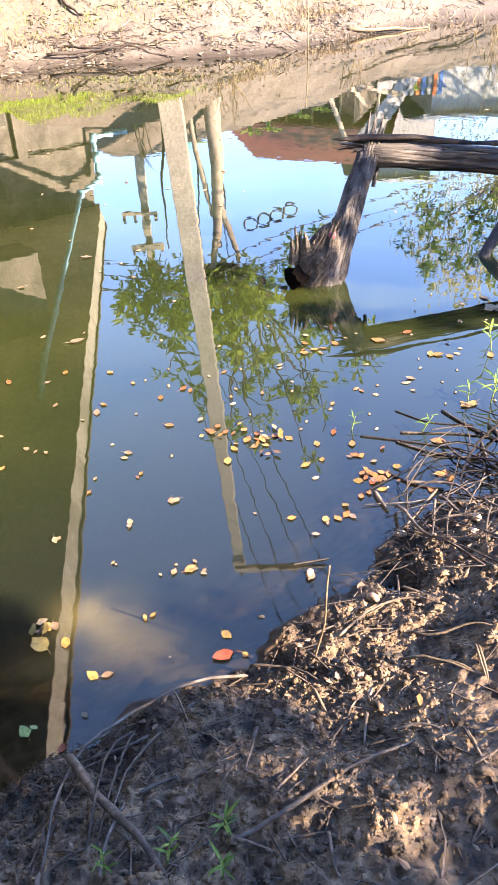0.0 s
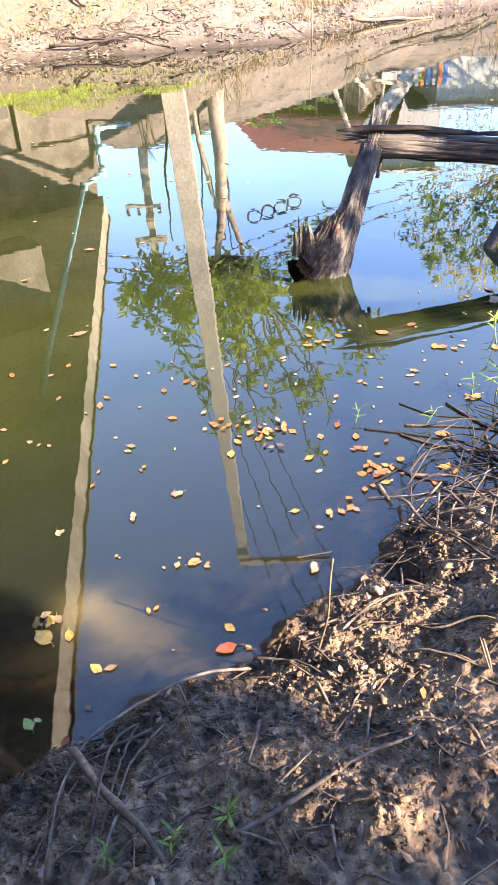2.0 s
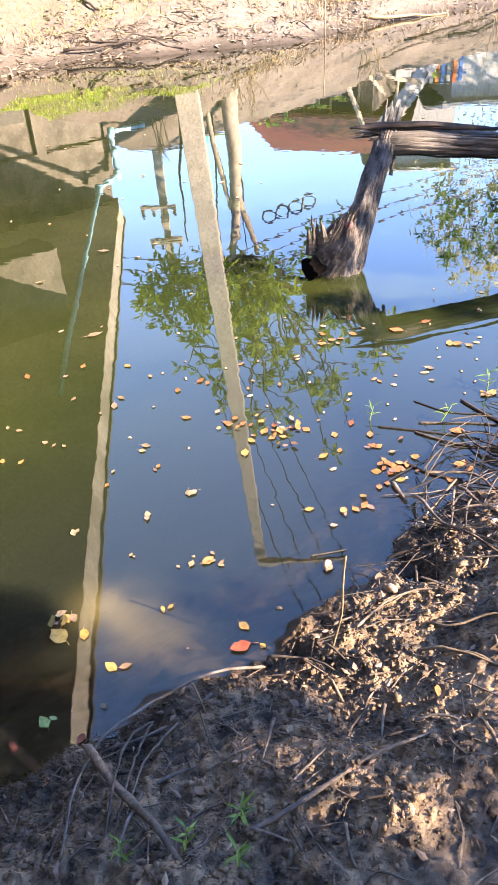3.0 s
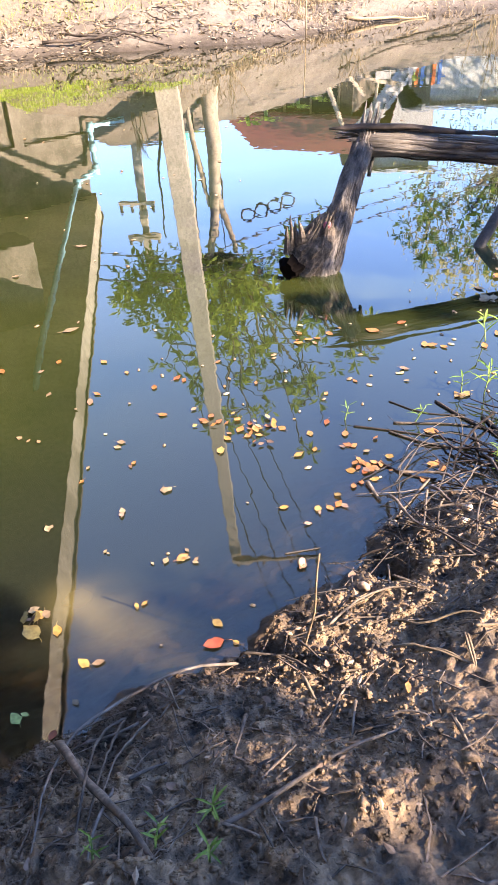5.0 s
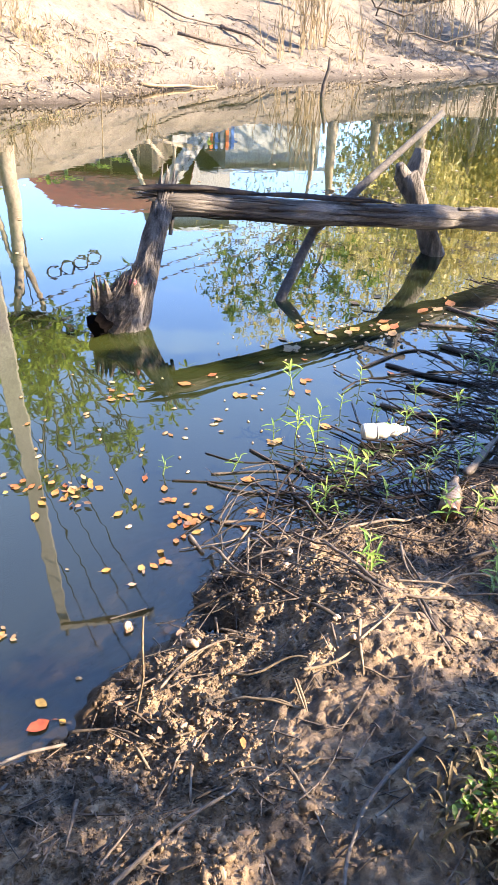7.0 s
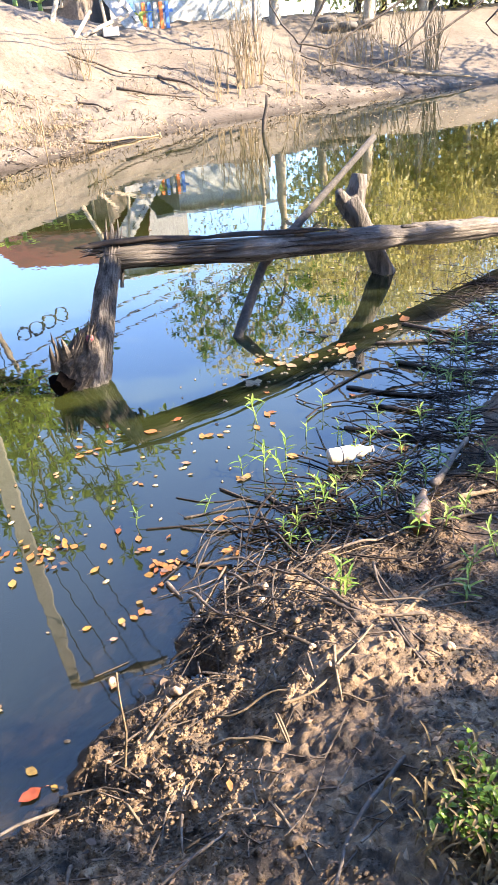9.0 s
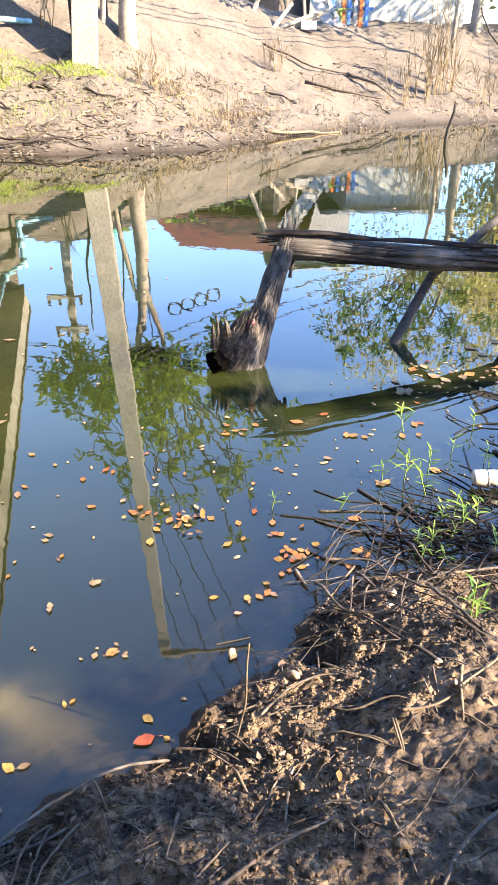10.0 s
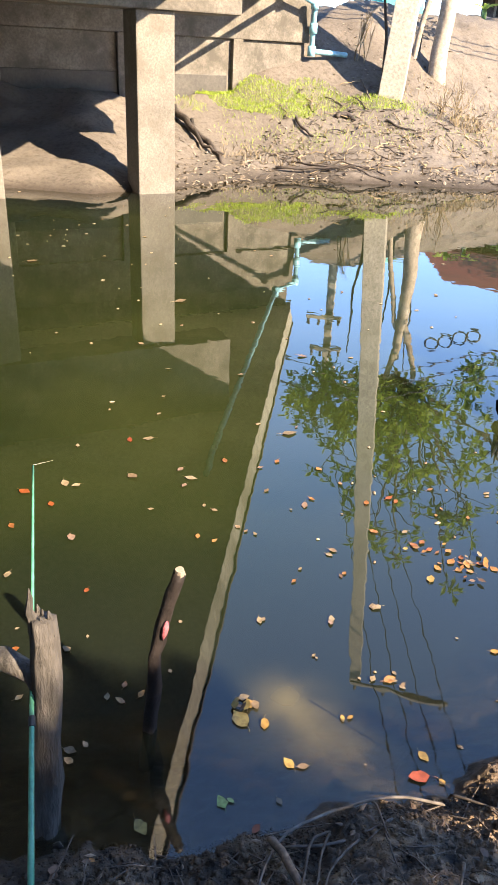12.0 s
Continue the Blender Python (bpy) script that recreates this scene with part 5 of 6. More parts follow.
float_leaves(YELLOW_LEAF, [(-0.08, 1.39, 42), (-0.31, 1.46, 30), (-0.29, 1.47, 26), (-0.08, 2.2, 49), (0.2, 2.16, 49), (0.26, 2.19, 33), (0.13, 1.87, 37), (0.24, 1.86, 37), (0.89, 2.53, 61), (-0.52, 1.38, 43), (-0.43, 1.27, 44), (-0.03, 1.32, 25), (-0.74, 0.99, 56), (0.2, 2.39, 17), (0.52, 1.83, 18), (0.86, 2.53, 60)])
float_leaves(FALLEN, [(-0.31, 2.45, 44), (-0.27, 2.73, 48), (-0.24, 2.71, 33), (-0.49, 2.79, 29), (-0.6, 2.89, 40), (-0.36, 2.66, 38), (-0.15, 2.4, 44), (-0.12, 2.43, 39), (-0.09, 2.39, 39), (-0.06, 2.38, 30), (-0.01, 2.33, 47), (0.02, 2.29, 38), (0.05, 2.33, 47), (0.06, 2.29, 34), (0.1, 2.35, 43), (0.03, 2.37, 34), (0.28, 1.86, 37), (0.31, 1.88, 41), (0.37, 1.97, 35), (0.4, 1.99, 35), (0.38, 2.28, 42), (0.32, 2.36, 43), (0.25, 2.29, 38), (0.42, 2.1, 44), (0.44, 2.06, 48), (0.46, 2.1, 36), (0.4, 2.07, 32), (0.66, 2.08, 45)])
float_leaves(FALLEN, [(0.69, 2.07, 45), (0.76, 3.18, 55), (0.61, 3.11, 75), (0.82, 2.96, 57), (0.9, 2.93, 42), (1.08, 2.93, 48), (0.47, 2.66, 33), (0.34, 2.57, 28), (0.31, 3.04, 47), (0.26, 3.01, 52), (0.35, 3.05, 42), (0.41, 3.09, 48), (-0.1, 2.86, 35), (-0.07, 2.65, 28), (0.06, 2.67, 33), (-0.05, 2.71, 24), (-0.9, 2.2, 35), (-1.03, 2.83, 47), (-1.76, 2.31, 60), (-1.61, 2.25, 43), (-1.68, 2.06, 46), (-0.97, 2.21, 31), (-1.33, 1.45, 38), (-0.89, 1.39, 35), (-0.56, 2.04, 29), (-0.39, 2.14, 25), (-0.19, 1.65, 48), (-0.8, 2.9, 37)])
float_leaves(FALLEN, [(-0.59, 2.62, 39), (1.36, 3.69, 96), (1.66, 3.61, 90), (1.84, 3.6, 111), (1.85, 3.52, 97), (2.17, 3.81, 105), (2.4, 3.9, 124), (0.85, 2.95, 58), (1.13, 2.61, 64), (1.17, 3.04, 60), (1.2, 3.05, 55), (0.67, 2.08, 49), (0.69, 2.05, 41), (0.43, 2.09, 45), (0.46, 2.07, 36), (0.38, 2.21, 42), (0.41, 2.12, 33), (1.59, 2.47, 75), (1.63, 3.05, 57), (0.61, 1.99, 35), (0.7, 2.28, 64), (1.9, 3.61, 98), (1.87, 3.69, 86)])
float_leaves(PALE_LEAF, [(-0.2, 1.65, 28), (-0.18, 1.65, 31), (-0.15, 1.64, 24), (-0.26, 1.98, 46), (0.68, 2.65, 29), (-0.8, 3.21, 94), (-0.63, 1.8, 38), (-0.6, 1.46, 41), (-0.56, 1.44, 44), (-0.39, 1.27, 38), (-0.43, 1.15, 27), (-0.84, 2.32, 31), (-0.8, 2.3, 26), (-0.76, 2.29, 26), (1.22, 3.43, 84), (1.22, 3.54, 67), (-0.45, 2.54, 18), (-0.46, 2.24, 34), (0.01, 1.9, 15), (-0.42, 1.68, 14), (-0.28, 1.63, 17), (-0.23, 1.32, 11), (-1.44, 2.93, 66), (-1.63, 2.42, 60), (-1.58, 2.42, 50), (-1.38, 2.57, 66), (-1.13, 2.63, 65), (-1.21, 2.34, 28)])
float_leaves(PALE_LEAF, [(-1.54, 1.78, 47), (-1.18, 1.5, 37), (-1.14, 1.57, 19), (-1.0, 1.15, 43), (-0.99, 1.12, 36), (-0.97, 1.18, 27), (-1.22, 1.28, 32), (-0.84, 1.5, 22), (-0.88, 1.72, 23), (-1.49, 3.21, 35), (-1.65, 3.82, 34), (-1.54, 3.43, 31), (-2.54, 4.17, 46), (-1.73, 2.76, 33), (-1.95, 4.17, 52), (-3.58, 5.81, 126), (-2.01, 5.15, 113), (-0.79, 2.63, 34), (-0.27, 1.98, 40), (-0.45, 2.27, 40), (-0.55, 2.12, 25), (-0.62, 1.81, 27), (-0.4, 1.88, 35), (-0.43, 1.69, 19), (-0.24, 1.64, 33), (-0.15, 1.63, 25), (-1.22, 3.88, 47), (-0.66, 2.51, 19)])
float_leaves(PALE_LEAF, [(-0.96, 2.41, 33), (-1.01, 2.43, 28), (-1.37, 1.54, 20), (1.45, 3.6, 95), (1.5, 3.54, 82), (1.61, 3.57, 77), (1.44, 3.73, 72), (2.28, 3.82, 114), (1.21, 3.4, 83), (1.26, 3.42, 72), (1.81, 3.99, 84), (2.0, 4.08, 80), (1.84, 3.88, 69), (0.87, 2.52, 66), (1.81, 2.86, 62)])
float_leaves(BROWN_LEAF, [(-0.4, 1.86, 37), (-0.4, 2.12, 24), (-0.61, 2.56, 51), (0.36, 2.2, 29), (0.69, 2.75, 49), (-0.93, 4.31, 78), (-0.86, 2.82, 35), (0.17, 1.6, 44), (-1.2, 2.69, 51), (-1.14, 2.56, 39), (-1.43, 2.06, 58), (-0.95, 1.41, 32), (-0.78, 3.29, 29)])
float_leaves(RED_LEAF, [(-0.09, 1.32, 68), (-0.47, 1.06, 33), (-1.52, 2.89, 50), (-1.24, 1.78, 28), (0.89, 2.13, 50)])
float_leaves(GREEN_FLOAT, [(-0.57, 1.11, 46), (-0.55, 1.12, 24)])
float_leaves(YELLOW_LEAF, [(-0.59, 1.38, 73)])
for cx, cy, spread, count in ((0.04, 2.33, 0.05, 10), (-0.12, 2.39, 0.05, 7), (0.03, 2.32, 0.07, 10), (0.45, 2.11, 0.05, 6), (0.38, 3.07, 0.08, 5), (0.33, 3.08, 0.07, 5), (0.42, 2.09, 0.04, 5), (0.26, 1.86, 0.06, 6), (0.43, 2.11, 0.05, 6), (2.23, 3.77, 0.18, 12), (1.89, 3.52, 0.1, 6), (1.06, 3.24, 0.15, 6), (1.41, 3.68, 0.15, 8), (-0.19, 1.64, 0.03, 4), (-0.95, 1.39, 0.03, 3)):
    for k in range(max(2, count - 2)):
        lay_leaf(random.choice((FALLEN, FALLEN, PALE_LEAF, YELLOW_LEAF, BROWN_LEAF)), on_ground(random.gauss(cx, spread), random.gauss(cy, spread), 0.004 + 0.0012 * k), random.uniform(0.019, 0.034) * (1 + 0.05 * cy), 0.16)
for k in range(9):
    lay_leaf(random.choice((BROWN_LEAF, BROWN_LEAF, YELLOW_LEAF)), on_ground(-0.577 + random.gauss(0, 0.022), 1.426 + random.gauss(0, 0.014), 0.004 + 0.002 * k), random.uniform(0.022, 0.042), 0.25, "wilted leaf in a sodden clump afloat")
shore_x = [p[0] for p in NEAR]
for k in range(34):
    x = random.uniform(-0.9, 1.7)
    edge = float(np.interp(x, shore_x, [p[1] for p in NEAR]))
    y = edge - abs(random.gauss(0.1, 0.4))
    if y < 0.35:
        continue
    lay_leaf(random.choice((BROWN_LEAF, BROWN_LEAF, BROWN_LEAF, PALE_LEAF, FALLEN)), on_ground(x, y, 0.006), random.uniform(0.016, 0.036), 0.4, "dry curled brown leaf lying on the mud", "leaf litter on the mud")


s = Shape()
s.tube(curve_between((0.139, 1.230, 0.03), (0.170, 1.210, 0.424), 8, (0.004, 0, 0), 0.01), [0.0032 - 0.00015 * k for k in range(9)], 7, 0.3)
solo("standing_stalk", s, STALK, "thin dry stalk standing upright in the mud", "stalk", smooth=True)


def build_litter():
    """Fine twig crumbs and leaf scraps, far too many to count, over the near mud."""
    twigs, scraps = Shape(), Shape()
    for k in range(1500):
        x, y = random.uniform(-0.9, 2.1), random.uniform(0.4, 2.5)
        if y > float(np.interp(x, shore_x, [p[1] for p in NEAR])) - 0.02:
            continue
        turn, long = random.uniform(0, 3.14), random.uniform(0.02, 0.16)
        dx, dy = math.cos(turn) * long / 2, math.sin(turn) * long / 2
        r = random.uniform(0.0007, 0.0024)
        bow = random.gauss(0, 0.012)
        twigs.tube([on_ground(x - dx, y - dy, r), on_ground(x - dy * bow * 9, y + dx * bow * 9, r + 0.006), on_ground(x + dx, y + dy, r)], (r, r, r * 0.5), 4)
    for k in range(1100):
        x, y = random.uniform(-0.9, 2.1), random.uniform(0.4, 2.5)
        if y > float(np.interp(x, shore_x, [p[1] for p in NEAR])) - 0.02:
            continue
        a, tip, long = random.uniform(0, 6.3), random.gauss(0, 0.35), random.uniform(0.006, 0.018)
        way, side = Vector((math.cos(a), math.sin(a), tip)), Vector((-math.sin(a), math.cos(a), random.gauss(0, 0.3)))
        c = on_ground(x, y, 0.006)
        scraps.add([c - way * long, c + side * long * 0.42, c + way * long * 0.9, c - side * long * 0.36, c + Vector((0, 0, long * 0.2))], [(0, 4, 1), (1, 4, 2), (2, 4, 3), (3, 4, 0)])
    solo("twig_litter", twigs, TWIG, "fine broken twigs strewn over the mud", "litter", kind="stuff")
    solo("leaf_litter", scraps, SCRAP, "scraps of dead brown leaf trodden into the mud", "litter", kind="stuff")


SCRAP = leaf_material("leaf_scrap", ((0.0, (0.06, 0.04, 0.028)), (0.4, (0.13, 0.085, 0.055)), (0.75, (0.22, 0.15, 0.1)), (1.0, (0.34, 0.25, 0.17))), 0.65, 0.1)
build_litter()


def build_shell(x, y, radius):
    """A coiled snail shell: a fat last whorl and a short spire."""
    s = Shape()
    ring = []
    for k in range(26):
        a, shrink = k * 0.62, 0.93 ** k
        ring.append((Vector((math.cos(a) * radius * 0.5 * shrink, math.sin(a) * radius * 0.5 * shrink, radius * (0.2 + 0.045 * k))), radius * 0.62 * shrink))
    s.tube([p for p, _ in ring], [r for _, r in ring], 10, 0.05)
    ob = solo("snail_shell", s, SHELL, "empty pale brown snail shell lying on the mud", "shell", "snail shells", smooth=True)
    ob.matrix_world = Matrix.Translation(on_ground(x, y, radius * 0.5)) @ Euler((random.uniform(0.9, 1.7), random.uniform(-0.4, 0.4), random.uniform(0, 6))).to_matrix().to_4x4()
    return ob


for x, y, r in ((0.315, 1.406, 0.02), (0.687, 1.734, 0.021), (0.648, 1.66, 0.017), (0.467, 1.743, 0.017), (0.161, 1.609, 0.017), (0.662, 1.176, 0.01), (0.657, 1.275, 0.012), (0.964, 1.137, 0.016)):
    build_shell(x, y, r)


def build_clods():
    """Crumbs and clods of mud, thousands of them, strewn over the near bank."""
    octa = np.array([(1, 0, 0), (-1, 0, 0), (0, 1, 0), (0, -1, 0), (0, 0, 1), (0, 0, -1), (0.7, 0.7, 0), (-0.7, 0.7, 0), (0.7, -0.7, 0), (-0.7, -0.7, 0)])
    tri = [(4, 0, 6), (4, 6, 2), (4, 2, 7), (4, 7, 1), (4, 1, 9), (4, 9, 3), (4, 3, 8), (4, 8, 0), (5, 6, 0), (5, 2, 6), (5, 7, 2), (5, 1, 7), (5, 9, 1), (5, 3, 9), (5, 8, 3), (5, 0, 8)]
    count = 60000
    x = np.random.uniform(-1.2, 2.0, count * 2)
    y = np.interp(x, [p[0] for p in NEAR], [p[1] for p in NEAR]) - abs(np.random.normal(0.0, 0.85, count * 2))
    keep = (y > 0.3) & (value_noise(x * 4, y * 4, 31) + np.random.uniform(-0.5, 0.7, count * 2) > 0)
    x, y = x[keep][:count], y[keep][:count]
    z = ground_z(x, y)
    size = np.random.gamma(1.2, 0.0014, len(x)) + 0.0009
    verts = octa[None] * (size[:, None, None] * np.random.uniform(0.5, 1.4, (len(x), 10, 1))) * np.random.uniform(0.5, 1.6, (len(x), 1, 3))
    verts = verts * (1, 1, 0.6) + np.stack([x, y, z + size * 0.25], 1)[:, None]
    s = Shape()
    s.verts = verts.reshape(-1, 3).tolist()
    s.faces = (np.array(tri)[None] + (np.arange(len(x)) * 10)[:, None, None]).reshape(-1, 3).tolist()
    solo("mud_clods", s, SOIL, "loose crumbs and clods of drying mud", "mud", kind="stuff", smooth=True)


build_clods()


# ---- marsh at the water's edge ----
random.seed(33), np.random.seed(33)
STICK_LABEL["wet_dark_bark"] = "dark wet branch lying in the shallows"
for k in range(135):
    x = random.uniform(0.6, 3.2)
    y = float(np.interp(x, shore_x, [p[1] for p in NEAR])) + random.gauss(0.18, 0.27) * min(1, 0.2 + 0.55 * x)
    turn, long = random.gauss(0.2, 0.9), random.uniform(0.12, 0.65)
    dx, dy = math.cos(turn) * long / 2, math.sin(turn) * long / 2
    bow = random.gauss(0, 0.3)
    stick([(x - dx, y - dy), (x - dy * bow, y + dx * bow + bow * 0.3), (x + dx, y + dy)], random.uniform(0.0012, 0.0038), random.choice((BARK, BARK, BARK, SOAKED, SOAKED, TWIG)), random.uniform(0.0, 0.035))


def build_marsh_twigs():
    """A mat of thin dark twigs, past counting, floating along the marshy edge."""
    s = Shape()
    for k in range(340):
        x = random.uniform(0.8, 3.4)
        y = float(np.interp(x, shore_x, [p[1] for p in NEAR])) + random.gauss(0.22, 0.26) * min(1, 0.2 + 0.55 * x)
        turn, long = random.gauss(0.3, 1.2), random.uniform(0.1, 0.5)
        dx, dy, bow, r = math.cos(turn) * long / 2, math.sin(turn) * long / 2, random.gauss(0, 0.35), random.uniform(0.0014, 0.0045)
        lift = random.uniform(0.002, 0.03)
        s.tube([on_ground(x + dx * f - dy * bow * (1 - f * f), y + dy * f + dx * bow * (1 - f * f), lift + random.uniform(0, 0.006)) for f in (-1, -0.6, -0.2, 0.2, 0.6, 1)], (r, r, r, r * 0.9, r * 0.7, r * 0.4), 4)
    solo("twig_mat", s, SOAKED, "mat of thin dark soaked twigs along the marshy edge", "twigs", kind="stuff")


build_marsh_twigs()


def blade(shape, root, way, length, width, droop, steps=4):
    """A slender leaf blade with a fold along its rib."""
    way = Vector(way).normalized()
    side = way.cross(Vector((0, 0, 1))).normalized() if abs(way.z) < 0.98 else Vector((1, 0, 0))
    verts, p = [], Vector(root)
    for k in range(steps + 1):
        f = k / steps
        half = width * 0.5 * math.sin(math.pi * min(0.97, 0.12 + 0.86 * f))
        verts += [p + side * half + Vector((0, 0, half * 0.3)), p.copy(), p - side * half + Vector((0, 0, half * 0.3))]
        way = (way + Vector((0, 0, -droop / steps))).normalized()
        p = p + way * length / steps
    faces = []
    for k in range(steps):
        for c in (0, 1):
            faces.append((k * 3 + c, k * 3 + c + 1, k * 3 + c + 4, k * 3 + c + 3))
    shape.add(verts, faces)


def build_sprout(x, y, height, leaves):
    at = on_ground(x, y)
    plant = thing("grass_sprout", "fresh green sprout with narrow pointed leaves at the waterside", "sprout", at, "waterside sprouts")
    lean = Vector((random.gauss(0, 0.18), random.gauss(0, 0.18), 1)) * height
    s = Shape()
    s.tube([lean * k / 4 + Vector((0, 0, -0.01)) for k in range(5)], (0.0028, 0.0026, 0.0022, 0.0018, 0.0012), 5)
    part("stem", s, STEM_GREEN, plant, smooth=True)
    s = Shape()
    for k in range(leaves):
        a, f = k * 2.4 + random.random(), 0.3 + 0.7 * k / leaves
        blade(s, lean * f, (math.cos(a), math.sin(a), random.uniform(0.3, 1.1)), height * random.uniform(0.35, 0.62), height * random.uniform(0.06, 0.1), random.uniform(0.2, 0.9))
    part("leaves", s, SPROUT, plant)


SPROUT = leaf_material("sprout_leaf", ((0.0, (0.07, 0.15, 0.02)), (0.5, (0.13, 0.23, 0.03)), (1.0, (0.22, 0.32, 0.06))), 0.45, 0.35)
STEM_GREEN = surface("green_stem", ((0.3, (0.12, 0.2, 0.04)), (0.7, (0.2, 0.28, 0.08))), 20, 0.5, 0.0, 4)
for x, y, h, n in ((0.97, 2.54, 0.14, 9), (1.03, 2.42, 0.12, 9), (1.08, 2.25, 0.12, 8), (0.88, 2.55, 0.1, 6), (1.1, 2.98, 0.15, 6), (1.36, 2.65, 0.09, 7), (1.47, 2.55, 0.12, 8), (1.3, 2.12, 0.1, 8), (1.16, 2.03, 0.1, 8), (1.55, 2.4, 0.11, 8), (0.65, 2.35, 0.08, 6), (0.39, 2.38, 0.07, 6), (1.12, 3.05, 0.09, 7), (1.43, 2.96, 0.1, 7), (1.75, 2.6, 0.12, 9), (1.95, 2.5, 0.13, 9), (1.36, 1.92, 0.1, 9), (1.52, 1.9, 0.1, 9), (1.45, 1.6, 0.12, 9), (-0.07, 0.73, 0.07, 9), (-0.28, 0.65, 0.06, 7), (-0.07, 0.63, 0.07, 8), (-0.17, 0.66, 0.06, 7), (2.35, 3.15, 0.15, 9), (1.3, 1.55, 0.1, 9), (1.25, 2.75, 0.09, 6), (1.62, 2.75, 0.1, 7), (2.1, 2.9, 0.12, 8), (1.85, 2.25, 0.1, 8), (2.45, 3.4, 0.12, 8), (2.0, 3.25, 0.1, 6), (1.7, 2.1, 0.09, 7), (1.02, 2.12, 0.07, 6)):
    build_sprout(x, y, h, n)


for k in range(46):
    x = random.uniform(0.85, 3.0)
    build_sprout(x, float(np.interp(x, shore_x, [p[1] for p in NEAR])) + random.gauss(0.15, 0.3), random.uniform(0.06, 0.14), random.randint(6, 10))


for k in range(75):
    x = random.uniform(0.25, 1.5)
    y = float(np.interp(x, shore_x, [p[1] for p in NEAR])) - abs(random.gauss(0.1, 0.3))
    turn, long = random.uniform(0, 3.14), random.uniform(0.1, 0.42)
    dx, dy, bow = math.cos(turn) * long / 2, math.sin(turn) * long / 2, random.gauss(0, 0.2)
    stick([(x - dx, y - dy), (x - dx * 0.2 - dy * bow, y - dy * 0.2 + dx * bow), (x + dx, y + dy)], random.uniform(0.0011, 0.0032), random.choice((TWIG, TWIG, BARK, BARK, STALK)), random.uniform(0.0, 0.01))


def build_bottle(base, top, radius, material, label, profile, ribs=(0.3,), silt=None):
    """A bottle turned round its axis from a profile of (share of length, share of radius)."""
    base, top = Vector(base), Vector(top)
    bottle = thing("bottle", label, "bottle", base)
    way = top - base
    s = Shape()
    s.tube([way * f for f, _ in profile], [radius * r for _, r in profile], 20)
    body = part("body", s, material, bottle, smooth=True)
    s = Shape()
    s.tube([way * f for f in (0.955, 0.96, 1.0, 1.005)], [radius * 0.3, radius * 0.43, radius * 0.43, radius * 0.38], 16)
    part("neck_ring", s, material, bottle, smooth=True)
    for at in ribs:
        s = Shape()
        s.tube([way * (at + f) for f in (0, 0.006, 0.026, 0.032)], [radius * 0.9, radius * 1.03, radius * 1.03, radius * 0.9], 20)
        part("rib", s, material, body, smooth=True)
    if silt:
        s = Shape()
        s.tube([way * f for f in (-0.004, 0.012, 0.06, 0.2, 0.205)], [radius * r for r in (0.72, 0.97, 1.015, 1.015, 0.9)], 20)
        part("silt_film", s, silt, body, "brown silt settled inside the bottom", True)
    return bottle


build_bottle((1.235, 2.47, 0.045), (1.43, 2.44, 0.055), 0.034, WHITE_PLASTIC, "empty white plastic bottle lying among sticks at the waterside", ((0, 0.7), (0.015, 0.95), (0.06, 1.0), (0.27, 1.0), (0.3, 0.92), (0.34, 1.0), (0.5, 0.98), (0.56, 0.8), (0.6, 0.72), (0.66, 0.86), (0.74, 0.8), (0.82, 0.55), (0.88, 0.38), (1.0, 0.38)))
build_bottle((1.315, 1.87, 0.052), (1.455, 2.075, 0.045), 0.036, BROWN_PLASTIC, "silt-stained clear plastic bottle lying in the reeds", ((0, 0.7), (0.02, 0.95), (0.08, 1.0), (0.2, 0.97), (0.22, 1.0), (0.34, 0.97), (0.36, 1.0), (0.5, 0.97), (0.55, 1.0), (0.7, 0.8), (0.84, 0.45), (0.9, 0.36), (1.0, 0.36)), (0.22, 0.3, 0.38, 0.46, 0.54), SILT)


def build_clump():
    """A drooping leafy weed rooted beside the path."""
    at = on_ground(0.735, 0.625)
    plant = thing("weed_clump", "drooping clump of green and withered leafy weed on the mud", "weed", at)
    green, dead = Shape(), Shape()
    for k in range(16):
        a = random.uniform(0, 6.3)
        tip = Vector((math.cos(a) * random.uniform(0.04, 0.13), math.sin(a) * random.uniform(0.04, 0.13), random.uniform(0.03, 0.085)))
        s = Shape()
        s.tube(curve_between((random.gauss(0, 0.03), random.gauss(0, 0.03), -0.01), tip, 5, (0, 0, 0.03), 0.01), (0.003, 0.0028, 0.0025, 0.002, 0.0016, 0.001), 5)
        part("stem", s, STEM_GREEN, plant, smooth=True)
        for j in range(34):
            root = tip * random.uniform(0.55, 1.0) + Vector((random.gauss(0, 0.016), random.gauss(0, 0.016), random.uniform(0.0, 0.03)))
            b = random.uniform(0, 6.3)
            blade(green, root, (math.cos(b), math.sin(b), random.uniform(0.0, 0.6)), random.uniform(0.012, 0.028), random.uniform(0.006, 0.012), random.uniform(1.2, 2.8), 4)
    for k in range(900):
        a = random.uniform(0, 6.3)
        root = Vector((random.gauss(0, 0.065), random.gauss(0, 0.065), random.uniform(0, 0.09)))
        blade(dead, root, (math.cos(a), math.sin(a), random.uniform(0.0, 0.7)), random.uniform(0.02, 0.06), random.uniform(0.003, 0.008), random.uniform(1.4, 2.8), 4)
    part("green_leaves", green, WEED, plant, "fresh green drooping leaves", True)
    part("withered_leaves", dead, WITHERED, plant, "withered straw-brown leaves")


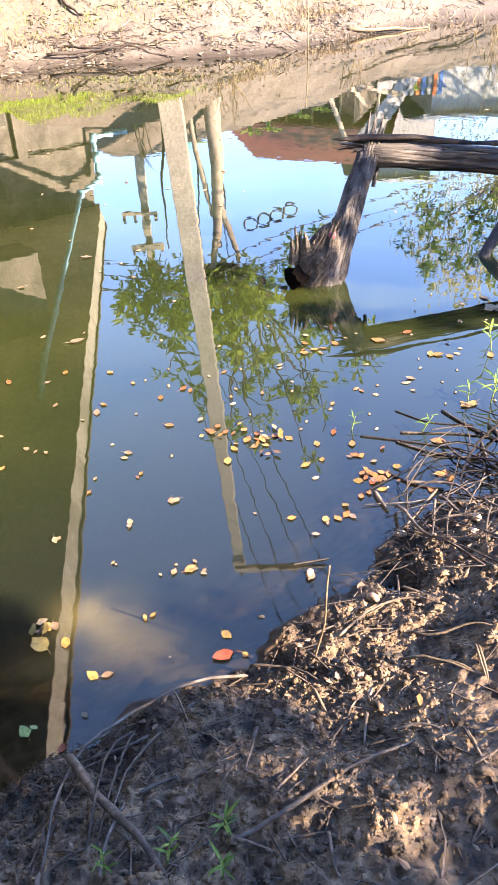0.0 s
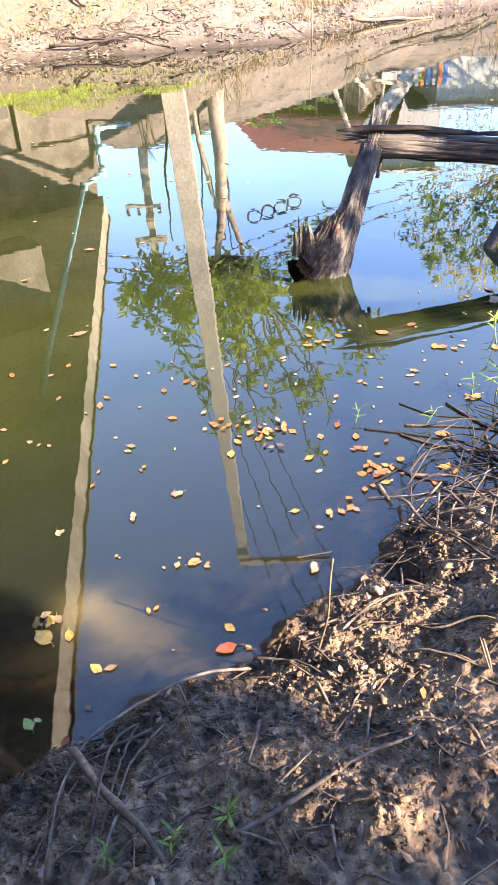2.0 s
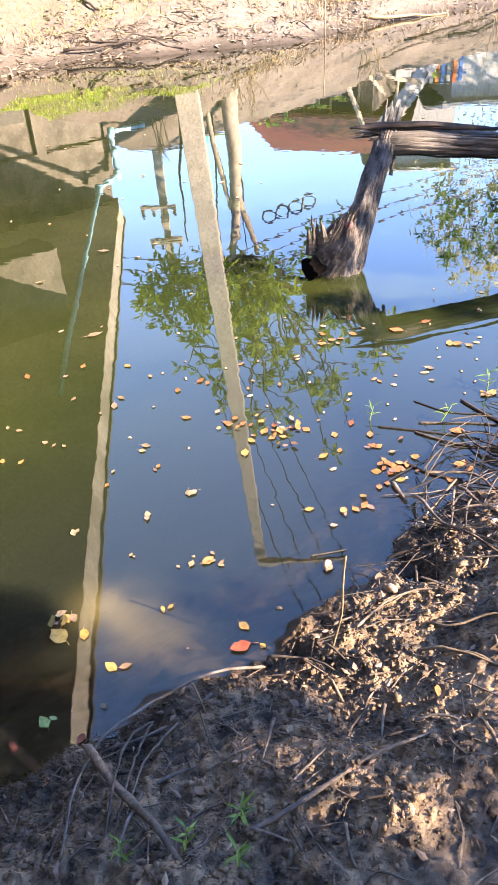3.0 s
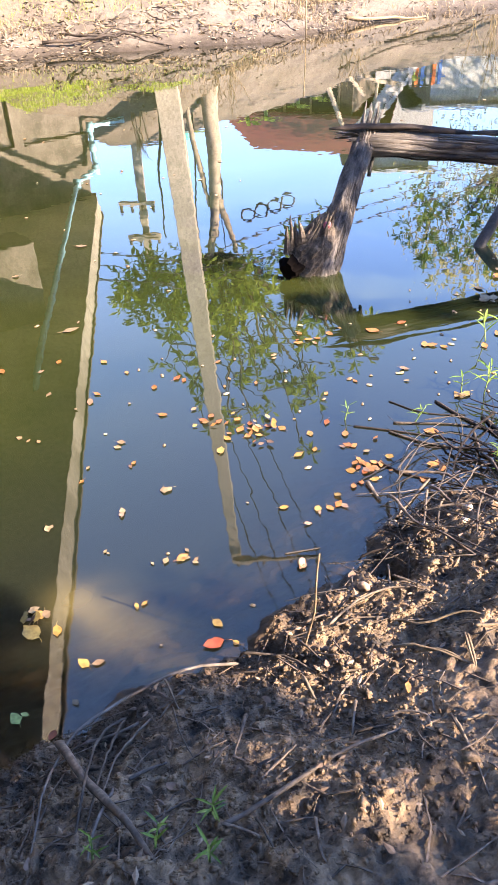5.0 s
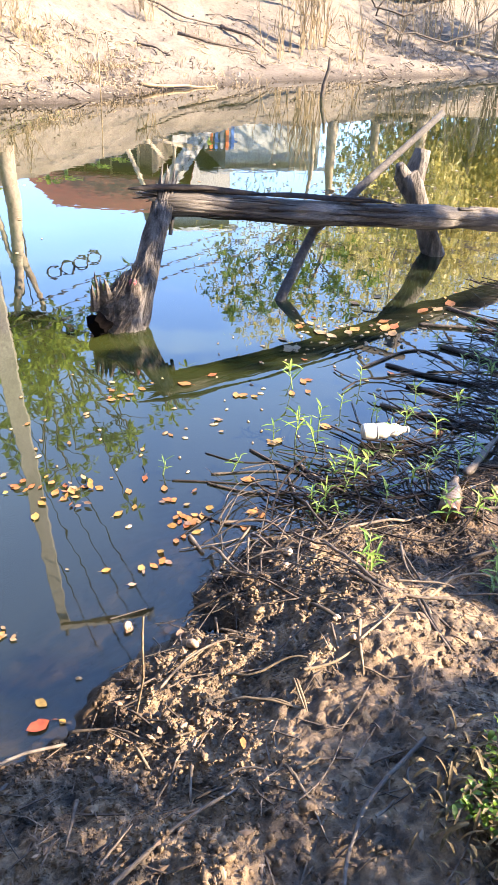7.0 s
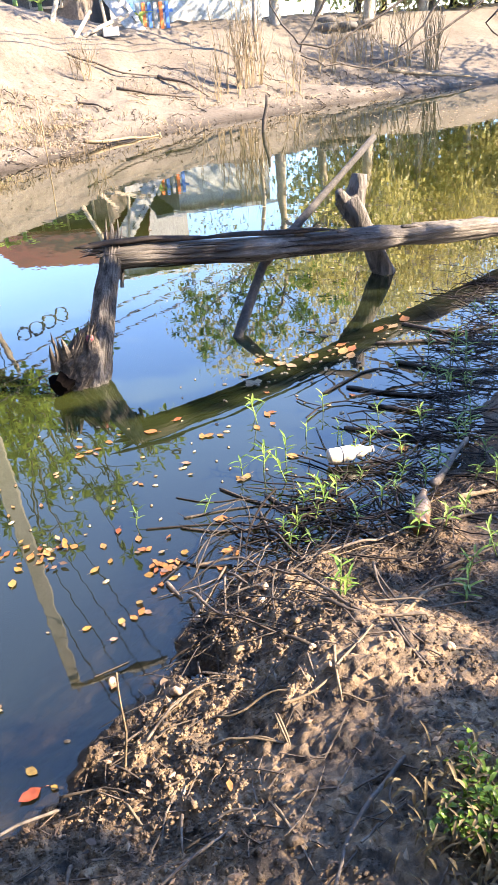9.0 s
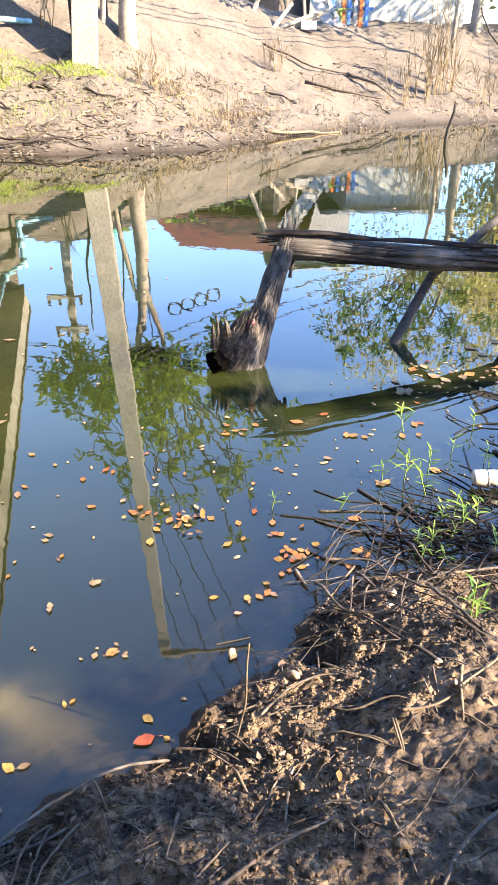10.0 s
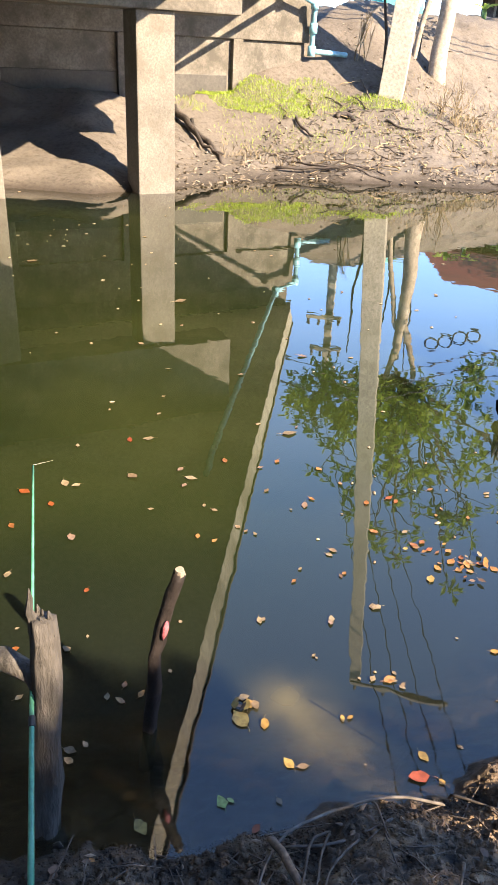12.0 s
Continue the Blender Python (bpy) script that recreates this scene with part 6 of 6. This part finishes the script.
WEED = leaf_material("weed_leaf", ((0.0, (0.045, 0.1, 0.01)), (0.5, (0.09, 0.18, 0.012)), (1.0, (0.18, 0.28, 0.03))), 0.45, 0.35)
WITHERED = leaf_material("withered_leaf", ((0.0, (0.07, 0.05, 0.02)), (1.0, (0.2, 0.15, 0.07))), 0.7, 0.1)
build_clump()

# ---- stakes and rod by the bridge ----
stake = thing("wooden_stake", "grey weathered stake with a snapped top at the water's edge", "stake", (-0.975, 0.94, 0))
s = Shape()
s.tube(curve_between((-0.03, -0.03, -0.3), (0.032, 0.05, 0.6), 16, (0.02, 0, 0), 0.012), [0.043 - 0.0011 * k for k in range(17)], 18, 0.35, ridges=0.35)
part("shaft", s, STAKE_WOOD, stake, smooth=True)
s = Shape()
for dx, dy, high, r in ((0.012, 0.042, 0.1, 0.014), (0.018, 0.058, 0.05, 0.013), (0.048, 0.05, 0.045, 0.014), (0.036, 0.036, 0.035, 0.012), (0.03, 0.056, 0.04, 0.012)):
    splinter(s, (dx, dy, 0.56), (dx - 0.004, dy + 0.004, 0.575 + high), r)
part("splintered_top", s, STAKE_WOOD, stake, "jagged splinters where the stake snapped")
dark_stick = thing("dark_stick", "crooked dark wet stick standing upright in the water", "stick", (-0.824, 1.281, 0))
knees = [Vector(p) - dark_stick.location for p in ((-0.854, 1.281, -0.3), (-0.824, 1.281, 0), (-0.808, 1.291, 0.264), (-0.784, 1.301, 0.394), (-0.748, 1.311, 0.528))]
s = Shape()
s.tube([knees[k].lerp(knees[k + 1], j / 5) for k in range(4) for j in range(5)] + [knees[4]], [0.0195 - 0.0002 * k for k in range(21)], 14, 0.4, ridges=0.25)
part("shaft", s, SOAKED, dark_stick, smooth=True)
s = Shape()
s.tube([knees[4] + Vector((0, 0, -0.004)), knees[4] + Vector((0.001, -0.002, 0.012))], (0.014, 0.011), 10, 0.3)
part("snapped_end", s, PALE_BARK, dark_stick, "pale freshly snapped end")
s = Shape()
s.tube([knees[2].lerp(knees[3], f) + Vector((0.012, -0.014, 0)) for f in (0.5, 0.65, 0.8, 0.95)], (0.003, 0.009, 0.01, 0.003), 8, 0.3)
part("snail_egg_mass", s, EGG_PINK, dark_stick, "small pink cluster of snail eggs stuck on the stick", True)
s = Shape()
s.tube([Vector(p) for p in ((-0.945, 0.98, 0.36), (-0.98, 0.99, 0.43), (-1.06, 1.0, 0.45), (-1.18, 1.0, 0.42), (-1.3, 0.98, 0.3), (-1.38, 0.96, 0.1), (-1.4, 0.95, -0.2))], (0.02, 0.024, 0.026, 0.027, 0.028, 0.03, 0.03), 10, 0.25)
solo("arched_root", s, STAKE_WOOD, "grey root arching out of the water beside the stake", "root", smooth=True)
rod = thing("fishing_rod", "thin green fishing rod propped on the stake over the water", "fishing rod", (-0.79, 0.6, 0.32))
butt, tip = Vector((0, 0, 0)), Vector((-0.53, 1.05, 0.23))
s = Shape()
s.tube([butt.lerp(tip, k / 8) for k in range(9)], [0.0065 - 0.0004 * k for k in range(9)], 8)
blank = part("rod_blank", s, ROD_GREEN, rod, smooth=True)
s = Shape()
s.tube([butt.lerp(tip, 0.28 + k * 0.02) for k in range(2)], 0.008, 8)
part("ferrule", s, WIRE, blank, "black ferrule")
s = Shape()
s.tube([tip + Vector((0, 0, 0.004)), tip + Vector((0.05, 0.03, 0.012))], 0.0005, 4)
part("line", s, WHITE_PLASTIC, rod, "thin fishing line")

# ---- far bank ----
random.seed(41), np.random.seed(41)


def build_grass(name, patches, height, material, label, kind="stuff"):
    s = Shape()
    for cx, cy, rx, ry, count in patches:
        for k in range(count):
            a, r = random.uniform(0, 6.3), math.sqrt(random.random())
            x, y = cx + rx * r * math.cos(a), cy + ry * r * math.sin(a)
            way = Vector((random.gauss(0, 0.45), random.gauss(0, 0.45), 1))
            root, long = on_ground(x, y, -0.01), height * random.uniform(0.5, 1.3)
            face = random.uniform(0, 6.3)
            side = Vector((math.cos(face), math.sin(face), 0)) * long * 0.05
            mid = root + way * long * 0.6
            s.add([root - side, root + side, mid + side * 0.7, mid - side * 0.7, root + way * long + Vector((way.x, way.y, -0.2)) * long * 0.3], [(0, 1, 2, 3), (3, 2, 4)])
    solo(name, s, material, label, "grass", kind=kind)


build_grass("grass", [(-3.75, 14.75, 1.2, 0.55, 6500), (-2.6, 15.3, 0.6, 0.35, 1300), (-1.5, 15.4, 0.6, 0.25, 1300), (-3.2, 13.5, 1.0, 0.5, 260), (-0.9, 15.5, 0.35, 0.3, 160), (-4.9, 13.9, 0.5, 0.3, 300), (-2.2, 13.9, 0.8, 0.5, 120), (-2.4, 14.3, 1.9, 0.8, 700), (-0.4, 15.2, 1.4, 0.6, 260)], 0.066, GRASS, "bright green young grass on the far bank")
build_grass("dry_grass", [(-1.0, 14.0, 2.2, 1.5, 420), (2.5, 15.9, 2.2, 1.2, 420), (0.3, 16.2, 1.5, 1.0, 600), (0.15, 15.6, 0.35, 0.25, 260), (1.5, 15.2, 0.5, 0.2, 300), (5.5, 18.3, 2.5, 1.0, 600), (9.5, 20.4, 2.5, 1.0, 800), (-3.2, 12.6, 0.8, 0.6, 200), (1.4, 14.4, 1.0, 0.6, 260)], 0.12, STRAW, "sparse dry straw-coloured grass on the far bank")


def build_shrub(x, y, stalks, height, spread, label):
    at = on_ground(x, y)
    shrub = thing("dry_shrub", label, "shrub", at, "dry shrubs on the far bank")
    for k in range(stalks):
        a = random.uniform(0, 6.3)
        foot = 0.45 * spread * random.choice((-1, 0, 1))
        root = Vector((foot + random.gauss(0, spread * 0.08), random.gauss(0, spread * 0.1), -0.05))
        fan = spread * random.uniform(0.3, 1.25)
        top = root + Vector((math.cos(a) * fan, math.sin(a) * fan * 0.6, height * random.uniform(0.45, 1.1)))
        pts = curve_between(root, top, 5, (-math.cos(a) * fan * 0.25, 0, 0), 0.05)
        s = Shape()
        s.tube(pts, (0.011, 0.01, 0.0085, 0.007, 0.005, 0.0025), 4, 0, False)
        for j in range(6):
            b0 = pts[random.randint(2, 4)]
            tip = b0 + Vector((random.gauss(math.cos(a) * 0.06, 0.09), random.gauss(0, 0.09), random.uniform(0.15, 0.45)))
            s.tube([b0, b0.lerp(tip, 0.5) + Vector((0, 0, 0.03)), tip], (0.005, 0.004, 0.0015), 3, 0, False)
        part("stalk", s, STRAW, shrub)


for x, y, n, h, w in ((5.95, 18.5, 12, 1.9, 0.5), (6.5, 18.9, 22, 2.2, 0.35), (5.3, 17.9, 7, 1.2, 0.4), (6.9, 19.4, 16, 1.8, 0.4), (12.6, 20.6, 30, 2.0, 0.35), (11.6, 20.8, 20, 2.2, 0.8), (9.4, 20.6, 14, 1.4, 0.5), (10.6, 21.2, 18, 2.0, 0.8), (2.6, 18.4, 8, 0.8, 0.4), (-0.2, 15.4, 8, 0.7, 0.3), (7.6, 18.6, 8, 1.2, 0.4), (-2.1, 16.4, 7, 0.9, 0.3)):
    build_shrub(x, y, n, h, w, "dry leafless straw-coloured shrub on the far bank")


def far_branch(points, radius, material, label, name="fallen_branch"):
    s = Shape()
    places = [on_ground(x, y, lift) for x, y, lift in points]
    dense = []
    for a, c in zip(places, places[1:]):
        dense += [a.lerp(c, k / 4) for k in range(4)]
    dense.append(places[-1])
    s.tube([p + Vector((random.gauss(0, 0.02), random.gauss(0, 0.02), random.gauss(0, 0.01))) for p in dense], [radius * (1.1 - 0.7 * k / len(dense)) for k in range(len(dense))], 6, 0.2)
    return solo(name, s, material, label, "branch", "branches on the far bank", smooth=True)


DARK_BRANCH = "dark fallen branch washed up on the far bank"
far_branch([(-2.76, 12.15, 0.06), (-2.1, 12.35, 0.08), (-1.6, 12.4, 0.06), (-0.9, 12.3, 0.02)], 0.026, BARK, DARK_BRANCH)
far_branch([(-2.6, 12.6, 0.05), (-2.0, 12.4, 0.08), (-1.4, 12.6, 0.08)], 0.018, BARK, DARK_BRANCH)
far_branch([(-2.2, 12.2, 0.04), (-1.8, 12.7, 0.08), (-1.2, 12.5, 0.03)], 0.018, BARK, DARK_BRANCH)
far_branch([(-4.85, 13.4, 0.1), (-4.2, 12.7, 0.12), (-3.75, 12.2, 0.06), (-3.5, 11.8, 0.02)], 0.06, BARK, "thick dark root exposed on the far bank")
far_branch([(-4.5, 13.2, 0.08), (-3.9, 12.2, 0.08), (-3.6, 12.1, 0.05)], 0.035, BARK, "thick dark root exposed on the far bank")
far_branch([(-2.9, 14.3, 0.05), (-2.55, 14.0, 0.03), (-2.2, 13.9, 0.02)], 0.026, BARK, DARK_BRANCH)
far_branch([(-2.2, 14.6, 0.04), (-2.0, 14.7, 0.06), (-1.8, 14.6, 0.03)], 0.055, BARK, DARK_BRANCH)
far_branch([(-1.3, 14.8, 0.04), (-1.0, 14.6, 0.03), (-0.7, 14.6, 0.02)], 0.026, BARK, DARK_BRANCH)
far_branch([(2.25, 17.2, 0.05), (2.5, 17.1, 0.05), (2.8, 16.8, 0.02)], 0.026, BARK, DARK_BRANCH)
far_branch([(3.2, 17.9, 0.05), (4.2, 17.8, 0.06), (5.0, 17.9, 0.05)], 0.035, TWIG, "brown dry branch lying on the far bank")
far_branch([(4.4, 19.0, 0.08), (4.9, 18.5, 0.2), (5.4, 18.2, 0.02)], 0.04, TWIG, "brown dry branch lying on the far bank")
far_branch([(1.9, 14.3, 0.03), (2.6, 14.7, 0.04), (3.4, 15.1, 0.02)], 0.03, STRAW, "pale dry branch at the far waterline")
far_branch([(2.4, 19.3, 0.06), (3.6, 19.0, 0.1), (4.6, 19.1, 0.05)], 0.025, TWIG, "brown dry branch lying on the far bank")
far_branch([(11.0, 20.2, 0.1), (11.8, 19.9, 0.1), (12.6, 19.7, 0.1), (13.6, 19.8, 0.05)], 0.05, STRAW, "pale dry branch at the far waterline")
for k in range(230):
    x = random.uniform(-3.2, 12) if k % 3 else random.uniform(-3.0, 1.5)
    y = float(np.interp(x, [p[0] for p in FAR], [p[1] for p in FAR])) + random.uniform(0.1, 3.8)
    a, long = random.uniform(0, 3.14), random.uniform(0.15, 0.6)
    dx, dy = math.cos(a) * long / 2, math.sin(a) * long / 2
    far_branch([(x - dx, y - dy, 0.02), (x, y, 0.05), (x + dx, y + dy, 0.02)], random.uniform(0.006, 0.015), random.choice((TWIG, TWIG, BARK, STRAW)), "short dry twig lying on the far bank", "fallen_twig")
BANK_SCRAP = leaf_material("dry_bank_scrap", ((0.0, (0.06, 0.047, 0.036)), (0.4, (0.13, 0.105, 0.08)), (1.0, (0.25, 0.21, 0.16))), 0.8, 0.0)


def build_far_litter():
    """Dead leaves, crumbs and twig bits, past counting, over the dry far bank."""
    s = Shape()
    for k in range(11000):
        x = random.uniform(-4.5, 13) if k % 3 else random.uniform(-3.3, 2.0)
        y = float(np.interp(x, [p[0] for p in FAR], [p[1] for p in FAR])) + abs(random.gauss(0.1, 2.2))
        if value_noise(x * 1.1, y * 1.1, 51) + random.uniform(-0.9, 0.6) < 0:
            continue
        a, tip, long, slim = random.uniform(0, 6.3), random.gauss(0, 0.3), random.uniform(0.015, 0.06), random.choice((0.15, 0.35, 0.5))
        way, side = Vector((math.cos(a), math.sin(a), tip)), Vector((-math.sin(a), math.cos(a), random.gauss(0, 0.3)))
        c = on_ground(x, y, 0.015)
        s.add([c - way * long, c + side * long * slim, c + way * long * 0.9, c - side * long * slim, c + Vector((0, 0, long * 0.25))], [(0, 4, 1), (1, 4, 2), (2, 4, 3), (3, 4, 0)])
    solo("bank_litter", s, BANK_SCRAP, "dead leaves and twig scraps strewn over the far bank", "litter", kind="stuff")


build_far_litter()
s = Shape()
s.tube([Vector((5.06, 13.9, -0.4)), Vector((5.12, 13.9, 0.2)), Vector((5.19, 13.9, 0.45)), Vector((5.2, 13.9, 0.62))], (0.035, 0.035, 0.034, 0.026), 7, 0.25)
solo("mooring_post", s, BARK, "thin dark post standing in the creek near the far bank", "post", smooth=True)
s = Shape()
s.tube([Vector((1.13, 13.2, -0.1)), Vector((1.13, 13.25, 0.5)), Vector((1.12, 13.3, 0.9))], 0.009, 6, 0.1)
solo("thin_stake", s, STRAW, "thin dry stake standing at the far waterline", "stake", smooth=True)

# ---- behind the far bank ----
board = thing("sign_board", "white printed sign board leaning at the top of the bank", "sign", (4.62, 21.8, 1.88))
s = Shape()
s.add([(-0.22, 0, -0.1), (0.22, 0, -0.02), (-0.75, 0.5, 1.6), (-1.3, 0.5, 1.5), (-0.22, 0.04, -0.1), (0.22, 0.04, -0.02), (-0.75, 0.54, 1.6), (-1.3, 0.54, 1.5)], [(0, 1, 2, 3), (7, 6, 5, 4), (0, 4, 5, 1), (1, 5, 6, 2), (2, 6, 7, 3), (3, 7, 4, 0)])
part("panel", s, WHITE_WALL, board)
for k in range(5):
    s = Shape()
    f = 0.1 + 0.16 * k
    a, c = Vector((0.1, -0.012, -0.02)).lerp(Vector((-0.9, 0.488, 1.55)), f), Vector((0.1, -0.012, -0.02)).lerp(Vector((-0.9, 0.488, 1.55)), f + 0.1)
    s.tube([a, c], 0.03, 4, flat=0.2)
    part("printed_bar", s, WIRE, board, "dark unreadable line of print")
for k, (a, c, r, m) in enumerate((((3.77, 21.3, 1.7), (3.6, 21.5, 3.4), 0.04, PLANK), ((2.32, 20.8, 2.0), (2.9, 21.2, 3.3), 0.06, PLANK), ((2.74, 20.3, 1.7), (3.3, 20.7, 2.3), 0.05, PLANK), ((2.9, 20.7, 1.75), (4.1, 21.1, 2.15), 0.05, PLANK), ((3.3, 20.9, 1.75), (4.3, 21.2, 2.2), 0.05, PLANK))):
    s = Shape()
    s.tube(curve_between(a, c, 4, (0, 0, 0), 0.01), r, 6, 0.1)
    solo("timber_pole", s, m, "bleached timber pole leaning at the top of the bank", "pole", "leaning timbers")
s = Shape()
s.box((3.55, 20.8, 1.75), (3.95, 21.0, 1.95))
solo("white_block", s, WHITE_WALL, "small whitewashed block on the bank top", "block", bevel=0.02)


def build_tyre(x, y, z, turn):
    s = Shape()
    rings, sides = 20, 8
    verts, faces = [], []
    for i in range(rings):
        a = 2 * math.pi * i / rings
        for k in range(sides):
            b0 = 2 * math.pi * k / sides
            r = 0.24 + 0.085 * math.cos(b0)
            verts.append(Vector((r * math.cos(a), 0.1 * math.sin(b0), r * math.sin(a))))
            faces.append((i * sides + k, ((i + 1) % rings) * sides + k, ((i + 1) % rings) * sides + (k + 1) % sides, i * sides + (k + 1) % sides))
    s.add(verts, faces)
    ob = solo("tyre", s, RUBBER, "old worn car tyre half sunk in the bank top", "tyre", "old tyres", smooth=True)
    ob.matrix_world = Matrix.Translation((x, y, z)) @ Euler((1.45, 0, turn)).to_matrix().to_4x4()


for x, y, turn in ((10.55, 23.1, 0.1), (11.2, 23.15, -0.2), (11.85, 23.3, 0.3), (10.9, 23.9, 0.5)):
    build_tyre(x, y, on_ground(x, y).z + 0.07, turn)
fence = thing("painted_fence", "low fence of orange and blue painted posts", "fence", (4.6, 23.0, 2.0))
for k in range(8):
    s = Shape()
    s.box((0.16 * k - 0.05, -0.03, -0.2), (0.16 * k + 0.05, 0.03, 0.5))
    part("post", s, (ORANGE_PAINT, BLUE_PAINT, WHITE_WALL)[k % 3], fence, bevel=0.01)
s = Shape()
s.box((-0.1, 0.032, 0.25), (1.3, 0.06, 0.33))
part("rail", s, BLUE_PAINT, fence)
s = Shape()
s.prism([(-2.3, 19.4), (-1.1, 19.5), (-1.1, 20.2), (-2.3, 20.1)], 2.55, 2.95)
solo("tarpaulin_heap", s, TEAL_PAINT, "heap covered with a faded teal tarpaulin", "tarpaulin", bevel=0.12)


def build_banana(x, y, leaves, size):
    at = on_ground(x, y)
    plant = thing("banana_plant", "young banana plant with broad light green leaves", "banana plant", at, "banana plants")
    s = Shape()
    s.tube([Vector((0, 0, -0.1)), Vector((0, 0, size * 0.5))], (0.07, 0.05), 8)
    part("stem", s, STEM_GREEN, plant, smooth=True)
    for k in range(leaves):
        a = k * 2.4
        s = Shape()
        blade(s, Vector((0, 0, size * 0.35)), (math.cos(a), math.sin(a), 1.3), size * random.uniform(0.8, 1.2), size * 0.28, 1.3, 7)
        part("leaf_blade", s, LIGHT_LEAF, plant)


for x, y, n, h in ((0.3, 21.6, 6, 0.45), (0.8, 21.8, 6, 0.45), (1.7, 22.2, 7, 0.4), (2.3, 22.3, 6, 0.4), (-2.4, 22.8, 7, 0.9), (4.9, 22.6, 5, 0.5), (-1.4, 22, 6, 0.8)):
    build_banana(x, y, n, h)

# ---- overhanging twigs ----
bough = thing("hanging_branch", "bare dark twigs of a dead branch hanging over the water", "branch", (6.0, 6.9, 2.4))
for points, r in (([(6.0, 6.9, 2.4), (4.6, 7, 2.1), (4.02, 7, 1.79), (3.62, 7, 1.59), (3.28, 7, 1.45), (3.02, 7, 1.52), (2.85, 7, 1.68), (2.73, 7, 1.86)], 0.014), ([(4.6, 7, 2.1), (3.5, 7, 2.1), (3.26, 7, 1.83), (3.15, 7, 1.64), (3.01, 7, 1.45)], 0.016), ([(6.0, 6.9, 2.4), (4.89, 7, 1.75), (4.5, 7, 1.54), (4.09, 7, 1.36), (3.73, 7, 1.27), (3.27, 7, 1.33), (3.03, 7, 1.41)], 0.013), ([(4.5, 7, 1.9), (4.26, 7, 1.58), (4.03, 7, 1.43)], 0.012), ([(6.0, 6.9, 2.4), (5.3, 6.9, 1.9), (4.94, 7, 1.56), (5.22, 7, 1.37)], 0.013), ([(7.6, 6.6, 2.6), (6.0, 6.9, 2.4)], 0.03)):
    s = Shape()
    dense = []
    for a, c in zip(points, points[1:]):
        dense += [Vector(a).lerp(Vector(c), k / 3) - Vector((6.0, 6.9, 2.4)) for k in range(3)]
    dense.append(Vector(points[-1]) - Vector((6.0, 6.9, 2.4)))
    s.tube([p + Vector((random.gauss(0, 0.008), 0, random.gauss(0, 0.008))) for p in dense], [r * (1.1 - 0.7 * k / len(dense)) for k in range(len(dense))], 6, 0.1)
    part("twig", s, BARK, bough, smooth=True)


FLECK = leaf_material("leaf_fleck", ((0.0, (0.150, 0.098, 0.053)), (0.5, (0.240, 0.173, 0.105)), (1.0, (0.300, 0.255, 0.180))), 0.5, 0.1)


def build_flecks():
    """Leaf flecks and scum drifting on the creek."""
    s = Shape()
    for cx, cy, rx, ry, count in ((8.5, 13.5, 3.6, 2.6, 380), (3.2, 6.5, 1.2, 1.4, 50), (-4.0, 6.5, 2.2, 2.6, 75), (-1.0, 4.0, 1.2, 2.4, 40), (0.6, 2.6, 0.9, 0.6, 60), (1.7, 3.5, 0.5, 0.4, 90)):
        for k in range(count):
            x, y = random.gauss(cx, rx * 0.6), random.gauss(cy, ry * 0.6)
            r = random.uniform(0.003, 0.008) * (1 + 0.13 * y)
            a = random.uniform(0, 3.14)
            ring = [Vector((x + r * math.cos(a) * math.cos(t) * 1.6 - r * math.sin(a) * math.sin(t), y + r * math.sin(a) * math.cos(t) * 1.6 + r * math.cos(a) * math.sin(t), 0.003)) for t in np.linspace(0, 6.28, 7)[:-1]]
            s.add(ring + [Vector((x, y, 0.008))], [(i, (i + 1) % 6, 6) for i in range(6)])
    solo("floating_flecks", s, FLECK, "pale leaf flecks drifting on the still water", "debris", kind="stuff")


build_flecks()
